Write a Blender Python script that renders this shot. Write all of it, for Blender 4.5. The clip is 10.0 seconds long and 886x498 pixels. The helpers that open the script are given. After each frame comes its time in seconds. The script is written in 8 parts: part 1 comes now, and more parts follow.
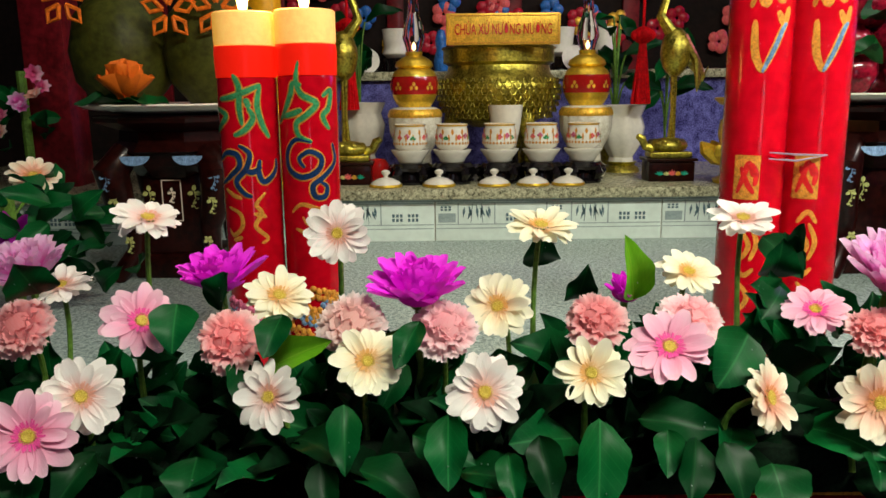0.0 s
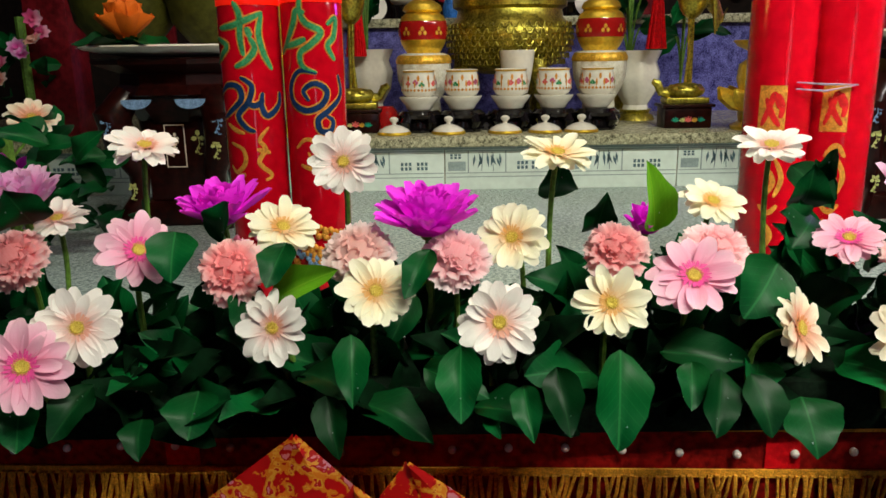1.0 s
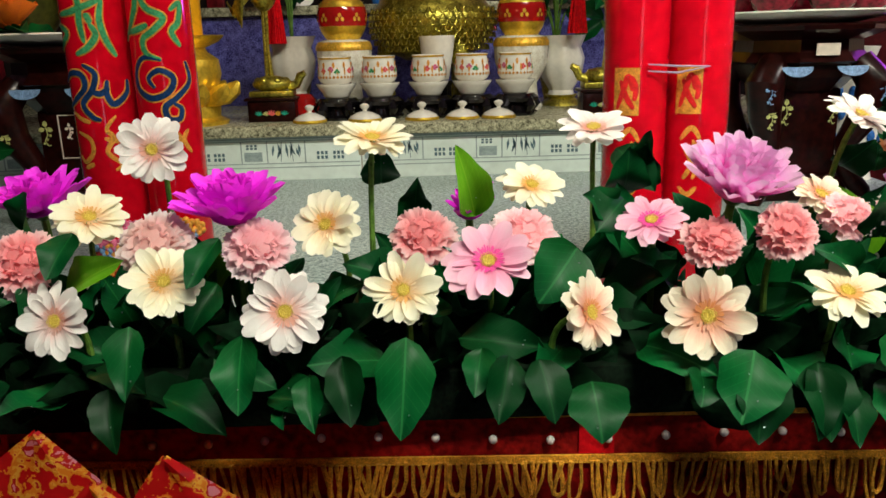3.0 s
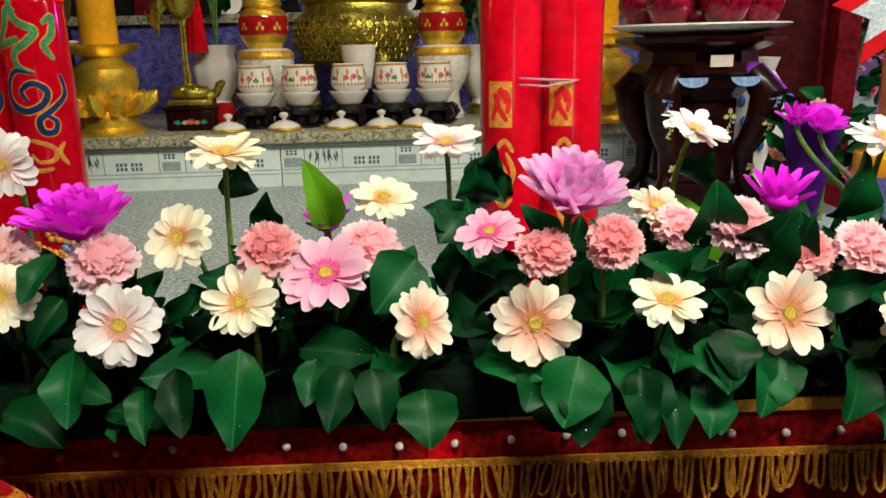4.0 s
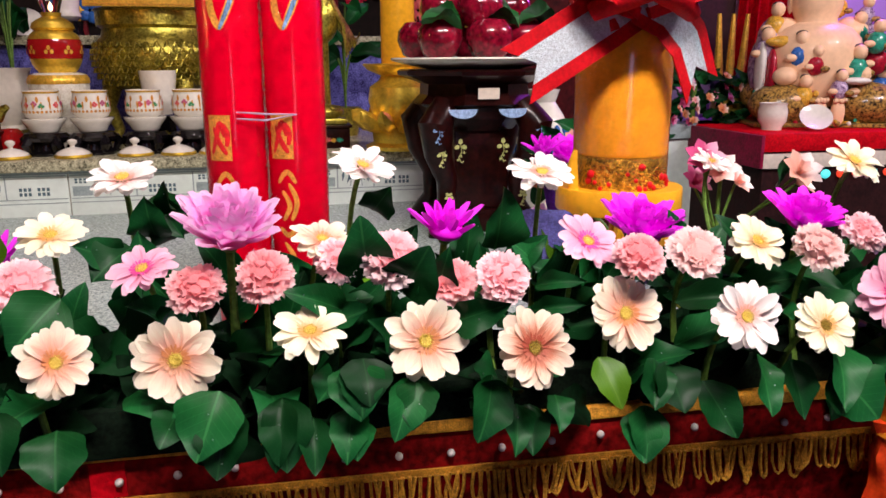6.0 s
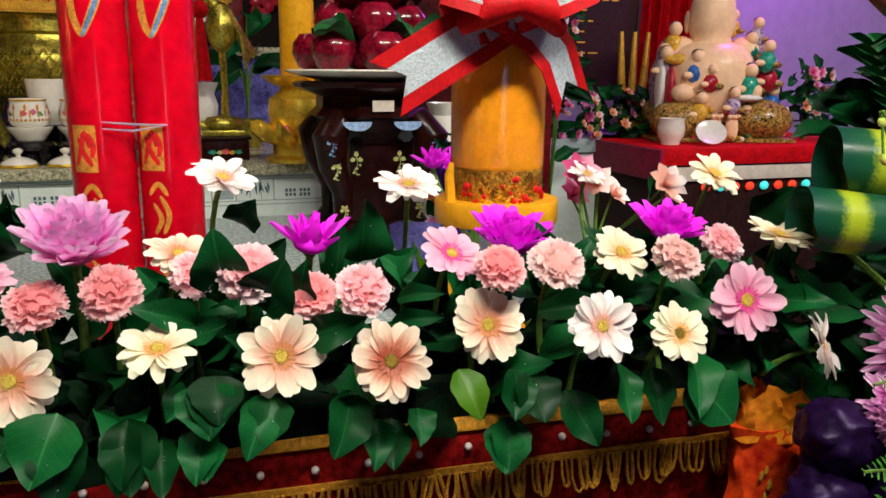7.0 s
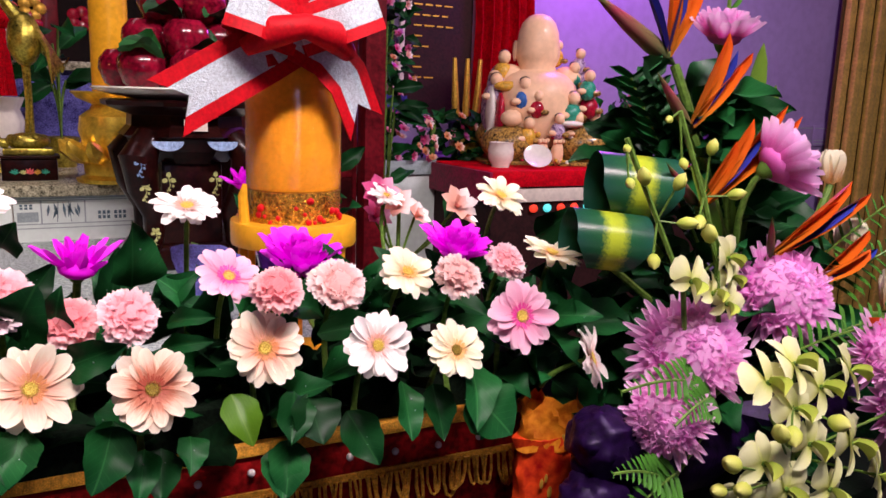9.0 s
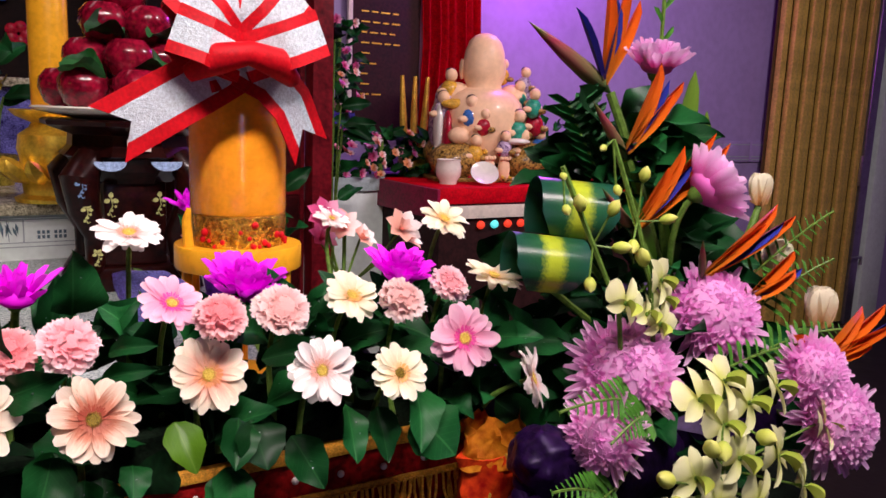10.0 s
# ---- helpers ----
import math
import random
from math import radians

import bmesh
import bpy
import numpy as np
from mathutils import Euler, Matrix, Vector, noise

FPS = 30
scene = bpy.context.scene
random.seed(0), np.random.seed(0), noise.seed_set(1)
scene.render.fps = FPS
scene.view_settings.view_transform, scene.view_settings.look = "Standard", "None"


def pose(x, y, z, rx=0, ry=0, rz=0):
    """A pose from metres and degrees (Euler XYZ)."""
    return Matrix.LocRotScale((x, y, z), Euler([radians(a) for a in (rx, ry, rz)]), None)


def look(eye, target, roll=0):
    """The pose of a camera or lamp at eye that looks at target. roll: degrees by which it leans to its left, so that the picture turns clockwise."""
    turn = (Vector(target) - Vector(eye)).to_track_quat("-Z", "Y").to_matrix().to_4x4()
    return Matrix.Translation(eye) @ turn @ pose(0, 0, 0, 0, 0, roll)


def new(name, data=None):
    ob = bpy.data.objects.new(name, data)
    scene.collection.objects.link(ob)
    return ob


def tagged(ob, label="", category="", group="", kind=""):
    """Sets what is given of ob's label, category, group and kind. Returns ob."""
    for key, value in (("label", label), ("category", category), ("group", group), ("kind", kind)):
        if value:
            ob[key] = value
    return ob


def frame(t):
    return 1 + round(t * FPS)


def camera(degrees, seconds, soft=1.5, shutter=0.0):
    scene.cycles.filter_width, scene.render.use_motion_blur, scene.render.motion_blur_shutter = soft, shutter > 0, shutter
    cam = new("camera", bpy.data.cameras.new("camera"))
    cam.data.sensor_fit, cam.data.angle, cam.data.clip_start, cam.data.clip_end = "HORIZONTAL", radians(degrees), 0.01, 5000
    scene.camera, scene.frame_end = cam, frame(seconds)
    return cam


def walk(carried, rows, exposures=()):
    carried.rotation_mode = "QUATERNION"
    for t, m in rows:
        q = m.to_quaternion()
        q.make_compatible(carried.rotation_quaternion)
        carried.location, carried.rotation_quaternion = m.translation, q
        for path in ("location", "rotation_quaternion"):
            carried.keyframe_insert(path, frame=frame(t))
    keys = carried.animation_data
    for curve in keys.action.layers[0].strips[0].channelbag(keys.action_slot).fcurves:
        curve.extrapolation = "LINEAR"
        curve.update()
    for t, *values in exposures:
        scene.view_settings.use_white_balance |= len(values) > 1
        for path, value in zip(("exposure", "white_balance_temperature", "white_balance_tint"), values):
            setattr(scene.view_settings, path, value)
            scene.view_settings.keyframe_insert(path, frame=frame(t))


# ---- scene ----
cam = camera(59.3, 10.0, soft=1.55)
METRES, EYE, TILT, LEAN, TURN = 0.7, 1.3, 0.0, -2.0, 0.0
ROWS = [
    (0.0, 0.0, 0.0, 0.0, -0.54, -11.59, 2.63),
    (0.5, -0.009, 0.0255, -0.0305, -0.18, -13.18, 2.77),
    (1.0, -0.0056, 0.0416, -0.0548, 0.07, -14.36, 2.92),
    (1.5, 0.0325, 0.0534, -0.0663, 0.09, -14.94, 3.11),
    (2.0, 0.0883, 0.0582, -0.0693, -0.08, -15.26, 3.24),
    (3.5, 0.2954, 0.0464, -0.0732, -2.58, -15.3, 3.36),
    (4.0, 0.3739, 0.0251, -0.0663, -4.11, -15.11, 3.22),
    (4.5, 0.462, -0.0031, -0.0574, -5.93, -14.85, 3.09),
    (5.0, 0.5416, -0.0268, -0.0545, -8.11, -14.56, 2.79),
    (5.5, 0.6109, -0.0351, -0.0529, -10.22, -14.31, 2.5),
    (7.0, 0.7572, -0.0565, -0.0612, -17.79, -13.18, 1.35),
    (7.5, 0.7929, -0.0634, -0.0623, -20.78, -12.83, 0.85),
    (8.0, 0.8228, -0.0754, -0.0604, -23.35, -12.47, 0.46),
    (8.5, 0.8456, -0.0916, -0.0627, -25.76, -12.14, 0.14),
    (9.0, 0.8583, -0.1062, -0.061, -28.07, -11.73, -0.12),
    (9.5, 0.8595, -0.12, -0.0512, -30.06, -11.27, -0.32),
    (10.0, 0.8582, -0.1291, -0.0391, -31.71, -10.76, -0.45),
]
walk(cam, [(t, pose(0, 0, EYE, TILT, LEAN, TURN) @ pose(METRES * x, METRES * y, METRES * z, 90 + pitch, roll, yaw)) for t, x, y, z, yaw, pitch, roll in ROWS],
     exposures=[(0.0, -0.40, 6400, 2), (3.5, -0.42, 6400, 4), (4.5, -0.40, 6400, 14), (5.6, -0.22, 6250, 32), (7.0, -0.54, 6350, 12), (8.5, -0.34, 6250, 40), (10.0, -0.48, 6350, 36)])
# ---- light ----
world = bpy.data.worlds.new("world")
scene.world = world
world.use_nodes = True
world.node_tree.nodes["Background"].inputs[0].default_value = (0.5, 0.45, 0.6, 1)
world.node_tree.nodes["Background"].inputs[1].default_value = 0.002


def lamp(name, kind, place, target, power, colour, size=0.3, size_y=None, spread=180):
    data = bpy.data.lights.new(name, kind)
    data.energy, data.color = power, colour
    if kind == "AREA":
        data.shape, data.size, data.size_y = "RECTANGLE", size, size_y or size
        data.spread = radians(spread)
    else:
        data.shadow_soft_size = size
    ob = new(name, data)
    ob.matrix_world = look(place, target)
    return ob


# key over the hall: an assumed ceiling lamp, not in view
lamp("tube_light_hall", "AREA", (0.84, -0.30, 2.70), (0.84, 0.70, 0.95), 47, (1.0, 0.94, 0.80), 1.4, 0.12, 130)
# added fill for the things on the altar
lamp("tube_light_altar", "AREA", (0.3, 1.75, 2.7), (0.25, 2.15, 1.1), 4.5, (1.0, 0.84, 0.78), 1.2, 0.3)
lamp("daylight_doorway", "AREA", (0.45, -2.58, 1.05), (0.45, 0.9, 1.05), 6, (0.80, 0.76, 1.0), 0.34, 2.0)
lamp("candle_flames", "POINT", (-0.207, 1.045, 1.452), (-0.2, 1.0, 1.0), 2.2, (1.0, 0.42, 0.10), 0.02)
lamp("violet_led", "POINT", (2.85, 2.55, 2.2), (2.4, 2.5, 1.0), 36, (0.66, 0.08, 1.0), 0.08)
# added fill for the statue, its table and the wall
lamp("tube_light_side", "AREA", (3.0, 0.5, 2.75), (2.5, 2.6, 1.0), 54, (1.0, 0.92, 0.88), 1.0, 0.12)

# ---- materials ----
MATS = {}


def material(name, colour, rough=0.5, metal=0.0, vary=0.25, scale=30.0, bump=0.15, second=None, coat=0.0, emit=0.0, emit_colour=None, fine=4.0, transmission=0.0, sheen=0.0, ior=1.45, subsurface=0.0, island=0.0, thin=0.0, spec=0.24):
    """A surface with stains at one scale and grain at another; colours mix by noise."""
    m = bpy.data.materials.new(name)
    m.use_nodes = True
    nt = m.node_tree
    b = nt.nodes["Principled BSDF"]
    tc = nt.nodes.new("ShaderNodeTexCoord")
    n1 = nt.nodes.new("ShaderNodeTexNoise")
    n2 = nt.nodes.new("ShaderNodeTexNoise")
    n1.inputs["Scale"].default_value, n2.inputs["Scale"].default_value = scale, scale * fine
    n1.inputs["Detail"].default_value, n2.inputs["Detail"].default_value = 4, 3
    nt.links.new(tc.outputs["Object"], n1.inputs["Vector"])
    nt.links.new(tc.outputs["Object"], n2.inputs["Vector"])
    add = nt.nodes.new("ShaderNodeMath")
    add.operation = "ADD"
    nt.links.new(n1.outputs[0], add.inputs[0])
    nt.links.new(n2.outputs[0], add.inputs[1])
    ramp = nt.nodes.new("ShaderNodeValToRGB")
    half = nt.nodes.new("ShaderNodeMath")
    half.operation = "MULTIPLY"
    half.inputs[1].default_value = 0.5
    nt.links.new(add.outputs[0], half.inputs[0])
    nt.links.new(half.outputs[0], ramp.inputs[0])
    a = [c * (1 - vary) for c in colour]
    z = second or [min(1, c * (1 + vary)) for c in colour]
    ramp.color_ramp.elements[0].position, ramp.color_ramp.elements[1].position = 0.36, 0.62
    ramp.color_ramp.elements[0].color, ramp.color_ramp.elements[1].color = (*a, 1), (*z, 1)
    out = ramp.outputs[0]
    if island:
        info = nt.nodes.new("ShaderNodeObjectInfo")
        hsv = nt.nodes.new("ShaderNodeHueSaturation")
        mp = nt.nodes.new("ShaderNodeMapRange")
        mp.inputs[3].default_value, mp.inputs[4].default_value = 1 - island, 1 + island
        nt.links.new(info.outputs["Random"], mp.inputs[0])
        nt.links.new(mp.outputs[0], hsv.inputs["Value"])
        nt.links.new(out, hsv.inputs["Color"])
        out = hsv.outputs[0]
    nt.links.new(out, b.inputs["Base Color"])
    rr = nt.nodes.new("ShaderNodeMapRange")
    rr.inputs[3].default_value, rr.inputs[4].default_value = max(0.02, rough * 0.8), min(1, rough * 1.2)
    nt.links.new(n1.outputs[0], rr.inputs[0])
    nt.links.new(rr.outputs[0], b.inputs["Roughness"])
    b.inputs["Metallic"].default_value = metal
    b.inputs["Specular IOR Level"].default_value = 0.5 if transmission or metal > 0.5 else spec
    b.inputs["Coat Weight"].default_value = coat
    b.inputs["Coat Roughness"].default_value = 0.06
    b.inputs["Transmission Weight"].default_value = transmission
    b.inputs["IOR"].default_value = ior
    b.inputs["Sheen Weight"].default_value = sheen
    if subsurface:
        b.inputs["Subsurface Weight"].default_value = subsurface
        b.inputs["Subsurface Radius"].default_value = (0.01, 0.006, 0.004)
    if emit:
        b.inputs["Emission Color"].default_value = (*(emit_colour or colour), 1)
        b.inputs["Emission Strength"].default_value = emit
    if bump:
        bp = nt.nodes.new("ShaderNodeBump")
        bp.inputs["Strength"].default_value, bp.inputs["Distance"].default_value = bump, 0.004
        nt.links.new(add.outputs[0], bp.inputs["Height"])
        nt.links.new(bp.outputs[0], b.inputs["Normal"])
    if thin:
        see_through(nt, b, out, thin)
    MATS[name] = m
    return m


def see_through(nt, b, colour, share):
    """Thin petals and leaves pass light through to their far side."""
    tr = nt.nodes.new("ShaderNodeBsdfTranslucent")
    nt.links.new(colour, tr.inputs["Color"])
    mx = nt.nodes.new("ShaderNodeMixShader")
    mx.inputs[0].default_value = share
    nt.links.new(b.outputs[0], mx.inputs[1])
    nt.links.new(tr.outputs[0], mx.inputs[2])
    nt.links.new(mx.outputs[0], nt.nodes["Material Output"].inputs["Surface"])


def along(name, stops, streak=0.2, rough=0.5, sub=0.0, vein=None, coat=0.0, axis=0, thin=0.0):
    """Petal or leaf: pigment runs along the piece's own length (x, 0 to 1), with fine streaks lengthwise."""
    m = bpy.data.materials.new(name)
    m.use_nodes = True
    nt = m.node_tree
    b = nt.nodes["Principled BSDF"]
    tc = nt.nodes.new("ShaderNodeTexCoord")
    sep = nt.nodes.new("ShaderNodeSeparateXYZ")
    nt.links.new(tc.outputs["Object"], sep.inputs[0])
    mp = nt.nodes.new("ShaderNodeMapping")
    mp.inputs["Scale"].default_value = (2.0, 26.0, 26.0)
    nt.links.new(tc.outputs["Object"], mp.inputs[0])
    nz = nt.nodes.new("ShaderNodeTexNoise")
    nz.inputs["Scale"].default_value, nz.inputs["Detail"].default_value = 1.0, 3
    nt.links.new(mp.outputs[0], nz.inputs["Vector"])
    ramp = nt.nodes.new("ShaderNodeValToRGB")
    el = ramp.color_ramp.elements
    el[0].position, el[0].color = stops[0][0], (*stops[0][1], 1)
    el[1].position, el[1].color = stops[-1][0], (*stops[-1][1], 1)
    for p, c in stops[1:-1]:
        e = el.new(p)
        e.color = (*c, 1)
    ma = nt.nodes.new("ShaderNodeMath")
    ma.operation = "MULTIPLY_ADD"
    ma.inputs[1].default_value, ma.inputs[2].default_value = streak * 1.2, -streak * 0.6
    nt.links.new(nz.outputs[0], ma.inputs[0])
    ad = nt.nodes.new("ShaderNodeMath")
    ad.operation = "ADD"
    if axis == "r":  # joined heads: pigment runs outwards from the heart
        ln = nt.nodes.new("ShaderNodeVectorMath")
        ln.operation = "LENGTH"
        nt.links.new(tc.outputs["Object"], ln.inputs[0])
        nt.links.new(ln.outputs["Value"], ad.inputs[0])
    else:
        nt.links.new(sep.outputs[axis], ad.inputs[0])
    nt.links.new(ma.outputs[0], ad.inputs[1])
    nt.links.new(ad.outputs[0], ramp.inputs[0])
    info = nt.nodes.new("ShaderNodeObjectInfo")
    hsv = nt.nodes.new("ShaderNodeHueSaturation")
    vr = nt.nodes.new("ShaderNodeMapRange")
    vr.inputs[3].default_value, vr.inputs[4].default_value = (0.35, 1.35) if vein else (0.9, 1.08)
    nt.links.new(info.outputs["Random"], vr.inputs[0])
    nt.links.new(vr.outputs[0], hsv.inputs["Value"])
    out = ramp.outputs[0]
    if vein:
        ab = nt.nodes.new("ShaderNodeMath")
        ab.operation = "ABSOLUTE"
        nt.links.new(sep.outputs[1], ab.inputs[0])
        lt = nt.nodes.new("ShaderNodeMath")
        lt.operation = "LESS_THAN"
        lt.inputs[1].default_value = 0.016
        nt.links.new(ab.outputs[0], lt.inputs[0])
        # side veins slant from the midrib to the edge
        wv = nt.nodes.new("ShaderNodeMath")
        wv.operation = "MULTIPLY_ADD"
        wv.inputs[1].default_value = -0.8
        nt.links.new(ab.outputs[0], wv.inputs[0])
        nt.links.new(sep.outputs[0], wv.inputs[2])
        fr = nt.nodes.new("ShaderNodeMath")
        fr.operation = "PINGPONG"
        fr.inputs[1].default_value = 0.065
        nt.links.new(wv.outputs[0], fr.inputs[0])
        l2 = nt.nodes.new("ShaderNodeMath")
        l2.operation = "LESS_THAN"
        l2.inputs[1].default_value = 0.006
        nt.links.new(fr.outputs[0], l2.inputs[0])
        sc = nt.nodes.new("ShaderNodeMath")
        sc.operation = "MULTIPLY"
        sc.inputs[1].default_value = 0.35
        nt.links.new(l2.outputs[0], sc.inputs[0])
        mx2 = nt.nodes.new("ShaderNodeMath")
        mx2.operation = "MAXIMUM"
        nt.links.new(lt.outputs[0], mx2.inputs[0])
        nt.links.new(sc.outputs[0], mx2.inputs[1])
        mix = nt.nodes.new("ShaderNodeMix")
        mix.data_type = "RGBA"
        sc3 = nt.nodes.new("ShaderNodeMath")
        sc3.operation = "MULTIPLY"
        sc3.inputs[1].default_value = 0.4
        nt.links.new(mx2.outputs[0], sc3.inputs[0])
        nt.links.new(sc3.outputs[0], mix.inputs[0])
        nt.links.new(out, mix.inputs[6])
        mix.inputs[7].default_value = (*vein, 1)
        out = mix.outputs[2]
    nt.links.new(out, hsv.inputs["Color"])
    nt.links.new(hsv.outputs[0], b.inputs["Base Color"])
    b.inputs["Roughness"].default_value = rough
    b.inputs["Specular IOR Level"].default_value = 0.14
    b.inputs["Coat Weight"].default_value = coat
    b.inputs["Coat Roughness"].default_value = 0.25
    if sub:
        b.inputs["Subsurface Weight"].default_value = sub
        b.inputs["Subsurface Radius"].default_value = (0.006, 0.004, 0.003)
    bp = nt.nodes.new("ShaderNodeBump")
    bp.inputs["Strength"].default_value, bp.inputs["Distance"].default_value = (0.07 if vein else 0.14), 0.003
    nt.links.new(nz.outputs[0], bp.inputs["Height"])
    nt.links.new(bp.outputs[0], b.inputs["Normal"])
    if thin:
        see_through(nt, b, hsv.outputs[0], thin)
    MATS[name] = m
    return m


material("granite", (0.34, 0.45, 0.43), 0.22, vary=0.6, scale=140, second=(0.62, 0.74, 0.70), bump=0.02, fine=3)
material("granite_green", (0.30, 0.29, 0.17), 0.22, vary=0.8, scale=90, second=(0.62, 0.60, 0.40), bump=0.02, fine=3)
material("tile_white", (0.76, 0.86, 0.80), 0.16, vary=0.06, scale=12, bump=0.03, coat=0.4)
material("tile_grey", (0.34, 0.42, 0.42), 0.3, vary=0.15, scale=60, bump=0.02)
material("tile_ink", (0.10, 0.17, 0.20), 0.3, vary=0.2, scale=60, bump=0.02)
material("grout", (0.42, 0.40, 0.34), 0.8, vary=0.25, scale=60)
material("rosewood", (0.014, 0.0020, 0.0015), 0.3, vary=0.6, scale=22, coat=0.10, bump=0.08, spec=0.2)
material("red_post", (0.13, 0.006, 0.010), 0.35, vary=0.5, scale=14, coat=0.3)
material("red_cloth", (0.56, 0.003, 0.008), 0.7, vary=0.3, scale=40, bump=0.3, spec=0.1)
material("dark_red_cloth", (0.22, 0.005, 0.004), 0.7, vary=0.6, scale=30, bump=0.3, spec=0.1)
material("magenta_cloth", (0.26, 0.003, 0.04), 0.7, vary=0.35, scale=30, sheen=0.1)
material("gold_thread", (0.74, 0.32, 0.03), 0.5, vary=0.45, scale=160, bump=0.5)
material("gold", (0.90, 0.58, 0.06), 0.34, metal=0.75, vary=0.2, scale=30, bump=0.05)
material("gold_paint", (0.72, 0.42, 0.05), 0.35, metal=0.4, vary=0.3, scale=50, bump=0.1)
material("brass_old", (0.40, 0.34, 0.05), 0.30, metal=0.85, vary=0.55, scale=40, bump=0.3)
material("porcelain", (0.78, 0.75, 0.66), 0.14, vary=0.06, scale=20, bump=0.0, coat=0.5)
material("porcelain_pale", (0.80, 0.74, 0.56), 0.2, vary=0.2, scale=60, second=(0.88, 0.86, 0.74), bump=0.1, coat=0.5)
material("rose_enamel", (0.72, 0.12, 0.12), 0.3, vary=0.3, scale=150)
material("black_lacquer", (0.006, 0.005, 0.006), 0.15, vary=0.5, scale=30, coat=0.5, bump=0.03)
material("candle_red", (0.46, 0.001, 0.010), 0.12, vary=0.18, scale=16, coat=0.5, bump=0.03)
material("candle_gold", (0.62, 0.27, 0.04), 0.4, vary=0.35, scale=120, metal=0.2)
material("candle_green", (0.05, 0.26, 0.10), 0.4, vary=0.4, scale=90)
material("candle_blue", (0.008, 0.03, 0.10), 0.4, vary=0.4, scale=90)
material("candle_pink", (0.55, 0.12, 0.22), 0.4, vary=0.4, scale=90)
material("wax_lit", (0.95, 0.62, 0.25), 0.4, vary=0.1, scale=30, emit=0.75, emit_colour=(1.0, 0.45, 0.06))
material("flame", (1.0, 0.8, 0.4), 0.5, emit=14, emit_colour=(1.0, 0.66, 0.22))
material("bulb_warm", (1.0, 0.8, 0.4), 0.5, emit=6, emit_colour=(1.0, 0.62, 0.25))
material("glass", (1, 1, 1), 0.03, vary=0.0, transmission=1.0, bump=0, ior=1.3)
material("glass_red", (0.75, 0.02, 0.02), 0.06, vary=0.1, transmission=0.55, bump=0)
material("cellophane", (1, 1, 1), 0.05, vary=0.0, transmission=1.0, bump=0.6, ior=1.10, scale=70)
material("melon", (0.05, 0.055, 0.008), 0.5, vary=0.4, scale=18, bump=0.2)
material("apple_red", (0.20, 0.004, 0.018), 0.22, vary=0.6, scale=30, coat=0.6, bump=0.03)
material("orange_cloth", (0.72, 0.16, 0.012), 0.6, vary=0.3, scale=50)
material("flame_orange", (0.85, 0.20, 0.006), 0.6, vary=0.3, scale=24, second=(0.90, 0.36, 0.015))
material("shell_green", (0.42, 0.44, 0.16), 0.25, vary=0.4, scale=120, coat=0.4)
material("shell_blue", (0.15, 0.25, 0.42), 0.25, vary=0.5, scale=120, coat=0.4)
material("honey", (0.76, 0.29, 0.010), 0.15, vary=0.10, scale=45, coat=1.0, bump=0.12, subsurface=0.3)
material("foil_gold", (0.85, 0.42, 0.06), 0.16, metal=0.9, vary=0.7, scale=60, bump=1.0)
material("yellow_plastic", (0.80, 0.38, 0.012), 0.3, vary=0.12, scale=20, bump=0.03, coat=0.2)
material("ribbon_red", (0.52, 0.003, 0.006), 0.6, vary=0.2, scale=60, bump=0.1)
material("ribbon_silver", (0.60, 0.70, 0.74), 0.35, vary=0.25, scale=260, metal=0.35, bump=0.6, fine=3)
material("wall_paint", (0.34, 0.25, 0.48), 0.6, vary=0.07, scale=6, bump=0.04)
# room surfaces coloured dark to keep bounced light low
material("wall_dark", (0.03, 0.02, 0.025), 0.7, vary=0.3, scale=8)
material("ceiling_paint", (0.16, 0.12, 0.10), 0.8, vary=0.05, scale=8)
material("floor_tile", (0.012, 0.008, 0.007), 0.5, vary=0.2, scale=10)
material("gate_metal", (0.68, 0.46, 0.10), 0.4, vary=0.2, scale=20, metal=0.15)
material("gate_groove", (0.10, 0.06, 0.02), 0.6, vary=0.2, scale=20)
material("steel", (0.42, 0.42, 0.46), 0.3, metal=0.9, vary=0.15, scale=40)
material("skin_china", (0.92, 0.60, 0.36), 0.36, vary=0.08, scale=12, coat=0.12, bump=0.02)
material("robe_china", (0.16, 0.07, 0.10), 0.3, vary=0.95, scale=70, second=(0.55, 0.32, 0.07), coat=0.4, fine=2)
material("china_blue", (0.03, 0.13, 0.42), 0.25, vary=0.4, scale=60, coat=0.5)
material("china_red", (0.40, 0.012, 0.03), 0.25, vary=0.4, scale=60, coat=0.5)
material("china_green", (0.02, 0.30, 0.20), 0.25, vary=0.4, scale=60, coat=0.5)
material("china_yellow", (0.65, 0.36, 0.04), 0.25, vary=0.4, scale=60, coat=0.5)
material("hair_black", (0.02, 0.018, 0.02), 0.3, vary=0.3)
material("stem_green", (0.10, 0.20, 0.03), 0.45, vary=0.35, scale=50)
# near black: the foam's colour carries the shade between the leaves
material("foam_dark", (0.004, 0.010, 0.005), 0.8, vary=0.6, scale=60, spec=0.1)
material("disc_yellow", (0.78, 0.50, 0.03), 0.6, vary=0.3, scale=22, second=(0.95, 0.82, 0.20), bump=0.2, fine=2)
material("disc_brown", (0.22, 0.13, 0.02), 0.6, vary=0.5, scale=22, second=(0.55, 0.40, 0.06), bump=0.2, fine=2)
material("bead", (0.75, 0.66, 0.62), 0.2, vary=0.1, scale=50, coat=0.6)
material("flame_paper", (0.55, 0.006, 0.004), 0.5, vary=0.4, scale=22, second=(0.82, 0.07, 0.006), coat=0.3)
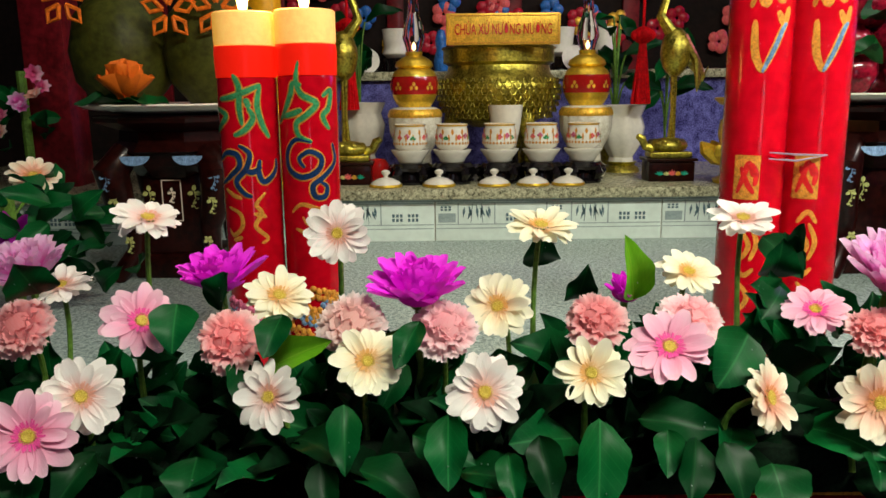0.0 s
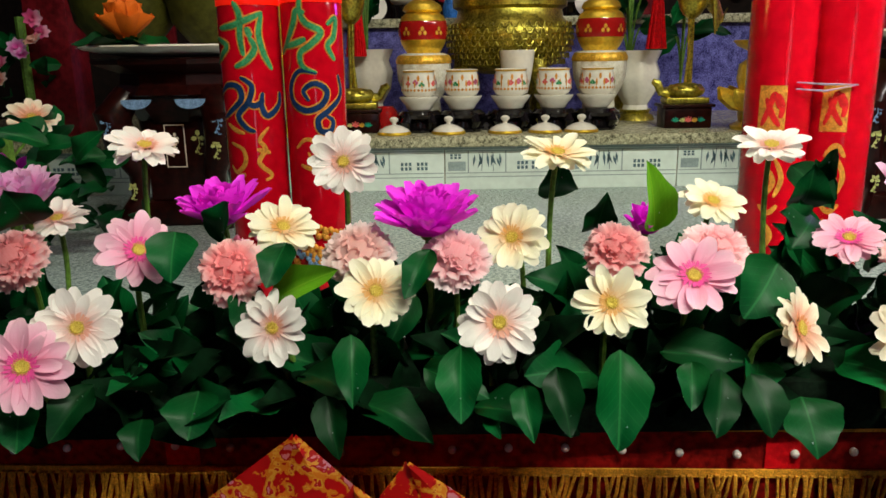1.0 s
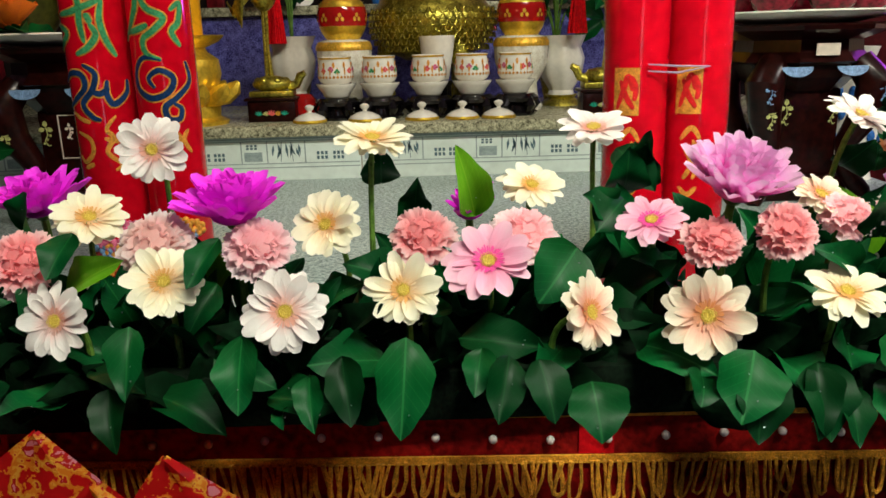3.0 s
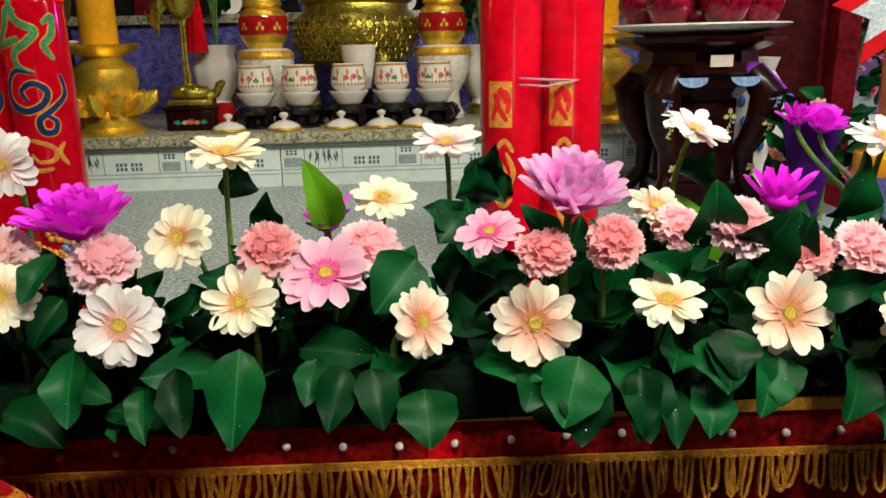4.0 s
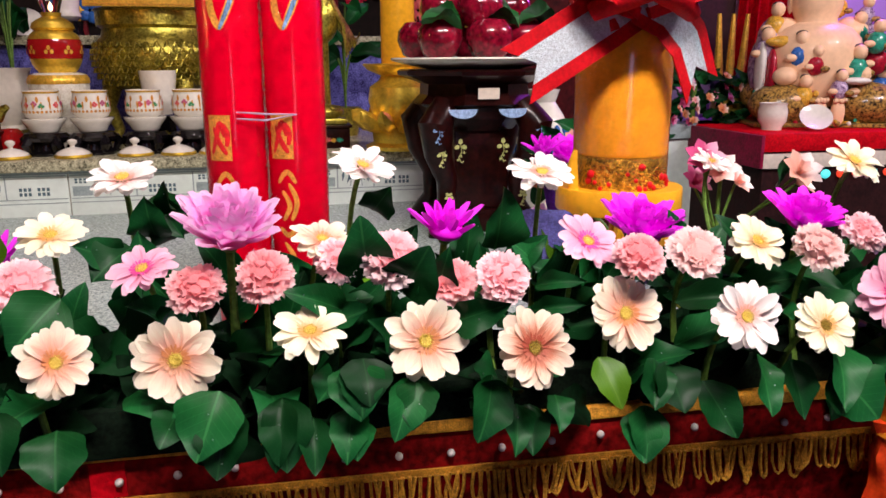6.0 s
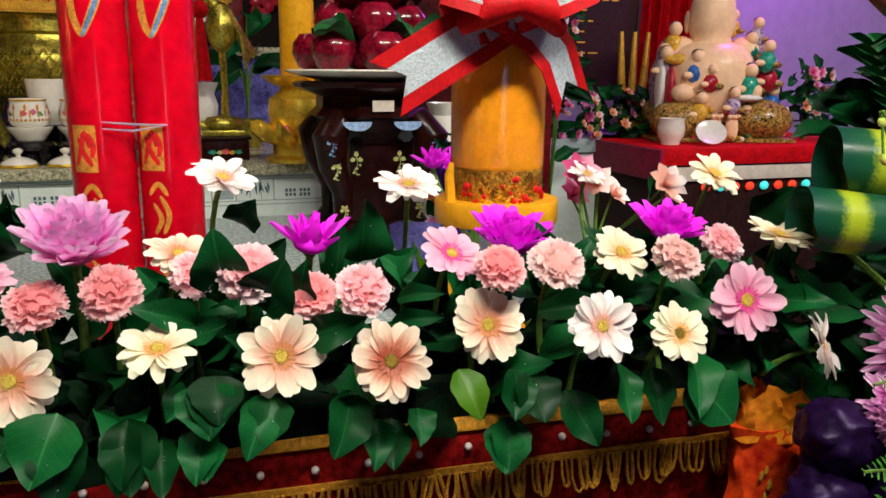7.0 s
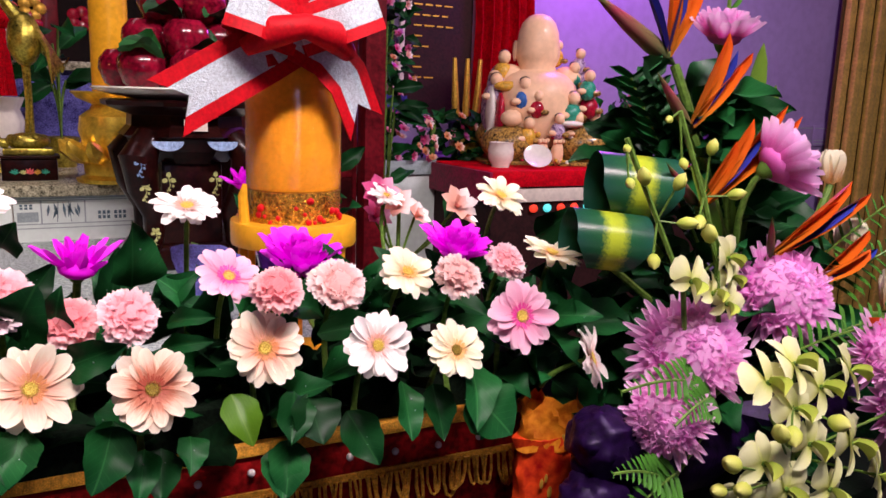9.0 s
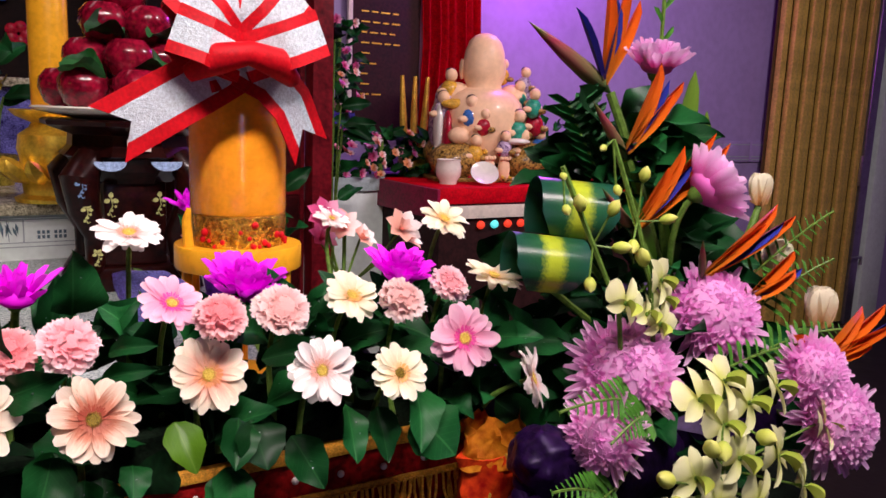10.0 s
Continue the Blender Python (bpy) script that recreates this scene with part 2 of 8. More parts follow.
# pale lilac: the film's glare lines are put into this colour
material("film_fold", (0.62, 0.50, 0.66), 0.12, vary=0.15, scale=40, transmission=0.45, bump=0.3, ior=1.2)
material("wax_red_lit", (0.8, 0.01, 0.005), 0.3, vary=0.1, scale=20, emit=0.55, emit_colour=(1.0, 0.015, 0.005))
gp = material("gift_print", (0.60, 0.01, 0.012), 0.35, vary=0.0, scale=38, second=(0.80, 0.30, 0.38), bump=0.05, coat=0.3, fine=2.5)
for n in gp.node_tree.nodes:
    if n.type == "VALTORGB":
        n.color_ramp.interpolation = "CONSTANT"
        n.color_ramp.elements[0].position, n.color_ramp.elements[1].position = 0.0, 0.59
        for p, c in ((0.50, (0.80, 0.26, 0.02)), (0.535, (0.85, 0.42, 0.05)), (0.56, (0.62, 0.02, 0.02))):
            n.color_ramp.elements.new(p).color = (*c, 1)
material("red_paper", (0.55, 0.012, 0.015), 0.4, vary=0.25, scale=40, coat=0.3)
material("board_dark", (0.024, 0.006, 0.006), 0.7, vary=0.4, scale=20)
material("screen_red", (0.045, 0.003, 0.004), 0.6, vary=0.5, scale=14, spec=0.12)
# near black, so the space behind the altar stays in shade
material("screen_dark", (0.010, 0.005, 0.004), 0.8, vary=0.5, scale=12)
material("purple_foil", (0.016, 0.004, 0.040), 0.4, vary=0.5, scale=30, metal=0.3)
material("violet_paper", (0.09, 0.010, 0.24), 0.6, vary=0.4, scale=30, bump=0.4)
material("blue_foil", (0.20, 0.20, 0.62), 0.4, vary=0.4, scale=30, bump=0.5)
material("tier_blue", (0.05, 0.04, 0.30), 0.3, vary=0.6, scale=55, second=(0.20, 0.20, 0.62), bump=0.4)
material("light_cyan", (0.1, 0.7, 0.7), 0.4, emit=1.0, emit_colour=(0.05, 0.8, 0.7))
material("light_red", (0.7, 0.05, 0.02), 0.4, emit=1.0, emit_colour=(0.9, 0.06, 0.02))
material("strip_cream", (0.70, 0.62, 0.52), 0.5, vary=0.1, scale=20)

CREAM, WHITE = (0.96, 0.92, 0.70), (0.97, 0.93, 0.89)
along("petal_white", [(0.0, (0.86, 0.46, 0.36)), (0.3, (0.94, 0.74, 0.70)), (0.6, WHITE), (1, WHITE)], 0.25, 0.5, 0.0, thin=0.25)
along("petal_cream", [(0.0, (0.86, 0.48, 0.16)), (0.3, (0.94, 0.76, 0.50)), (0.6, CREAM), (1, (0.95, 0.92, 0.74))], 0.25, 0.5, 0.0, thin=0.25)
along("petal_blush", [(0.0, (0.80, 0.34, 0.14)), (0.4, (0.92, 0.56, 0.42)), (0.68, (0.94, 0.82, 0.64)), (1, (0.95, 0.90, 0.74))], 0.3, 0.5, 0.0, thin=0.25)
along("petal_rust", [(0.0, (0.45, 0.10, 0.06)), (0.4, (0.66, 0.26, 0.16)), (0.65, (0.86, 0.66, 0.50)), (1, (0.88, 0.80, 0.66))], 0.4, 0.5, 0.0, thin=0.25)
along("petal_pink", [(0.0, (0.74, 0.10, 0.28)), (0.3, (0.92, 0.38, 0.56)), (0.7, (0.94, 0.52, 0.68)), (1, (0.95, 0.62, 0.73))], 0.3, 0.5, 0.0, thin=0.25)
along("leaf_dark", [(0, (0.002, 0.048, 0.008)), (0.5, (0.003, 0.076, 0.016)), (1, (0.002, 0.052, 0.014))], 0.4, 0.48, 0, (0.03, 0.19, 0.05), 0.03)
along("leaf_light", [(0, (0.07, 0.22, 0.006)), (0.5, (0.11, 0.30, 0.010)), (1, (0.08, 0.22, 0.008))], 0.4, 0.42, 0, (0.20, 0.40, 0.03), 0.06)
material("floret_pink", (0.80, 0.08, 0.34), 0.5, vary=0.2, scale=30)
along("mum_magenta", [(0.0, (0.78, 0.006, 0.68)), (0.5, (0.92, 0.02, 0.88)), (1, (0.98, 0.08, 0.96))], 0.2, 0.5, 0.0, axis="r", thin=0.28)
along("mum_lilac", [(0.0, (0.90, 0.14, 0.62)), (0.55, (0.98, 0.26, 0.74)), (0.74, (1.0, 0.54, 0.90)), (1, (1.0, 0.70, 0.95))], 0.2, 0.5, 0.0, axis="r", thin=0.42)
along("orchid_white", [(0.0, (0.55, 0.62, 0.10)), (0.4, (0.78, 0.80, 0.38)), (1, (0.88, 0.90, 0.58))], 0.2, 0.4, 0.0, thin=0.3)
along("orchid_bud", [(0.0, (0.30, 0.42, 0.05)), (0.6, (0.52, 0.58, 0.10)), (1, (0.62, 0.64, 0.18))], 0.2, 0.4, 0.1)
along("strelitzia_orange", [(0.0, (0.60, 0.22, 0.02)), (0.4, (0.78, 0.17, 0.008)), (1, (0.74, 0.10, 0.006))], 0.3, 0.4, 0.0, thin=0.3)
along("strelitzia_blue", [(0.0, (0.05, 0.03, 0.22)), (1, (0.015, 0.03, 0.25))], 0.2, 0.4)
along("strelitzia_beak", [(0.0, (0.06, 0.13, 0.04)), (0.4, (0.16, 0.10, 0.05)), (0.7, (0.26, 0.03, 0.06)), (1, (0.06, 0.09, 0.02))], 0.4, 0.35)
along("blade_green", [(0.0, (0.03, 0.10, 0.01)), (0.5, (0.07, 0.17, 0.015)), (1, (0.11, 0.20, 0.02))], 0.4, 0.35)
along("fern_green", [(0.0, (0.03, 0.12, 0.015)), (1, (0.05, 0.20, 0.02))], 0.4, 0.45)
along("ti_leaf", [(0.0, (0.006, 0.06, 0.04)), (0.32, (0.010, 0.09, 0.03)), (0.44, (0.40, 0.50, 0.02)), (0.58, (0.36, 0.46, 0.02)), (0.70, (0.010, 0.10, 0.035)), (1.0, (0.006, 0.07, 0.05))], 0.12, 0.28, 0, None, 0.4, 2)


# carnations: deep pink in the folds, pale along the frilled edges
along("carnation_pink", [(0.30, (0.95, 0.28, 0.34)), (0.58, (0.99, 0.52, 0.56)), (0.82, (1.0, 0.7, 0.74)), (1.0, (1.0, 0.84, 0.86))], 0.25, 0.55, axis="r", thin=0.42)
along("carnation_coral", [(0.30, (0.88, 0.14, 0.18)), (0.58, (0.98, 0.36, 0.38)), (0.82, (1.0, 0.54, 0.56)), (1.0, (1.0, 0.74, 0.74))], 0.25, 0.55, axis="r", thin=0.42)
along("carnation_pale", [(0.30, (0.95, 0.38, 0.36)), (0.58, (1.0, 0.62, 0.58)), (0.82, (1.0, 0.78, 0.75)), (1.0, (1.0, 0.88, 0.86))], 0.25, 0.55, axis="r", thin=0.42)


# ---- mesh helpers ----
def box(bm, x0, y0, z0, x1, y1, z1, bevel=0.0):
    r = bmesh.ops.create_cube(bm, size=1, matrix=Matrix.LocRotScale(((x0 + x1) / 2, (y0 + y1) / 2, (z0 + z1) / 2), None, (x1 - x0, y1 - y0, z1 - z0)))
    if bevel:
        edges = {e for v in r["verts"] for e in v.link_edges}
        bmesh.ops.bevel(bm, geom=list(edges), offset=bevel, segments=2, affect="EDGES", profile=0.6)
    return bm


def boxed(*a, bevel=0.0):
    return box(bmesh.new(), *a, bevel=bevel)


def lathe(profile, seg=28, bm=None, m=None, flute=0, depth=0.0):
    """Turns (radius, height) pairs round z; flute waves the radius round the axis."""
    bm = bm or bmesh.new()
    m = m or Matrix()
    rings = []
    for r, z in profile:
        ring = []
        for i in range(seg):
            a = 2 * math.pi * i / seg
            q = r * (1 + depth * math.cos(flute * a)) if flute else r
            ring.append(bm.verts.new(m @ Vector((q * math.cos(a), q * math.sin(a), z))))
        rings.append(ring)
    for lo, hi in zip(rings, rings[1:]):
        for i in range(seg):
            bm.faces.new((lo[i], lo[(i + 1) % seg], hi[(i + 1) % seg], hi[i]))
    for ring, flip in ((rings[0], True), (rings[-1], False)):
        if (ring[0].co - ring[seg // 2].co).length > 1e-5:
            bm.faces.new(ring[::-1] if flip else ring)
    return bm


def tube(points, radii, seg=8, bm=None):
    bm = bm or bmesh.new()
    pts = [Vector(p) for p in points]
    if not isinstance(radii, (list, tuple)):
        radii = [radii] * len(pts)
    rings = []
    side = None
    for i, p in enumerate(pts):
        d = (pts[min(i + 1, len(pts) - 1)] - pts[max(i - 1, 0)]).normalized()
        if side is None:
            side = d.orthogonal().normalized()
        side = (side - d * side.dot(d)).normalized()
        up = d.cross(side)
        rings.append([bm.verts.new(p + radii[i] * (math.cos(2 * math.pi * k / seg) * side + math.sin(2 * math.pi * k / seg) * up)) for k in range(seg)])
    for lo, hi in zip(rings, rings[1:]):
        for k in range(seg):
            bm.faces.new((lo[k], lo[(k + 1) % seg], hi[(k + 1) % seg], hi[k]))
    bm.faces.new(rings[0][::-1])
    bm.faces.new(rings[-1])
    return bm


def bend(a, c, b, n=8):
    a, b, c = Vector(a), Vector(b), Vector(c)
    return [(1 - t) ** 2 * a + 2 * t * (1 - t) * c + t * t * b for t in [i / n for i in range(n + 1)]]


def ball(bm, place, r, scale=(1, 1, 1), seg=16):
    bmesh.ops.create_uvsphere(bm, u_segments=seg, v_segments=max(6, seg // 2 + 2), radius=r, matrix=Matrix.LocRotScale(place, None, scale))
    return bm


def mesh_of(bm, name, mats, smooth=True, angle=40):
    me = bpy.data.meshes.new(name)
    bmesh.ops.recalc_face_normals(bm, faces=bm.faces) if len(bm.faces) < 60000 else None
    bm.to_mesh(me)
    bm.free()
    for m in mats if isinstance(mats, (list, tuple)) else [mats]:
        me.materials.append(MATS[m])
    if smooth:
        me.shade_smooth()
        me.set_sharp_from_angle(angle=radians(angle))
    return me


def part(name, bm, mat, parent, label="", m=None, smooth=True):
    me = bm if isinstance(bm, bpy.types.Mesh) else mesh_of(bm, name, mat, smooth)
    ob = new(name, me)
    ob.parent = parent
    if m is not None:
        ob.matrix_basis = m
    if label:
        ob["label"] = label
    return ob


def thing(name, place, label, category, group="", rz=0.0, kind=""):
    ob = new(name)
    ob.empty_display_size = 0.05
    ob.matrix_basis = pose(*place, 0, 0, rz)
    return tagged(ob, label, category, group, kind)


def structure(name, bm, mat, label, smooth=True):
    ob = new(name, mesh_of(bm, name, mat, smooth))
    return tagged(ob, label, name.split("_")[0], "", "structure")


def petal_mesh(name, mat, length=1.0, width=0.3, lift=0.0, droop=0.0, cup=0.1, base=0.35, tip=0.25, nx=7, ny=4, notch=0.0, wave=0.0, seed=0, blunt=0.0):
    """A blade along x: narrow at the base, full, rounded at the tip; cupped across, bent along."""
    rnd = random.Random(seed)
    ph = rnd.random() * 6
    bm = bmesh.new()
    rows = []
    for i in range(nx + 1):
        u = i / nx
        w = base + (1 - base) * math.sin(min(1, u / 0.6) * math.pi / 2)
        if u > 1 - tip:
            w *= max(blunt, math.sqrt(max(0.0, 1 - ((u - 1 + tip) / tip) ** 2)) * 0.9 + 0.1 * (1 - u) / tip)
        row = []
        for j in range(ny + 1):
            v = 2 * j / ny - 1
            x = u * length * (1 - blunt * 0.10 * v * v * u) - notch * max(0, u - 0.8) * (1 - abs(v))
            z = lift * u - droop * u * u + cup * v * v * width * w + wave * math.sin(7 * u + 3 * v + ph) * width * u
            row.append(bm.verts.new((x, v * width / 2 * max(w, 0.03), z)))
        rows.append(row)
    for a, b in zip(rows, rows[1:]):
        for j in range(ny):
            bm.faces.new((a[j], b[j], b[j + 1], a[j + 1]))
    return mesh_of(bm, name, mat, True, 80)


# ---- room ----
# floor, west and south walls and ceiling are darkened against bounced light
ground = structure("floor", boxed(-2.2, -2.6, -0.1, 6.6, 3.1, 0.0), "floor_tile", "temple floor coloured near black to cut bounce")
structure("wall_north", boxed(-2.2, 2.95, 0.0, 6.6, 3.1, 3.1), "wall_paint", "violet-lit painted wall behind the altars")
structure("wall_west", boxed(-2.35, -2.6, 0.0, -2.2, 3.1, 3.1), "wall_dark", "unseen side wall coloured dark to cut bounce")
structure("wall_east", boxed(6.6, -2.6, 0.0, 6.75, 3.1, 3.1), "wall_paint", "plain painted side wall")
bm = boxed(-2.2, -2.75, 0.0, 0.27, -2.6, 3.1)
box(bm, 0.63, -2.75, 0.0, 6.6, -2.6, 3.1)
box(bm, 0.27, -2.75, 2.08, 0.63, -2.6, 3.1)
structure("wall_south", bm, "wall_dark", "unseen wall coloured dark, with a narrow open doorway")
structure("ceiling", boxed(-2.2, -2.6, 3.1, 6.6, 3.1, 3.2), "ceiling_paint", "unseen ceiling coloured dark to cut bounce")
# housings added out of view for the assumed lamps
for cx, cy, w, d in ((0.84, -0.30, 1.4, 0.12), (0.3, 1.75, 1.2, 0.3), (3.0, 0.5, 1.0, 0.12)):
    fx = thing("ceiling_lamp", (cx, cy, 3.1), "assumed white box lamp, unseen, hung from the ceiling", "lamp", "ceiling lamps")
    part("housing", boxed(-w / 2, -d / 2, -0.29, w / 2, d / 2, -0.22, bevel=0.01), "strip_cream", fx)
    for sx in (-0.4, 0.4):
        part("rod", tube([(sx * w, 0, -0.23), (sx * w, 0, 0)], 0.006), "steel", fx)
# ---- altar counter ----
TOP = 0.922   # counter top
TIER = 1.058  # upper tier top
altar = thing("altar_counter", (0.25, 1.3, 0.0), "long granite-topped altar counter draped with a dark red fringed cloth", "altar", rz=-2.2)
part("granite_top", boxed(-1.75, -0.60, TOP - 0.022, 0.90, 0.73, TOP, bevel=0.004), "granite", altar, "speckled grey granite top")
part("wooden_edge", boxed(-1.75, -0.622, TOP - 0.004, 0.90, -0.602, TOP + 0.010, bevel=0.003), "gold_thread", altar, "ochre edge strip")
part("cloth_skirt", boxed(-1.75, -0.618, 0.02, 0.90, -0.606, TOP - 0.006), "dark_red_cloth", altar, "dark red cloth front")
part("side_panel", boxed(0.88, -0.604, 0.0, 0.898, 0.66, TOP - 0.024), "red_post", altar)
part("back_panel", boxed(-1.75, 0.62, 0.0, 0.876, 0.66, TOP - 0.024), "red_post", altar)
part("gold_band", boxed(-1.75, -0.622, TOP - 0.050, 0.90, -0.6195, TOP - 0.042), "gold_thread", altar, "woven gold band over the fringe")
for sx in (-0.95, -0.5, 0.062):
    part("red_patch", boxed(sx, -0.6205, TOP - 0.041, sx + 0.032, -0.6185, TOP - 0.005), "red_cloth", altar, "bright red patch")
bead = mesh_of(ball(bmesh.new(), (0, 0, 0), 0.0042, seg=10), "bead", "bead")
for i in range(49):
    part("bead", bead, None, altar, m=Matrix.Translation((-1.697 + i * 0.0525, -0.622, TOP - 0.023 + 0.003 * math.sin(i * 0.9))))
rnd = random.Random(4)
bm = bmesh.new()
for i in range(230):  # loose loops of the fringe, some slipped sideways
    x = -1.74 + i * 0.0114 + rnd.uniform(-0.003, 0.003)
    l, q, lean = rnd.uniform(0.030, 0.046), rnd.uniform(0.003, 0.0065), rnd.uniform(-0.008, 0.008)
    z0, y0 = TOP - 0.046, -0.6235 - rnd.random() * 0.005
    tube([(x - q * 0.6, y0, z0), (x - q + lean * 0.5, y0 - 0.002, z0 - l * 0.55), (x - q * 0.7 + lean, y0 - 0.003, z0 - l * 0.92), (x + lean, y0 - 0.003, z0 - l), (x + q * 0.7 + lean, y0 - 0.002, z0 - l * 0.92), (x + q + lean * 0.5, y0, z0 - l * 0.55), (x + q * 0.6, y0, z0)], rnd.uniform(0.0015, 0.0026), 5, bm)
tagged(part("fringe", bm, "gold_thread", altar, "looped gold thread fringe"), kind="stuff")

# upper tier with its tiled front
tier = thing("altar_tier", (0.25, 2.45, 0.0), "raised altar step with a granite slab and patterned white tiles", "altar")
part("core", boxed(-1.75, -0.49, 0.02, 0.895, 0.44, TIER - 0.032), "grout", tier)
part("granite_slab", boxed(-1.75, -0.525, TIER - 0.028, 0.90, 0.44, TIER, bevel=0.007), "granite_green", tier, "greenish mottled granite slab")
# the slab's shadow on the tiles, built as a grey strip
part("shadow_strip", boxed(-1.75, -0.508, TIER - 0.0345, 0.895, -0.491, TIER - 0.0285), "tile_grey", tier, "grey strip standing for the slab's shadow")

TW = 0.577
tile = mesh_of(boxed(0.0015, -0.006, 0, TW - 0.0015, 0, TIER - 0.035 - TOP + 0.06, bevel=0.0012), "tile", "tile_white")
bm = bmesh.new()
for z in (0.0905, 0.1005, 0.1555):
    box(bm, 0.004, -0.0070, z, TW - 0.004, -0.0055, z + 0.0022)
for x in (0.057, 0.150, 0.282, 0.345, 0.438):
    box(bm, x, -0.0070, 0.1027, x + 0.003, -0.0055, 0.1555)
for x in (0.008, 0.290):
    box(bm, x, -0.0070, 0.107, x + 0.044, -0.0056, 0.130)
motif_grey = mesh_of(bm, "line_pattern", "tile_grey", False)
bm = bmesh.new()
for x0 in (0.105, 0.393):  # bamboo sprays: thin stems with slender leaves that hang
    for dx, dz, tilt, l in ((-0.030, 0.148, 8, 0.030), (-0.020, 0.152, -14, 0.036), (-0.012, 0.140, 22, 0.030), (0.000, 0.153, -6, 0.040), (0.008, 0.146, -30, 0.030), (0.016, 0.152, 10, 0.038), (0.024, 0.140, -20, 0.026), (0.031, 0.149, -8, 0.028)):
        c = pose(x0 + dx, -0.0071, dz, 0, tilt, 0)
        v = [bm.verts.new(c @ Vector(q)) for q in ((0, 0, 0), (0.0034, 0, -l * 0.45), (0, 0, -l), (-0.0034, 0, -l * 0.45))]
        bm.faces.new(v)
    for dx, tilt in ((-0.012, 4), (0.014, -5)):
        bmesh.ops.create_cube(bm, size=1, matrix=pose(x0 + dx, -0.0064, 0.130, 0, tilt, 0) @ Matrix.Diagonal((0.0014, 0.0014, 0.048, 1)))
for x0, zz, hh in ((0.180, 0.110, 0.020), (0.216, 0.110, 0.020), (0.468, 0.110, 0.020), (0.508, 0.110, 0.020), (0.014, 0.137, 0.012), (0.296, 0.137, 0.012)):  # unreadable marks as rows of small bars
    for k in range(3):
        for q in range(2):
            w = 0.0062
            box(bm, x0 + k * 0.0100, -0.0072, zz + q * hh * 0.56, x0 + k * 0.0100 + w, -0.0056, zz + q * hh * 0.56 + hh * 0.40)
motif_ink = mesh_of(bm, "mark_pattern", "tile_ink", False)
for i in range(4):
    t = part("tile", tile, None, tier, m=Matrix.Translation((-0.255 - 2 * TW + i * TW, -0.491, TOP - 0.06)))
    part("line_pattern", motif_grey, None, t, "grey printed lines")
    tagged(part("mark_pattern", motif_ink, None, t, "dark printed bamboo and marks"), kind="stuff")

# second, higher step behind
step = thing("altar_step", (0.2, 2.68, TIER), "narrow upper altar step with a carved blue-violet front", "altar")
part("core", boxed(-0.9, -0.10, 0, 0.9, 0.22, 0.27), "tier_blue", step)
part("slab", boxed(-0.9, -0.125, 0.272, 0.9, 0.22, 0.30, bevel=0.005), "granite_green", step)

# ---- candles ----
def paint(bm, strokes, w, r):
    """Brush strokes laid flat on a candle's face: each a chain of (angle, height) bent smooth, thick in the middle."""
    for pts in strokes:
        line = []
        n = len(pts)
        for i in range(n - 1):
            p0, p1, p2, p3 = pts[max(i - 1, 0)], pts[i], pts[i + 1], pts[min(i + 2, n - 1)]
            for k in range(6):
                t = k / 6
                line.append([0.5 * (2 * b + (c - a) * t + (2 * a - 5 * b + 4 * c - d) * t * t + (3 * b - a - 3 * c + d) * t ** 3) for a, b, c, d in zip(p0, p1, p2, p3)])
        line.append(list(pts[-1]))
        rows = []
        for i, (a, z) in enumerate(line):
            q, p = line[min(i + 1, len(line) - 1)], line[max(i - 1, 0)]
            dx, dz = (q[0] - p[0]) * r, q[1] - p[1]
            l = math.hypot(dx, dz) or 1
            ww = w * (0.35 + 0.65 * math.sin(math.pi * i / (len(line) - 1)) ** 0.5)
            row = []
            for s in (-1, 0, 1):
                aa, zz = a - s * dz / l * ww / r, z + s * dx / l * ww
                rr = r + (0.0004 if s == 0 else 0)
                row.append(bm.verts.new((rr * math.sin(aa), -rr * math.cos(aa), zz)))
            rows.append(row)
        for p, q in zip(rows, rows[1:]):
            for k in range(2):
                bm.faces.new((p[k], p[k + 1], q[k + 1], q[k]))
    return bm


# brush strokes of the two lit candles, (angle, height over the counter)
GREEN_A = (((-0.23, 0.400), (-0.04, 0.383), (-0.07, 0.358), (-0.00, 0.336)), ((-0.87, 0.369), (-0.32, 0.372), (0.20, 0.379), (0.67, 0.387)), ((0.64, 0.386), (0.51, 0.362), (0.64, 0.338), (0.90, 0.319)), ((-1.12, 0.358), (-0.58, 0.349), (-0.87, 0.337), (-1.26, 0.327)), ((-0.32, 0.323), (0.06, 0.330), (0.36, 0.345), (0.20, 0.358)), ((0.13, 0.370), (0.25, 0.358)))
BLUE_A = (((-1.12, 0.290), (-0.68, 0.301), (-0.26, 0.299), (-0.18, 0.284), (-0.55, 0.271), (-0.96, 0.261)), ((-0.18, 0.311), (0.17, 0.300), (0.04, 0.281), (-0.32, 0.264), (-0.07, 0.249), (0.20, 0.244)), ((0.51, 0.292), (0.45, 0.275), (0.64, 0.263), (1.10, 0.276), (1.16, 0.292)), ((-0.07, 0.281), (0.25, 0.276), (0.54, 0.283)))
GOLD_A = (((-0.72, 0.230), (-0.26, 0.222), (-0.21, 0.205), (-0.55, 0.193), (-0.79, 0.201)), ((0.64, 0.249), (0.31, 0.234), (0.48, 0.222), (0.25, 0.205), (0.64, 0.189), (0.42, 0.182)), ((0.20, 0.222), (0.64, 0.217)), ((-0.83, 0.254), (-0.46, 0.246), (-0.15, 0.242)), ((-0.58, 0.186), (-0.21, 0.191)))
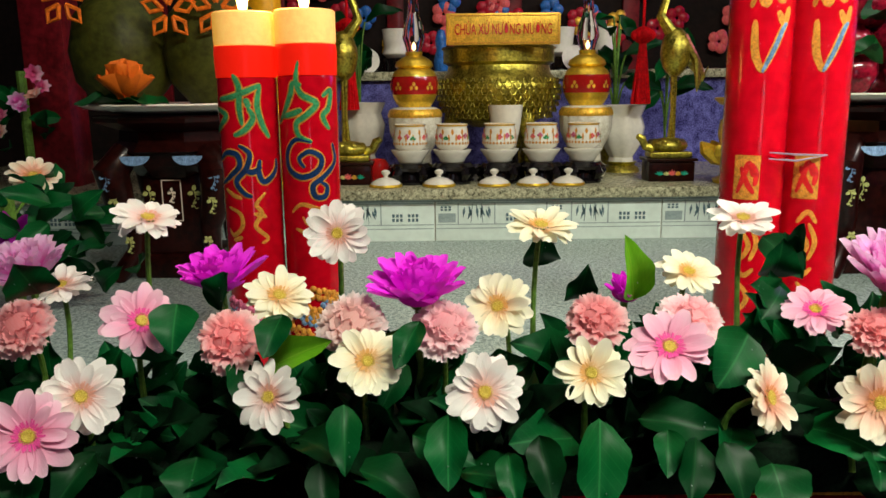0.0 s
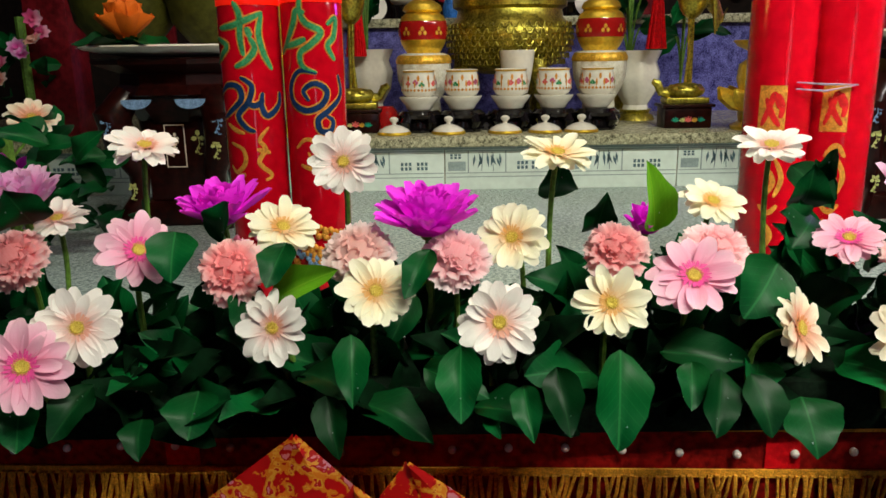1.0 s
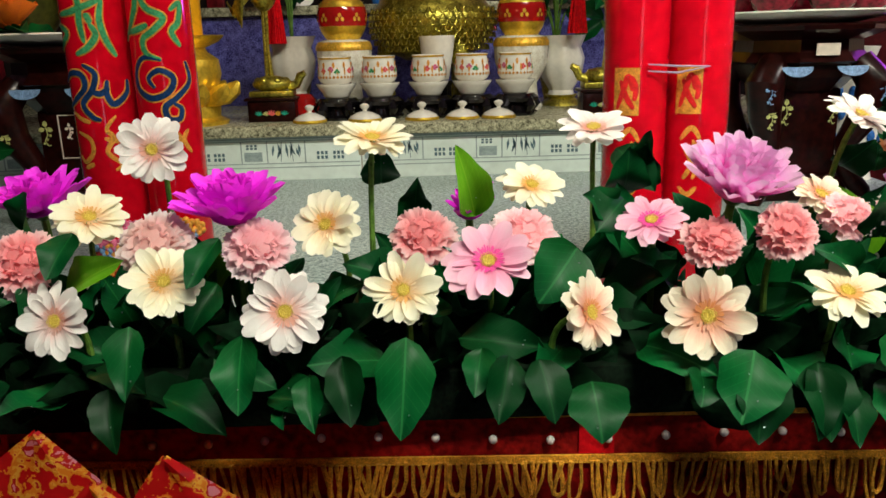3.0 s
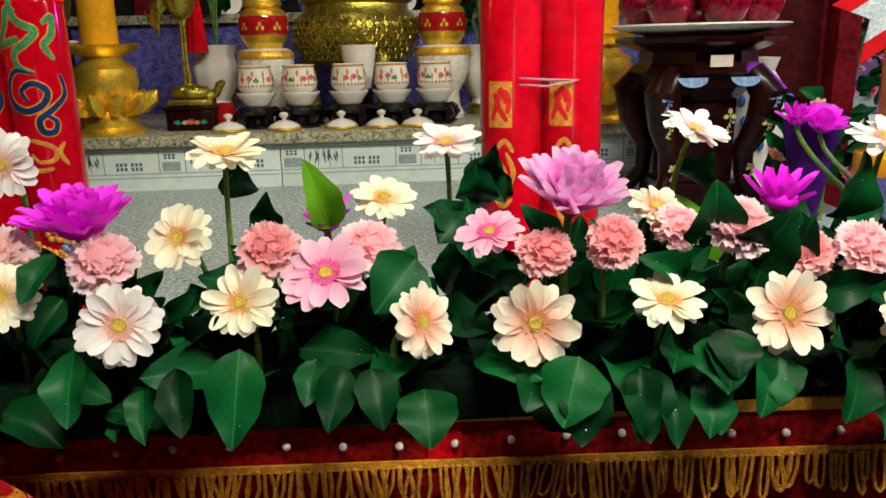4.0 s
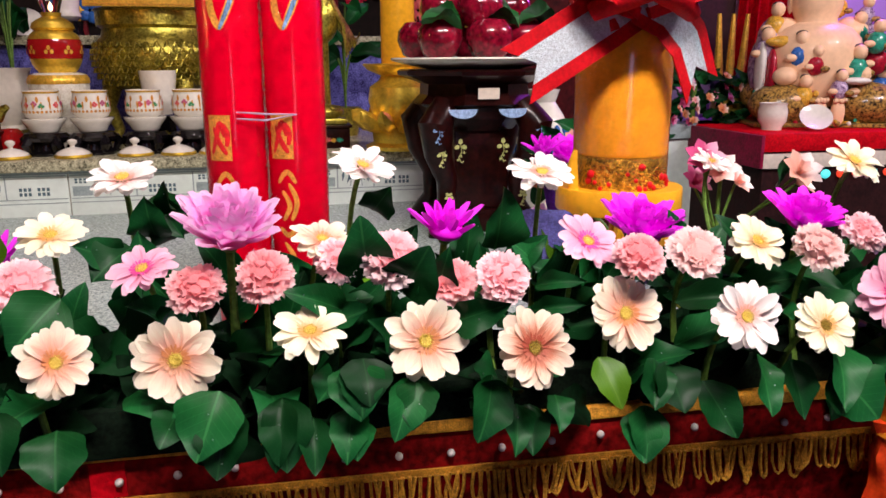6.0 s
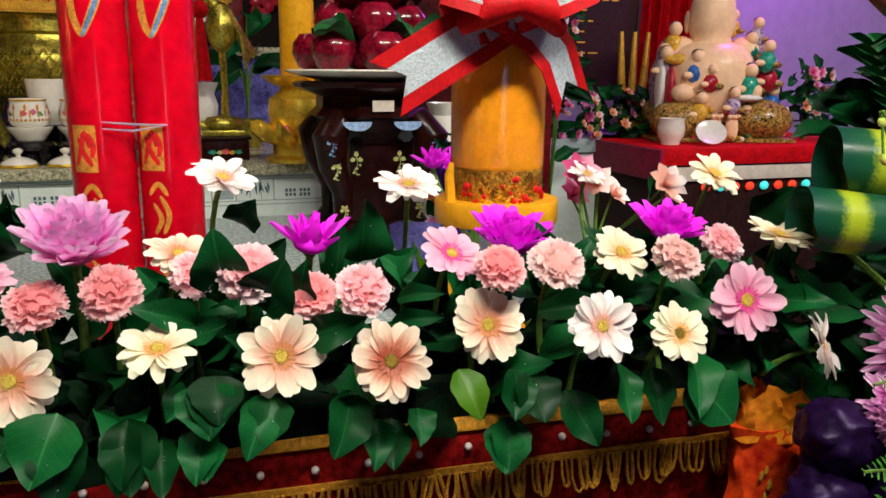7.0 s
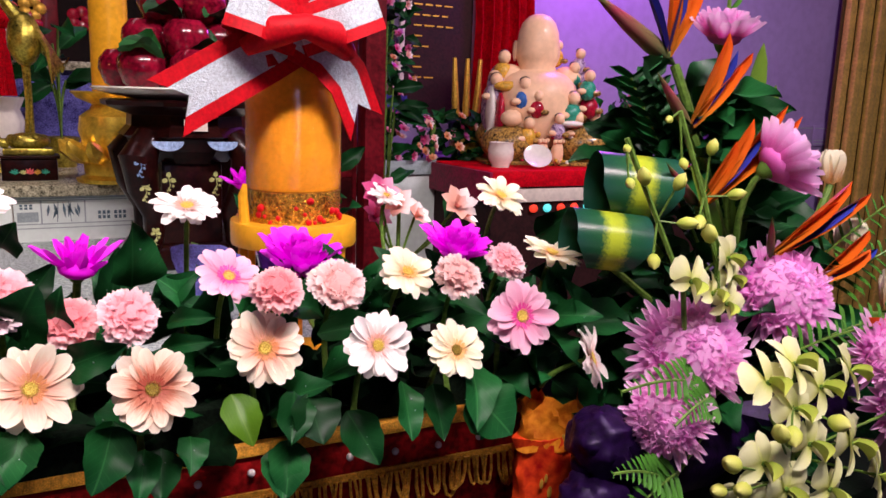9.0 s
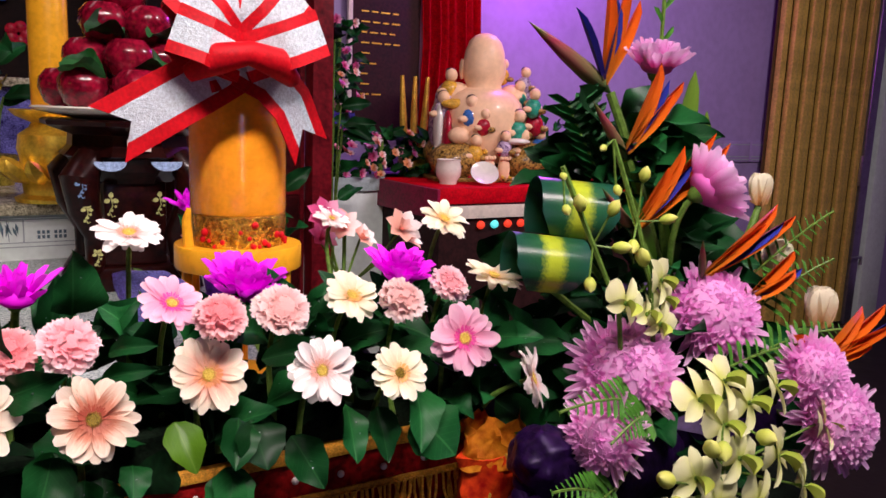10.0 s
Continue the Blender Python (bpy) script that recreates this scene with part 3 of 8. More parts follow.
GREEN_B = (((-0.12, 0.416), (-0.22, 0.391), (-0.05, 0.374), (0.42, 0.363), (0.11, 0.349), (-0.26, 0.338), (-0.19, 0.322), (0.24, 0.314)), ((-1.08, 0.337), (-0.70, 0.355), (-0.44, 0.374), (-0.33, 0.388), (-0.05, 0.385)), ((0.63, 0.371), (0.97, 0.379), (0.88, 0.358), (0.63, 0.346), (0.88, 0.329)), ((-0.91, 0.346), (-0.40, 0.350), (-0.05, 0.355)))
BLUE_B = (((0.24, 0.314), (-0.33, 0.317), (-0.68, 0.300), (-0.63, 0.280), (-0.16, 0.269), (0.35, 0.276), (0.53, 0.292), (0.15, 0.302), (-0.22, 0.293), (-0.05, 0.281)), ((0.97, 0.312), (1.07, 0.288), (0.58, 0.269), (0.21, 0.258), (0.27, 0.244), (0.59, 0.243), (0.69, 0.255), (0.47, 0.262)))
GOLD_B = (((-0.60, 0.222), (-0.26, 0.233), (0.15, 0.230), (0.53, 0.222), (0.47, 0.209), (0.01, 0.207), (-0.19, 0.217)), ((0.84, 0.230), (0.66, 0.217), (0.88, 0.201)), ((-0.47, 0.201), (-0.05, 0.196), (0.42, 0.198)))
CLOUD = (((-0.75, 0.475), (-0.55, 0.495), (-0.3, 0.478), (-0.1, 0.50), (0.2, 0.482), (0.5, 0.50)), ((-0.6, 0.46), (-0.55, 0.42), (-0.3, 0.395)), ((0.1, 0.47), (0.35, 0.455), (0.5, 0.475)), ((-0.3, 0.395), (0.0, 0.42), (0.3, 0.448), (0.45, 0.455)))
TRAIL = (((-0.75, 0.20), (-0.4, 0.215), (-0.1, 0.20)), ((-0.6, 0.19), (-0.35, 0.17), (-0.6, 0.15)), ((-0.35, 0.2), (-0.1, 0.175), (-0.3, 0.15)), ((-0.75, 0.14), (-0.45, 0.13), (-0.15, 0.14)), ((-0.6, 0.12), (-0.3, 0.10), (-0.55, 0.08)))
FIGURE = (((-0.85, 0.24), (-0.65, 0.262), (-0.5, 0.28), (-0.35, 0.262)), ((-0.75, 0.275), (-0.55, 0.255), (-0.3, 0.24)), ((-0.4, 0.28), (-0.25, 0.265), (-0.3, 0.25)))


def altar_candle(x, y, painted, top, label):
    c = thing("altar_candle", (x, y, TOP), label, "candle", "tall red altar candles")
    h = top - TOP
    lit = 0.045 if painted else 0.0
    part("body", lathe([(0.0, 0), (0.037, 0.0), (0.0385, 0.006), (0.0385, h - 0.004 - lit), (0.037, h - lit), (0.030, h - 0.002 - lit), (0.0, h - 0.006 - lit)], 40), "candle_red", c)
    if painted:
        part("lit_band", lathe([(0.0, h - 0.046), (0.0388, h - 0.046), (0.0395, h - 0.030), (0.0400, h - 0.016), (0.0392, h - 0.007), (0.0, h - 0.007)], 36), "wax_red_lit", c, "red wax glowing from the flame")
        part("lit_rim", lathe([(0.0, h - 0.006), (0.0385, h - 0.006), (0.0393, h), (0.0393, h + 0.034), (0.037, h + 0.036), (0.0, h + 0.030)], 36), "wax_lit", c, "glowing wax rim")
        part("flame", lathe([(0.0, h + 0.03), (0.006, h + 0.042), (0.0075, h + 0.052), (0.004, h + 0.070), (0.0, h + 0.088)], 12), "flame", c, "burning flame")
        first = x < -0.2
        green, blue, gold = (GREEN_A, BLUE_A, GOLD_A) if first else (GREEN_B, BLUE_B, GOLD_B)
        tagged(part("gold_outline", paint(bmesh.new(), green + blue, 0.0056, 0.0388), "candle_gold", c, "gold outline of the flourish"), kind="stuff")
        tagged(part("gold_scroll", paint(bmesh.new(), gold, 0.0030, 0.0388), "candle_gold", c, "gold painted flourish"), kind="stuff")
        tagged(part("green_scroll", paint(bmesh.new(), green, 0.0036, 0.0393), "candle_green", c, "green painted flourish"), kind="stuff")
        tagged(part("blue_scroll", paint(bmesh.new(), blue, 0.0036, 0.0393), "candle_blue", c, "dark blue painted flourish"), kind="stuff")
        for mt, count, low in (("candle_pink" if first else "candle_gold", 9, 0.085), ("shell_blue", 4, 0.075), ("candle_gold", 6, 0.055)):
            bm = bmesh.new()
            for k in range(count):
                a, z = -1.0 + 2.0 * ((k * 0.618 + low * 7) % 1.0), low + 0.030 * ((k * 0.37) % 1.0)
                for q in range(5):
                    w = 1.257 * q + k
                    ball(bm, (0.0382 * math.sin(a + 0.16 * math.cos(w)), -0.0382 * math.cos(a + 0.16 * math.cos(w)), z + 0.006 * math.sin(w)), 0.0046, (1, 1, 1), 8)
            tagged(part("flower_relief", bm, mt, c, "moulded blossoms"), kind="stuff")
    else:
        tagged(part("gold_cloud", paint(bmesh.new(), CLOUD, 0.0050, 0.0388), "candle_gold", c, "gold painted cloud"), kind="stuff")
        tagged(part("blue_stroke", paint(bmesh.new(), CLOUD[3:], 0.0030, 0.0393), "shell_blue", c, "blue painted stroke"), kind="stuff")
        bm = bmesh.new()
        n = 8
        lo = [[bm.verts.new((0.0390 * math.sin(-0.98 + 0.84 * i / n), -0.0390 * math.cos(-0.98 + 0.84 * i / n), z)) for i in range(n + 1)] for z in (0.232, 0.290)]
        for i in range(n):
            bm.faces.new((lo[0][i], lo[0][i + 1], lo[1][i + 1], lo[1][i]))
        part("gold_label", bm, "candle_gold", c, "gold printed panel")
        tagged(part("label_figure", paint(bmesh.new(), FIGURE, 0.0036, 0.0394), "red_paper", c, "red printed marks"), kind="stuff")
        tagged(part("gold_trail", paint(bmesh.new(), TRAIL, 0.0034, 0.0388), "candle_gold", c, "gold printed flowers"), kind="stuff")
    return c


altar_candle(-0.2470, 1.045, True, 1.364, "lit red altar candle with painted gold and green flourishes")
altar_candle(-0.1680, 1.045, True, 1.366, "lit red altar candle with painted gold and green flourishes")
altar_candle(0.4255, 1.045, False, 1.46, "red altar candle wrapped in clear film with gold panels")
altar_candle(0.503, 1.045, False, 1.46, "red altar candle wrapped in clear film with gold panels")
for wx in (0.4642,):
    wrap = thing("plastic_wrap", (wx, 1.045, TOP), "clear crinkled film wound round two red candles", "wrap")
    bm = bmesh.new()
    rings = []
    for k in range(15):
        z = 0.05 + 0.44 * k / 14
        ring = []
        for i in range(48):
            a = 2 * math.pi * i / 48
            cx = 0.0386 if math.cos(a) > 0 else -0.0386
            r = 0.0412 + 0.0012 * noise.noise((3 * math.cos(a), 3 * math.sin(a), z * 22))
            ring.append(bm.verts.new((cx * min(1, abs(math.cos(a)) * 3) + r * math.cos(a), r * math.sin(a), z)))
        rings.append(ring)
    for lo, hi in zip(rings, rings[1:]):
        for i in range(48):
            bm.faces.new((lo[i], lo[(i + 1) % 48], hi[(i + 1) % 48], hi[i]))
    w = part("film", bm, "cellophane", wrap)
    w.visible_shadow = False
    # raised folds that draw the glare lines across the film
    for z, s in ((0.294, 1), (0.286, -1)):
        part("film_fold", tube([(-0.036, -0.0432, z), (0.0, -0.0425, z - 0.003), (0.040, -0.0432, z - 0.004 * s)], [0.0008, 0.0016, 0.0008], 6), "film_fold", wrap, "thin film fold, pale lilac for the glare on it")

# ---- offerings on the tier ----
def patch(bm, r, a, z, wa, wz, n=8):
    """A small painted oval that lies on a round wall of radius r at angle a."""
    mid = bm.verts.new((r * math.sin(a), -r * math.cos(a), z))
    rim = [bm.verts.new((r * math.sin(a + wa * math.cos(t)), -r * math.cos(a + wa * math.cos(t)), z + wz * math.sin(t))) for t in [6.283 * k / n for k in range(n)]]
    for k in range(n):
        bm.faces.new((mid, rim[k], rim[(k + 1) % n]))


def cup_set(x, y):
    c = thing("tea_cup", (x, y, TIER), "white porcelain altar cup with gilt flowers on a black stand", "cup", "row of altar cups")
    stand = part("stand", lathe([(0.0, 0.030), (0.044, 0.030), (0.056, 0.036), (0.058, 0.044), (0.050, 0.050), (0.046, 0.054), (0.0, 0.054)], 32, flute=5, depth=0.05), "black_lacquer", c, "black lacquered stand")
    part("stand_core", lathe([(0.0, 0.0), (0.050, 0.0), (0.052, 0.006), (0.040, 0.012), (0.038, 0.026), (0.046, 0.0298), (0.0, 0.0298)], 24), "black_lacquer", stand)
    for k in range(5):
        a = radians(18 + 72 * k)
        part("stand_leg", tube([(0.046 * math.cos(a), 0.046 * math.sin(a), 0.040), (0.058 * math.cos(a), 0.058 * math.sin(a), 0.026), (0.048 * math.cos(a), 0.048 * math.sin(a), 0.010), (0.058 * math.cos(a), 0.058 * math.sin(a), 0.004)], [0.014, 0.013, 0.008, 0.005], 8), "black_lacquer", stand)
    part("saucer", lathe([(0.0, 0.054), (0.028, 0.054), (0.033, 0.058), (0.036, 0.066), (0.045, 0.077), (0.0505, 0.086), (0.051, 0.089), (0.047, 0.0895), (0.030, 0.086), (0.0, 0.082)], 32), "porcelain", c)
    part("bowl", lathe([(0.0, 0.085), (0.030, 0.085), (0.032, 0.089), (0.040, 0.094), (0.0445, 0.103), (0.0450, 0.112), (0.0425, 0.128), (0.0395, 0.142), (0.0390, 0.148), (0.0415, 0.154), (0.0400, 0.1545), (0.0370, 0.147), (0.038, 0.11), (0.0, 0.092)], 36), "porcelain", c)
    part("gilt_ring", lathe([(0.0397, 0.1490), (0.0404, 0.1500), (0.0413, 0.1530)], 32), "gold_paint", c, "gilt line under the rim")
    bm = bmesh.new()
    for k in range(30):  # gilt uprights and dots round the foot of the wall
        a = 6.283 * k / 30
        patch(bm, 0.0453, a, 0.1060, 0.075, 0.0036, 6)
        if k % 2:
            patch(bm, 0.0449, a, 0.1205, 0.055, 0.0105, 6)
        if k % 3 == 0:
            patch(bm, 0.0426, a, 0.1350, 0.085, 0.0080, 6)
    tagged(part("gilt_pattern", bm, "candle_gold", c, "gilt printed pattern"), kind="stuff")
    for mt, turn in (("rose_enamel", 0.0), ("candle_pink", 0.45), ("candle_green", 0.8)):
        bm = bmesh.new()
        for k in range(4):
            a = 1.571 * k + x * 9 + turn
            for q in range(4):
                patch(bm, 0.0456 - 0.0004 * q, a + 0.09 * math.cos(1.57 * q), 0.1215 + 0.0042 * math.sin(1.57 * q) + 0.004 * math.sin(turn * 5), 0.085, 0.0034)
        tagged(part("enamel_flower", bm, mt, c, "enamel flowers"), kind="stuff")
    return c


for x in (-0.068, 0.042, 0.166, 0.276, 0.386):
    cup_set(x, 2.055)


def lid(x):
    c = thing("cup_lid", (x, 1.985, TIER), "white porcelain cup lid with a round knob and gilt rim", "lid", "row of cup lids")
    part("dome", lathe([(0.0, 0.001), (0.041, 0.001), (0.042, 0.004), (0.036, 0.013), (0.020, 0.021), (0.008, 0.024), (0.0, 0.025)], 28), "porcelain", c)
    part("knob", lathe([(0.006, 0.022), (0.005, 0.028), (0.011, 0.034), (0.0115, 0.039), (0.006, 0.043), (0.0, 0.044)], 18), "porcelain", c)
    part("gilt_rim", lathe([(0.0415, 0.0008), (0.0428, 0.003), (0.0400, 0.0078)], 28), "gold", c, "gilt rim")


for x in (-0.130, 0.006, 0.147, 0.247, 0.337):
    lid(x)
tall = thing("tall_cup", (0.191, 2.16, TIER), "tall plain white cup on a black stand", "cup")
part("stand", lathe([(0.0, 0.0), (0.04, 0.0), (0.035, 0.07), (0.045, 0.085), (0.0, 0.085)], 20), "black_lacquer", tall)
part("bowl", lathe([(0.0, 0.085), (0.03, 0.087), (0.042, 0.15), (0.048, 0.20), (0.045, 0.20), (0.0, 0.10)], 28), "porcelain", tall)

# brass urn
urn = thing("incense_urn", (0.184, 2.32, TIER), "large relief-cast old brass incense urn on three legs", "urn")
part("bowl", lathe([(0.0, 0.13), (0.08, 0.135), (0.14, 0.165), (0.172, 0.215), (0.176, 0.25), (0.166, 0.272), (0.150, 0.288), (0.146, 0.308), (0.152, 0.312), (0.160, 0.316), (0.160, 0.352), (0.166, 0.356), (0.160, 0.361), (0.150, 0.358), (0.140, 0.33), (0.0, 0.32)], 56), "brass_old", urn)
bm = bmesh.new()
for row in range(7):  # staggered scales and scrolls round the belly
    z = 0.165 + 0.0165 * row
    rr = 0.137 + 0.042 * math.sin(0.5 + 1.55 * row / 6)
    for i in range(44):
        a = 6.283 * (i + 0.5 * (row % 2)) / 44
        q = rr * (0.985 if row in (0, 6) else 1.0)
        tube([(q * math.cos(a - 0.06), q * math.sin(a - 0.06), z + 0.008), (q * 1.012 * math.cos(a - 0.03), q * 1.012 * math.sin(a - 0.03), z - 0.004), (q * 1.012 * math.cos(a + 0.03), q * 1.012 * math.sin(a + 0.03), z - 0.004), (q * math.cos(a + 0.06), q * math.sin(a + 0.06), z + 0.008)], 0.0022, 5, bm)
tagged(part("relief", bm, "brass_old", urn, "cast scale relief"), kind="stuff")
for k in range(3):
    a = radians(-90 + 120 * k + 30)
    part("leg", tube([(0.13 * math.cos(a), 0.13 * math.sin(a), 0.17), (0.15 * math.cos(a), 0.15 * math.sin(a), 0.10), (0.125 * math.cos(a), 0.125 * math.sin(a), 0.04), (0.14 * math.cos(a), 0.14 * math.sin(a), 0.0)], [0.028, 0.022, 0.014, 0.020], 10), "brass_old", urn)

# sign on the urn
sign = thing("name_sign", (0.182, 2.135, 1.4170), "gold sign board with red raised lettering on the urn", "sign", "", 0)
part("board", boxed(-0.152, 0, -0.002, 0.152, 0.012, 0.080, bevel=0.003), "gold_paint", sign)
bm = bmesh.new()
for x0, z0, x1, z1 in ((-0.147, 0.003, 0.147, 0.005), (-0.147, 0.073, 0.147, 0.075), (-0.147, 0.005, -0.145, 0.073), (0.145, 0.005, 0.147, 0.073)):
    box(bm, x0, -0.0025, z0, x1, 0.001, z1)
part("border", bm, "candle_gold", sign)
cu = bpy.data.curves.new("lettering", "FONT")
cu.body, cu.size, cu.extrude, cu.align_x, cu.align_y = "CHÚA XỨ NƯƠNG NƯƠNG", 0.0315, 0.001, "CENTER", "CENTER"
tmp = new("lettering_curve", cu)
bpy.context.view_layer.update()
me = bpy.data.meshes.new_from_object(tmp.evaluated_get(bpy.context.evaluated_depsgraph_get()))
bpy.data.objects.remove(tmp)
me.materials.clear()
me.materials.append(MATS["red_paper"])
xs = [v.co.x for v in me.vertices] or [-1, 1]
fit_x = 0.258 / (max(xs) - min(xs))
part("lettering", me, None, sign, "red lettering", m=Matrix.Translation((0, -0.002, 0.037)) @ pose(0, 0, 0, 90, 0, 0) @ Matrix.Diagonal((fit_x, 1.25, 1, 1)))


def oil_lamp(x):
    l = thing("oil_lamp", (x, 2.20, TIER), "red and gilt glass oil lamp with clear chimney", "lamp", "pair of oil lamps")
    part("foot", lathe([(0.0, 0.0), (0.055, 0.0), (0.058, 0.010), (0.046, 0.030), (0.042, 0.070), (0.058, 0.095), (0.070, 0.125), (0.073, 0.160), (0.071, 0.182), (0.064, 0.192), (0.050, 0.196), (0.0, 0.196)], 48, flute=16, depth=0.018), "porcelain_pale", l, "pale gilt-traced porcelain foot")
    part("gilt_lace", lathe([(0.0735, 0.168), (0.0745, 0.172), (0.0735, 0.180), (0.068, 0.190)], 48, flute=16, depth=0.02), "gold_paint", l, "gilt lace under the rim")
    part("lower_font", lathe([(0.0, 0.196), (0.044, 0.196), (0.050, 0.204), (0.058, 0.218), (0.062, 0.230), (0.0, 0.230)], 36), "gold", l, "gilt lower bowl")
    font = part("font", lathe([(0.0, 0.2302), (0.0625, 0.2302), (0.066, 0.245), (0.066, 0.262), (0.062, 0.278), (0.0, 0.278)], 36), "glass_red", l, "ruby glass font")
    bm = bmesh.new()
    for k in range(9):
        a = 6.283 * k / 9
        for q in range(3):
            patch(bm, 0.0668, a + 0.10 * (q - 1), 0.247 + 0.010 * (q % 2), 0.07, 0.006)
    tagged(part("gilt_flower", bm, "gold_paint", font, "gilt painted leaves"), kind="stuff")
    part("upper_font", lathe([(0.0, 0.2782), (0.0615, 0.2782), (0.056, 0.290), (0.044, 0.300), (0.0, 0.300)], 36), "gold", l, "gilt shoulder")
    part("burner", lathe([(0.0, 0.300), (0.046, 0.300), (0.052, 0.306), (0.048, 0.318), (0.034, 0.328), (0.022, 0.334), (0.024, 0.344), (0.0, 0.346)], 28, flute=14, depth=0.02), "gold", l)
    g = part("chimney", lathe([(0.020, 0.344), (0.023, 0.356), (0.031, 0.382), (0.027, 0.410), (0.016, 0.440), (0.013, 0.488), (0.0145, 0.493)], 24), "glass", l, "clear glass chimney")
    g.visible_shadow = False
    part("flame", lathe([(0.0, 0.347), (0.0045, 0.354), (0.004, 0.362), (0.0, 0.372)], 10), "bulb_warm", l, "lit wick")


oil_lamp(-0.058)
oil_lamp(0.419)


def bowl_white(x, y, z, s=1.0):
    b = thing("white_bowl", (x, y, z), "white porcelain bowl with a scalloped flared rim", "bowl", "white offering bowls")
    part("vessel", lathe([(0.0, 0.0), (0.035 * s, 0.0), (0.032 * s, 0.012 * s), (0.055 * s, 0.05 * s), (0.062 * s, 0.095 * s), (0.052 * s, 0.125 * s), (0.064 * s, 0.155 * s), (0.060 * s, 0.155 * s), (0.048 * s, 0.12 * s), (0.0, 0.03 * s)], 40, flute=8, depth=0.03), "porcelain", b)


bowl_white(-0.215, 2.30, TIER + 0.045, 1.05)
bowl_white(0.545, 2.30, TIER + 0.03, 1.05)
for x in (-0.215, 0.545):
    f = thing("bowl_foot", (x, 2.30, TIER), "gilt round stand under a white bowl", "stand", "gilt bowl stands")
    part("ring", lathe([(0.0, 0), (0.055, 0), (0.05, 0.012), (0.038, 0.02), (0.046, 0.03 if x > 0 else 0.045), (0.0, 0.03 if x > 0 else 0.045)], 24), "brass_old", f)


def crane(x, flip):
    """Small lacquered box that carries a turtle with a crane on its back; the figure is one plain cast."""
    b = thing("figure_base", (x, 2.06, TIER), "dark lacquered box base with painted lotus flowers", "base", "figure bases")
    part("box", boxed(-0.060, -0.038, 0, 0.060, 0.038, 0.052, bevel=0.004), "rosewood", b)
    part("rim", boxed(-0.066, -0.044, 0.0525, 0.066, 0.044, 0.060, bevel=0.002), "rosewood", b)
    for k, (dx, mt, s) in enumerate(((-0.032, "china_green", 0.011), (0.0, "rose_enamel", 0.013), (0.032, "china_green", 0.011), (-0.014, "shell_green", 0.009), (0.016, "china_yellow", 0.009))):
        bm = bmesh.new()
        for q in range(5):
            a = radians(18 + 36 * q)
            tube([(dx, -0.0385, 0.018), (dx + s * math.cos(a), -0.040, 0.018 + s * math.sin(a))], [0.0032, 0.0012], 5, bm)
        part("painted_flower", bm, mt, b, "painted lotus")
    bm = bmesh.new()
    s = -1 if flip else 1
    ball(bm, (0, 0, 0.032), 0.05, (1.0, 0.7, 0.42), 18)
    box(bm, -0.055, -0.03, 0.001, 0.055, 0.03, 0.016, 0.004)
    tube([(s * -0.04, 0, 0.025), (s * -0.062, 0, 0.03), (s * -0.072, -0.004, 0.05), (s * -0.085, -0.006, 0.058)], [0.014, 0.011, 0.011, 0.007], 8, bm)
    for k in range(6):
        ball(bm, (0.034 * math.cos(k * 1.05), -0.026 * abs(math.sin(k * 1.05)), 0.04), 0.011, (1, 1, 0.8), 8)
    tube([(0, 0, 0.045), (s * 0.004, 0, 0.12), (s * 0.002, 0, 0.22)], [0.006, 0.004, 0.006], 8, bm)
    tube([(s * 0.012, 0.004, 0.045), (s * 0.010, 0.004, 0.22)], [0.005, 0.005], 8, bm)
    ball(bm, (s * 0.006, 0, 0.27), 0.05, (0.75, 0.8, 1.25), 16)
    tube([(0, 0, 0.31), (s * -0.035, 0, 0.36), (s * -0.02, 0, 0.41), (s * -0.045, 0, 0.43), (s * -0.085, 0, 0.425)], [0.018, 0.012, 0.010, 0.012, 0.002], 8, bm)
    for k in range(9):
        tube([(s * 0.02, -0.02 + 0.004 * k, 0.31 - 0.004 * k), (s * (0.055 + 0.004 * k), -0.022 + 0.005 * k, 0.25 - 0.006 * k), (s * (0.06 + 0.005 * k), -0.02 + 0.005 * k, 0.17 + 0.008 * k)], [0.010, 0.009, 0.002], 6, bm)
    c = tagged(new("bird_statue", mesh_of(bm, "bird_statue", "brass_old")), "cast brass crane standing on a turtle", "statue", "pair of bird statues")
    c.matrix_basis = pose(x, 2.06, TIER + 0.060)


crane(0.613, False)
crane(-0.230, True)
rb = thing("red_rose_cup", (-0.158, 2.09, TIER), "small round red glass votive cup", "cup")
part("vessel", lathe([(0.0, 0), (0.02, 0), (0.032, 0.025), (0.030, 0.05), (0.02, 0.062), (0.0, 0.05)], 20, flute=6, depth=0.05), "glass_red", rb)


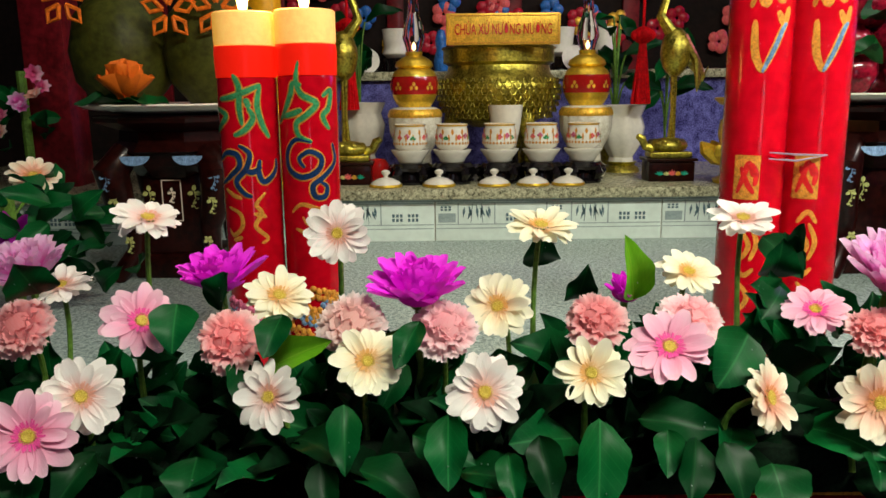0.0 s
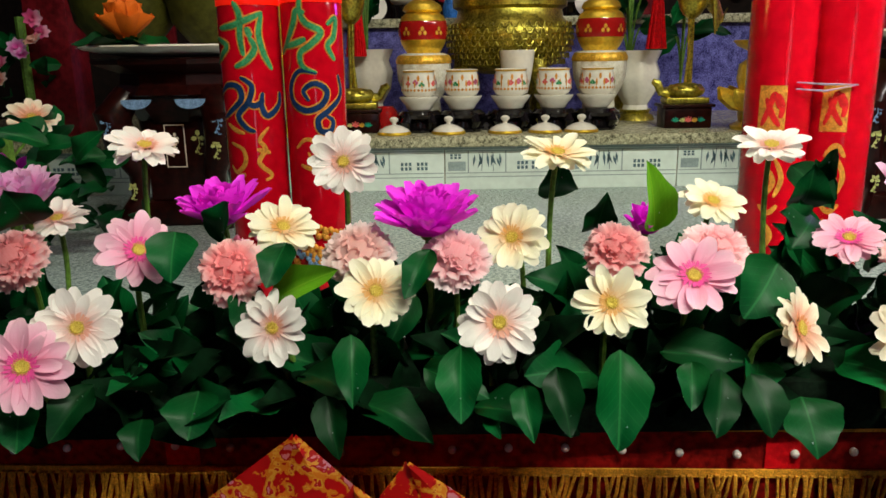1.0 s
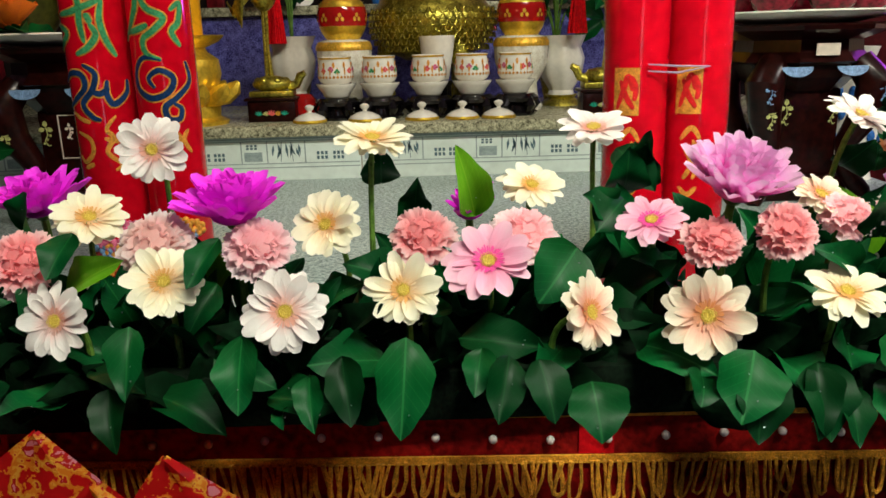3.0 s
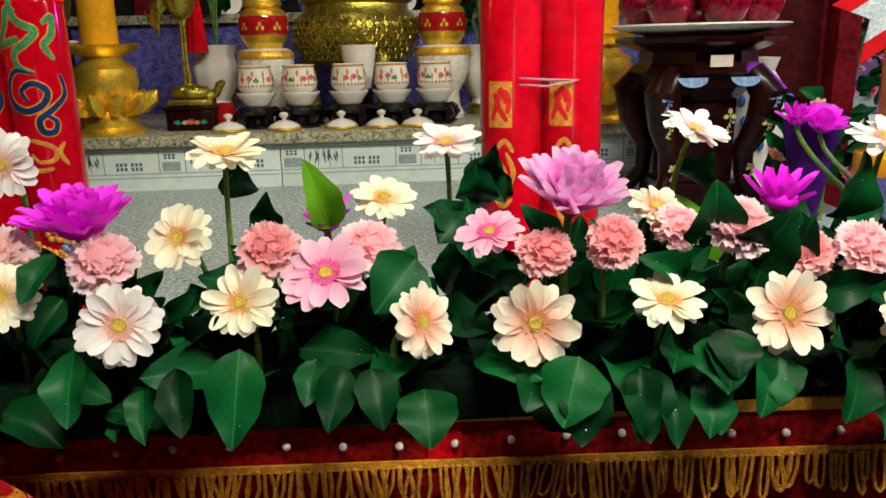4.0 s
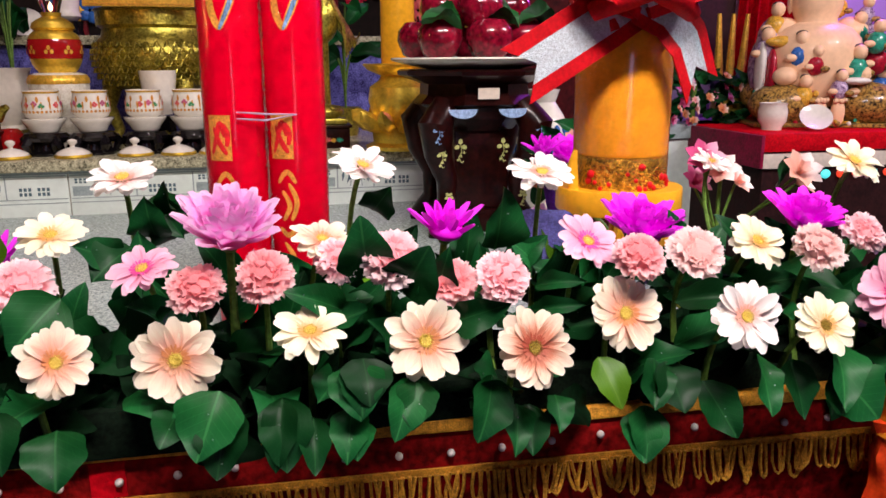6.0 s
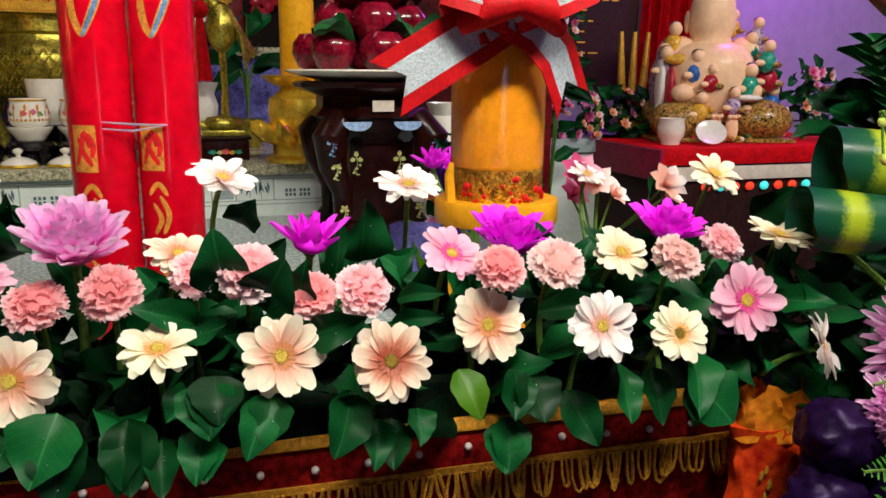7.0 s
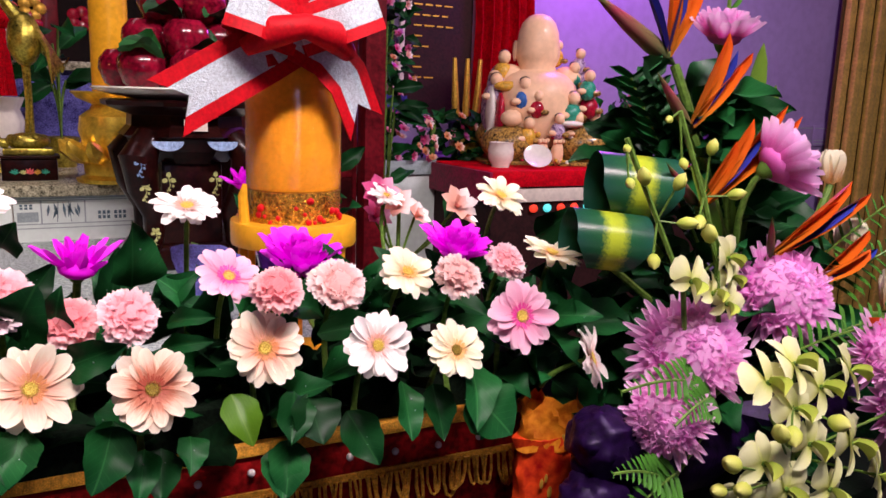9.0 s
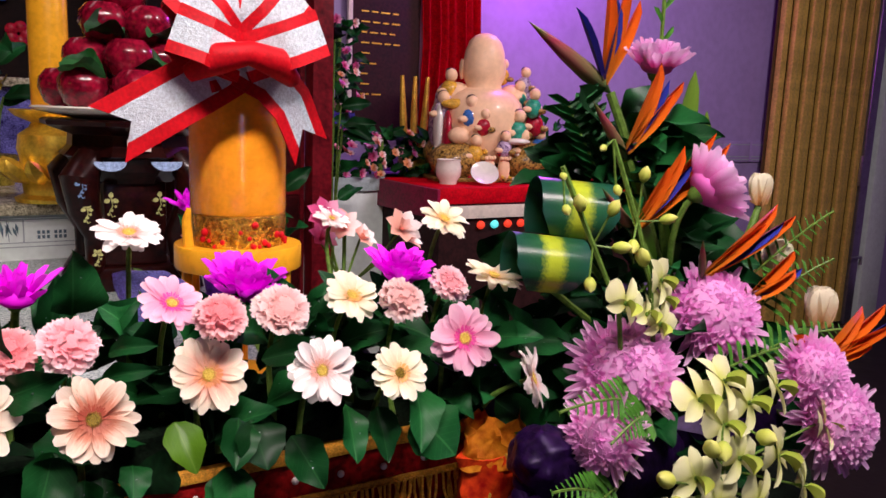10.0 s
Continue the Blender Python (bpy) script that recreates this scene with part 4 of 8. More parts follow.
def gilt_stand(x, y, s, z=TIER):
    g = thing("gilt_offering_stand", (x, y, z), "polished gilt lotus-shaped offering stand", "stand", "gilt offering stands")
    part("foot", lathe([(0.0, 0), (0.075 * s, 0), (0.078 * s, 0.008 * s), (0.060 * s, 0.016 * s), (0.062 * s, 0.035 * s), (0.058 * s, 0.05 * s), (0.0, 0.052 * s)], 36), "gold", g)
    bm = bmesh.new()
    for k in range(12):
        a = 2 * math.pi * k / 12
        pts = [((r * s) * math.cos(a), (r * s) * math.sin(a), zz * s) for r, zz in ((0.05, 0.05), (0.075, 0.06), (0.098, 0.076), (0.108, 0.090))]
        tube(pts, [0.014 * s, 0.020 * s, 0.016 * s, 0.003 * s], 6, bm)
    part("lotus_rim", bm, "gold", g, "ring of lotus petals")
    part("body", lathe([(0.05 * s, 0.052 * s), (0.062 * s, 0.08 * s), (0.070 * s, 0.11 * s), (0.066 * s, 0.14 * s), (0.045 * s, 0.155 * s), (0.040 * s, 0.165 * s), (0.070 * s, 0.178 * s), (0.082 * s, 0.19 * s), (0.078 * s, 0.192 * s), (0.0, 0.175 * s)], 36), "gold", g)
    return g


gilt_stand(0.797, 1.985, 1.12)
gilt_stand(-0.425, 2.02, 1.12)
for gx, gy in ((0.797, 1.985), (-0.425, 2.02)):
    yc = thing("yellow_pillar", (gx, gy, TIER + 0.202), "tall golden yellow pillar candle on a gilt stand", "candle", "yellow pillar candles")
    part("wax", lathe([(0, 0), (0.042, 0), (0.043, 0.004), (0.043, 0.40), (0.038, 0.41), (0, 0.405)], 28), "yellow_plastic", yc)
    part("wick", tube([(0, 0, 0.40), (0.002, 0, 0.425)], 0.002, 6), "black_lacquer", yc)

# black stands with cups and a saucer on the step behind
for x, k in ((-0.13, 0), (0.42, 1), (0.56, 2)):
    b = thing("white_cup", (x, 2.68, TIER + 0.30), "small white cup on a black stand with a saucer", "cup", "cups on the step")
    part("stand", lathe([(0, 0), (0.05, 0), (0.046, 0.02), (0.05, 0.045), (0, 0.045)], 20), "black_lacquer", b)
    part("bowl", lathe([(0, 0.045), (0.03, 0.046), (0.046, 0.06), (0.04, 0.08), (0.046, 0.14), (0.042, 0.14), (0, 0.07)], 26), "porcelain", b)
    d = thing("saucer_disc", (x - 0.10, 2.63, TIER + 0.30), "white round saucer leaning upright", "saucer", "saucers on the step")
    part("disc", lathe([(0, 0), (0.045, 0.003), (0.047, 0.008), (0.0, 0.006)], 28), "porcelain", d, m=pose(0, 0, 0.035, 68, 0, 10))
for x in (0.02, 0.10, 0.24, 0.30):
    b = thing("blue_figure", (x, 2.62, TIER + 0.30), "small blue and pink porcelain votive", "ornament", "votives on the step")
    part("body", lathe([(0, 0), (0.022, 0), (0.026, 0.03), (0.016, 0.07), (0.02, 0.10), (0.012, 0.13), (0, 0.135)], 16), "china_blue" if x in (0.02, 0.24) else "rose_enamel", b)


def tassel(x, y, ztop, zbot):
    t = thing("red_tassel", (x, y, ztop), "hanging red silk tassel with a knotted head", "tassel", "red tassels")
    h = ztop - zbot
    part("cord", tube([(0, 0, 0.55), (0, 0, 0)], 0.004, 6), "red_cloth", t)
    bm = bmesh.new()
    ball(bm, (0, 0, 0.0), 0.028, (1, 1, 0.85), 14)
    for k in range(4):
        ball(bm, (0.02 * math.cos(k * 1.57), 0.02 * math.sin(k * 1.57), 0.0), 0.015, (1, 1, 1), 8)
    part("knot", bm, "red_cloth", t)
    bm = bmesh.new()
    for k in range(26):
        a, r = 2 * math.pi * k / 26, 0.016 + 0.006 * (k % 3) / 2
        tube([(0.3 * r * math.cos(a), 0.3 * r * math.sin(a), -0.02), (r * 0.6 * math.cos(a), r * 0.6 * math.sin(a), -h * 0.4), (r * 1.2 * math.cos(a), r * 1.2 * math.sin(a), -h)], 0.0035, 5, bm)
    tagged(part("skirt", bm, "red_cloth", t, "red silk strands"), kind="stuff")


tassel(-0.241, 2.22, 1.472, 1.247)
tassel(0.571, 2.20, 1.440, 1.255)


# ---- carved stools, fruit ----
def stool(x, y, top, framed, rz=0.0):
    """Altar stool: waisted top, cabriole legs with shell inlay of blossoms."""
    s = thing("carved_stool", (x, y, TOP), "dark rosewood carved stool with mother-of-pearl blossom inlay", "stool", "pair of carved stools", rz)
    h = top - TOP
    part("seat", lathe([(0.0, h - 0.018), (0.150, h - 0.018), (0.166, h - 0.012), (0.168, h - 0.004), (0.160, h), (0.0, h)], 8, m=pose(0, 0, 0, 0, 0, 22.5)), "rosewood", s, smooth=False)
    part("waist", lathe([(0.0, h - 0.075), (0.125, h - 0.075), (0.135, h - 0.070), (0.118, h - 0.052), (0.116, h - 0.030), (0.150, h - 0.018), (0, h - 0.018)], 8, m=pose(0, 0, 0, 0, 0, 22.5)), "rosewood", s, smooth=False)
    part("apron", lathe([(0.0, h - 0.125), (0.085, h - 0.125), (0.108, h - 0.10), (0.120, h - 0.075), (0.0, h - 0.075)], 8, m=pose(0, 0, 0, 0, 0, 22.5)), "rosewood", s, smooth=False)
    part("pedestal", boxed(-0.060, -0.072, 0.05, 0.060, 0.072, h - 0.12, bevel=0.008), "rosewood", s)
    part("foot_board", boxed(-0.085, -0.085, 0.0, 0.085, 0.085, 0.05, bevel=0.010), "rosewood", s)

    def cluster(parent, m, mt, leaves, size):
        """Shell leaves round a twig, let into the wood."""
        bm = bmesh.new()
        for p in range(leaves):
            b = radians(200 - 220 * p / max(1, leaves - 1))
            c, q = math.cos(b), math.sin(b)
            v = [bm.verts.new((size * (u * c - w * q), 0, size * (u * q + w * c))) for u, w in ((0.15, 0), (0.55, 0.42), (1.05, 0.36), (1.35, 0.0), (1.05, -0.36), (0.55, -0.42))]
            bm.faces.new(v)
        tube([(0, 0.0005, 0.3 * size), (0.25 * size, 0.0005, -1.2 * size), (-0.35 * size, 0.0005, -2.2 * size), (0.15 * size, 0.0005, -3.2 * size), (0.6 * size, 0.0005, -3.0 * size)], 0.0011, 4, bm)
        for k in range(3):
            ball(bm, ((0.7 - 0.6 * k) * size, 0, (-1.3 - 0.7 * k) * size), 0.0028, (1, 0.3, 1), 6)
        part("inlay", bm, mt, parent, "mother-of-pearl leaf inlay", m=m)

    for k in range(4):
        a = radians(45 + 90 * k)
        c, q = math.cos(a), math.sin(a)
        leg = part("leg", tube([(0.115 * c, 0.115 * q, h - 0.07), (0.150 * c, 0.150 * q, h - 0.11), (0.138 * c, 0.138 * q, h - 0.17), (0.108 * c, 0.108 * q, h - 0.225), (0.112 * c, 0.112 * q, 0.06), (0.145 * c, 0.145 * q, 0.02), (0.158 * c, 0.158 * q, 0.0)], [0.026, 0.036, 0.030, 0.022, 0.018, 0.018, 0.012], 12), "rosewood", s)
        if q < 0:
            for z, rr, size, mt in ((h - 0.115, 0.150, 0.013, "shell_blue"), (h - 0.165, 0.138, 0.012, "shell_green"), (0.085, 0.112, 0.011, "shell_green")):
                cluster(leg, Matrix.Translation((rr * c, rr * q - 0.0315, z)), mt, 4, size * 0.72)
    for dx, turn in ((-0.052, -12), (0.052, 12)):
        bm = bmesh.new()
        v = [bm.verts.new((0.030 * math.cos(t), 0, 0.020 * math.sin(t))) for t in [math.pi + math.pi * k / 10 for k in range(11)]]
        bm.faces.new(v)
        part("inlay", bm, "shell_blue", s, "blue shell fan inlay", m=pose(dx, -0.1175, h - 0.078, -24, 0, 0))
    for dx in (-0.046, 0.046):
        cluster(s, Matrix.Translation((dx, -0.0735, h - 0.155)), "shell_green", 3, 0.011)
    if framed:
        bm = bmesh.new()
        for x0, z0, x1, z1 in ((-0.020, h - 0.215, -0.0185, h - 0.130), (0.0185, h - 0.215, 0.020, h - 0.130), (-0.0185, h - 0.1315, 0.0185, h - 0.130), (-0.0185, h - 0.215, 0.0185, h - 0.2135)):
            box(bm, x0, -0.0745, z0, x1, -0.071, z1)
        part("inlay_frame", bm, "strip_cream", s, "thin shell line frame")
        cluster(s, Matrix.Translation((0, -0.0735, h - 0.155)), "strip_cream", 3, 0.007)
    else:
        part("paper_tag", boxed(-0.022, -0.1235, h - 0.058, 0.022, -0.1215, h - 0.036), "strip_cream", s, "small pale paper tag")
    return s


SR = (0.900, 1.62)
SL = (-0.542, 1.66)
stool(SR[0], SR[1], 1.262, False)
stool(SL[0], SL[1], 1.256, True)


def plate(x, y, z, r=0.178):
    p = thing("offering_plate", (x, y, z), "shallow white oval-rimmed plate on a carved stool", "plate", "offering plates")
    part("dish", lathe([(0, 0), (0.1, 0), (r - 0.01, 0.014), (r, 0.020), (r - 0.004, 0.023), (0.1, 0.006), (0, 0.006)], 40), "porcelain", p)


plate(SR[0], SR[1], 1.2622)
plate(SL[0], SL[1], 1.2562, 0.19)
rnd = random.Random(3)


def fruit(x, y, z, r):
    f = thing("red_apple", (x, y, z), "glossy dark red wrapped apple", "apple", "pile of red apples", rnd.uniform(0, 360))
    bm = lathe([(0.0, 0.10 * r), (0.35 * r, 0.0), (0.75 * r, 0.22 * r), (1.0 * r, 0.85 * r), (0.95 * r, 1.25 * r), (0.65 * r, 1.62 * r), (0.3 * r, 1.68 * r), (0.08 * r, 1.48 * r), (0, 1.46 * r)], 20, flute=5, depth=0.03)
    part("flesh", bm, "apple_red", f, m=pose(0, 0, 0, 0, 0, 0))
    part("stalk", tube([(0, 0, 1.46 * r), (0.1 * r, 0, 1.9 * r)], 0.05 * r, 5), "rosewood", f)


r0 = 0.047
for n, rad, z in ((7, 0.115, 0.0), (1, 0, 0.0), (5, 0.075, 0.070), (3, 0.045, 0.140), (1, 0, 0.205)):
    for k in range(n):
        a = 2 * math.pi * k / n + z * 9 + 0.25
        fruit(SR[0] + rad * math.cos(a), SR[1] + rad * math.sin(a), 1.2685 + (0.012 if rad > 0.1 else 0) + z, r0)
for k, (lx, lz) in enumerate(((-0.10, 0.075), (0.02, 0.080), (0.10, 0.078), (-0.05, 0.150), (0.06, 0.150))):
    lf = thing("paper_leaf", (SR[0] + lx, SR[1] - 0.10 + 0.02 * (lz > 0.1), 1.2685 + lz), "crinkled grey-green leaf tucked between apples", "leaf", "leaves between the apples")
    part("blade", petal_mesh("blade", "leaf_dark", 0.075, 0.055, lift=0.01, droop=0.02, cup=0.5, base=0.4, tip=0.4, wave=0.3, seed=k), None, lf, m=pose(-0.03, 0, 0.004, 25, -10, 12 * k - 20))
for k in range(2):
    m = thing("green_melon", (SL[0] - 0.10 + 0.19 * k, SL[1] + 0.0, 1.263), "large dull green melon on a plate", "melon", "green melons")
    part("rind", lathe([(0, 0.0), (0.05, 0.005), (0.095, 0.06), (0.105, 0.12), (0.09, 0.19), (0.05, 0.235), (0.0, 0.24)], 32, flute=10, depth=0.015), "melon", m)
for mx, mz in ((-0.705, 1.476), (-0.505, 1.452), (-0.415, 1.456)):  # orange cut-paper blossoms on the melons
    c = thing("paper_flower", (mx, SL[1] - 0.115, mz), "orange glitter cut-out flower stuck on a melon", "decoration", "orange cut-out flowers")
    bm = bmesh.new()
    for k in range(5):
        a = radians(90 + 72 * k)
        pts = [(0.012 * math.cos(a), 0, 0.012 * math.sin(a)), (0.036 * math.cos(a + 0.35), 0, 0.036 * math.sin(a + 0.35)), (0.052 * math.cos(a), 0, 0.052 * math.sin(a)), (0.036 * math.cos(a - 0.35), 0, 0.036 * math.sin(a - 0.35)), (0.012 * math.cos(a), 0, 0.012 * math.sin(a))]
        tube(pts, 0.0045, 6, bm)
    part("outline", bm, "orange_cloth", c)

# ---- honey jar candle with bow ----
JX, JY = 0.909, 0.905
jar = thing("jar_candle", (JX, JY, 1.1165), "tall amber cylinder candle in clear wrap with a gold foil base", "candle")
part("body", lathe([(0, 0.045), (0.056, 0.045), (0.058, 0.05), (0.058, 0.165), (0.054, 0.190), (0.044, 0.212), (0.028, 0.230), (0.014, 0.240), (0, 0.243)], 44), "honey", jar, "amber cylinder with a domed top")
part("foil_base", lathe([(0, 0.0), (0.056, 0.0), (0.0585, 0.004), (0.0585, 0.043), (0.056, 0.0445), (0, 0.0445)], 44), "foil_gold", jar, "crumpled gold and red foil base")
bm = bmesh.new()
rnd = random.Random(9)
for k in range(22):
    a = rnd.uniform(3.3, 6.2)
    z = rnd.uniform(0.006, 0.036)
    ball(bm, (0.0585 * math.cos(a), 0.0585 * math.sin(a), z), rnd.uniform(0.003, 0.007), (0.8, 0.8, 0.8), 8)
part("red_dots", bm, "ribbon_red", jar, "red foil bits")
wr = part("wrap_film", lathe([(0.0600, 0.0), (0.0604, 0.10), (0.0602, 0.168), (0.056, 0.194), (0.046, 0.217), (0.030, 0.236), (0.016, 0.246)], 44, flute=17, depth=0.006), "cellophane", jar, "clear plastic wrap")
wr.visible_shadow = False
std = thing("jar_stand", (JX, JY, TOP), "bright yellow plastic ring stand with four legs", "stand")
part("ring", lathe([(0.052, 0.168), (0.080, 0.168), (0.081, 0.171), (0.081, 0.1965), (0.080, 0.1983), (0.052, 0.1983)], 44), "yellow_plastic", std)
part("disc", lathe([(0, 0.180), (0.0515, 0.180), (0.0515, 0.1980), (0, 0.1980)], 44), "yellow_plastic", std)
part("foot_ring", lathe([(0.060, 0), (0.080, 0), (0.080, 0.012), (0.060, 0.012)], 44), "yellow_plastic", std)
for k in range(6):
    a = radians(8 + 60 * k)
    part("leg", tube([(0.070 * math.cos(a), 0.070 * math.sin(a), 0.012), (0.070 * math.cos(a), 0.070 * math.sin(a), 0.168)], 0.0065, 8), "yellow_plastic", std)
part("prong", tube([(-0.068, -0.015, 0.198), (-0.070, -0.015, 0.232), (-0.067, -0.015, 0.247)], [0.007, 0.006, 0.003], 8), "yellow_plastic", std)

bow = thing("ribbon_bow", (0.888, 0.845, 1.349), "big silver glitter ribbon bow with red borders", "bow")


def ribbon(name, pts, normals, width, parent, cut=0.0):
    """Ribbon: silver middle with two red borders, each a mesh, swept along a bent line."""
    pts = [Vector(p) for p in pts]
    fine = []
    for a, b, na, nb in zip(pts, pts[1:], normals, normals[1:]):
        for k in range(5):
            t = k / 5
            fine.append((a.lerp(b, t), Vector(na).lerp(Vector(nb), t).normalized()))
    fine.append((pts[-1], Vector(normals[-1]).normalized()))
    out = None
    for band, v0, v1, mt in (("silver_band", -0.52, 0.52, "ribbon_silver"), ("red_border", -1.0, -0.52, "ribbon_red"), ("red_border", 0.52, 1.0, "ribbon_red")):
        bm = bmesh.new()
        rows = []
        for i, (p, n) in enumerate(fine):
            d = (fine[min(i + 1, len(fine) - 1)][0] - fine[max(i - 1, 0)][0]).normalized()
            side = d.cross(n).normalized()
            row = []
            for q in range(3):
                v = v0 + (v1 - v0) * q / 2
                shift = d * (cut * abs(v)) if i == len(fine) - 1 else Vector()
                row.append([bm.verts.new(p + side * v * width / 2 + shift + n * h) for h in (0.0008, -0.0008)])
            rows.append(row)
        for a, b in zip(rows, rows[1:]):
            for h in (0, 1):
                for q in range(2):
                    f = (a[q][h], b[q][h], b[q + 1][h], a[q + 1][h])
                    bm.faces.new(f if h == 0 else f[::-1])
            for q in (0, 2):
                bm.faces.new((a[q][0], a[q][1], b[q][1], b[q][0]))
        for q in range(2):
            for r in (rows[0], rows[-1]):
                bm.faces.new((r[q][0], r[q][1], r[q + 1][1], r[q + 1][0]))
        o = part(band if out else name, bm, mt, out or parent, "silver glitter ribbon" if not out else "")
        out = out or o
    return out


F = (0.25, -1, 0.15)
ribbon("tail", [(-0.002, 0, -0.004), (-0.04, -0.012, -0.026), (-0.08, -0.018, -0.049), (-0.122, -0.02, -0.074)], [F, F, F, F], 0.070, bow, 0.030)
ribbon("tail", [(0.004, -0.012, -0.002), (0.038, -0.018, -0.020), (0.066, -0.014, -0.048), (0.082, -0.006, -0.078)], [(0.25, -1, 0.15), (0.25, -1, 0.15), (0.3, -1, 0.1), (0.35, -1, 0.1)], 0.064, bow, 0.034)
for k, (ang, l, tl) in enumerate(((160, 0.085, 0.2), (22, 0.10, 0.2), (132, 0.10, 0.5), (48, 0.105, 0.5), (105, 0.10, 0.8), (76, 0.10, 0.8), (198, 0.070, 0.1), (-14, 0.075, 0.1))):
    a = radians(ang)
    c, s = math.cos(a), math.sin(a)
    y = -0.030 + 0.014 * (k // 2)
    ribbon("loop", [(0, y, 0), (0.55 * l * c, y - 0.022, 0.55 * l * s), (l * c, y - 0.010, l * s), (0.95 * l * c, y + 0.012, 0.95 * l * s), (0.45 * l * c, y + 0.020, 0.45 * l * s), (0, y + 0.008, 0)], [(0, -1, 0.1), (-0.2 * c, -1, 0.2), (c, -0.3, s), (0.6 * c, 0.8, 0.6 * s), (0, 1, 0.1), (0, 1, 0)], 0.056, bow)
part("centre_band", tube([(-0.062, -0.026, -0.020), (-0.034, -0.046, -0.002), (0.0, -0.052, 0.006), (0.034, -0.046, -0.002), (0.062, -0.026, -0.020)], [0.010, 0.018, 0.014, 0.018, 0.010], 12), "ribbon_red", bow, "red band rolled round the middle")
bm = tube([(0.062 + 0.010 * math.cos(i * 0.7), 0.04 + 0.010 * math.sin(i * 0.7), -0.03 - i * 0.0052) for i in range(42)], 0.0035, 5)
part("curl", bm, "ribbon_red", bow, "curled thin red ribbon")
part("cord", tube([(0.0, -0.02, 0.0), (0.005, 0.03, -0.01), (0.012, 0.07, -0.008)], 0.006, 6), "ribbon_red", bow)

# ---- far side: screen, post, board, curtain, statue table ----
screen = thing("side_screen", (1.37, 2.345, 0.0), "dark red lacquered wooden screen beside the altar", "screen")
part("panel", boxed(-0.185, -0.008, 0.05, 0.185, 0.008, 3.05), "screen_red", screen)
for sx in (-0.20, 0.185):
    part("stile", boxed(sx, -0.018, 0.0, sx + 0.015, 0.018, 3.1, bevel=0.004), "red_post", screen)
for sz in (0.02, 1.02, 2.05, 3.05):
    part("rail", boxed(-0.185, -0.014, sz, 0.185, 0.014, sz + 0.03, bevel=0.004), "red_post", screen)
post = thing("altar_post", (1.606, 2.30, 0.0), "square dark red lacquered wooden post", "post")
part("shaft", boxed(-0.035, -0.035, 0.06, 0.035, 0.035, 3.1, bevel=0.006), "red_post", post)
part("plinth", boxed(-0.05, -0.05, 0, 0.05, 0.05, 0.06, bevel=0.006), "red_post", post)
ledge = thing("side_ledge", (1.95, 2.75, 0.0), "low white ledge with a grey tiled border", "ledge")
part("body", boxed(-0.45, -0.12, 0, 0.6, 0.18, 0.993), "tile_white", ledge)
part("top", boxed(-0.46, -0.135, 0.995, 0.61, 0.18, 1.048, bevel=0.004), "tile_grey", ledge)
board = thing("script_board", (2.16, 2.93, 1.205), "dark framed board with gilt script lines", "board")
part("panel", boxed(-0.15, -0.012, 0, 0.17, 0.0, 1.05), "board_dark", board)
part("frame_strip", boxed(-0.172, -0.02, -0.02, -0.152, 0.0, 1.07, bevel=0.003), "strip_cream", board, "pale frame strip")
rnd = random.Random(7)
for i in range(10):
    n = 4 if i < 4 else rnd.randint(1, 2)
    bm = bmesh.new()
    x = -0.11
    for k in range(n):
        w = rnd.uniform(0.025, 0.05)
        box(bm, x, -0.0145, 0.50 - i * 0.042, x + w, -0.0125, 0.506 - i * 0.042)
        x += w + 0.014
    part("script_line", bm, "gold_paint", board, "gilt unreadable line")
pole = thing("gilt_sticks", (2.20, 2.72, 1.048), "three tall twisted gilt incense sticks in a pot", "incense")
part("pot", lathe([(0, 0), (0.05, 0), (0.065, 0.05), (0.06, 0.09), (0, 0.08)], 20), "brass_old", pole)
for k in range(3):
    part("stick", tube([(-0.03 + 0.03 * k, 0, 0.05), (-0.05 + 0.05 * k, 0, 0.22), (-0.06 + 0.06 * k, 0, 0.40)], [0.012, 0.016, 0.008], 8), "gold_paint", pole)
curtain = thing("red_curtain", (2.47, 2.88, 0.0), "dark red draped curtain beside the board", "curtain")
bm = bmesh.new()
rows = [[bm.verts.new((-0.15 + 0.30 * i / 40 + 0.012 * math.sin(z * 5), 0.018 * math.sin(i * 1.1 + 0.6 * z) + 0.01 * math.sin(i * 0.4), z)) for i in range(41)] for z in (0.3, 0.8, 1.2, 1.6, 2.0, 2.5, 3.0)]
for a, b in zip(rows, rows[1:]):
    for i in range(40):
        bm.faces.new((a[i], a[i + 1], b[i + 1], b[i]))
bmesh.ops.solidify(bm, geom=list(bm.faces), thickness=0.004)
part("drape", bm, "red_cloth", curtain)
part("rail", tube([(-0.2, 0, 3.0), (0.2, 0, 3.0)], 0.012), "steel", curtain)

TBX, TBY, TBZ = 2.51, 2.48, 1.048
table = thing("statue_table", (TBX, TBY, 0.0), "red cloth-covered table with a cream trim strip and coloured bulbs", "table")
part("cloth", boxed(-0.50, -0.29, TBZ - 0.06, 0.55, 0.30, TBZ, bevel=0.012), "red_cloth", table, "red table cloth")
part("side_drape", boxed(-0.515, -0.30, TBZ - 0.11, -0.502, 0.30, TBZ - 0.004, bevel=0.004), "magenta_cloth", table, "magenta cloth side")
part("trim_strip", boxed(-0.50, -0.294, TBZ - 0.112, 0.55, -0.27, TBZ - 0.066, bevel=0.003), "strip_cream", table, "cream trim strip")
part("skirt", boxed(-0.49, -0.28, 0.3, 0.54, 0.28, TBZ - 0.115), "board_dark", table)
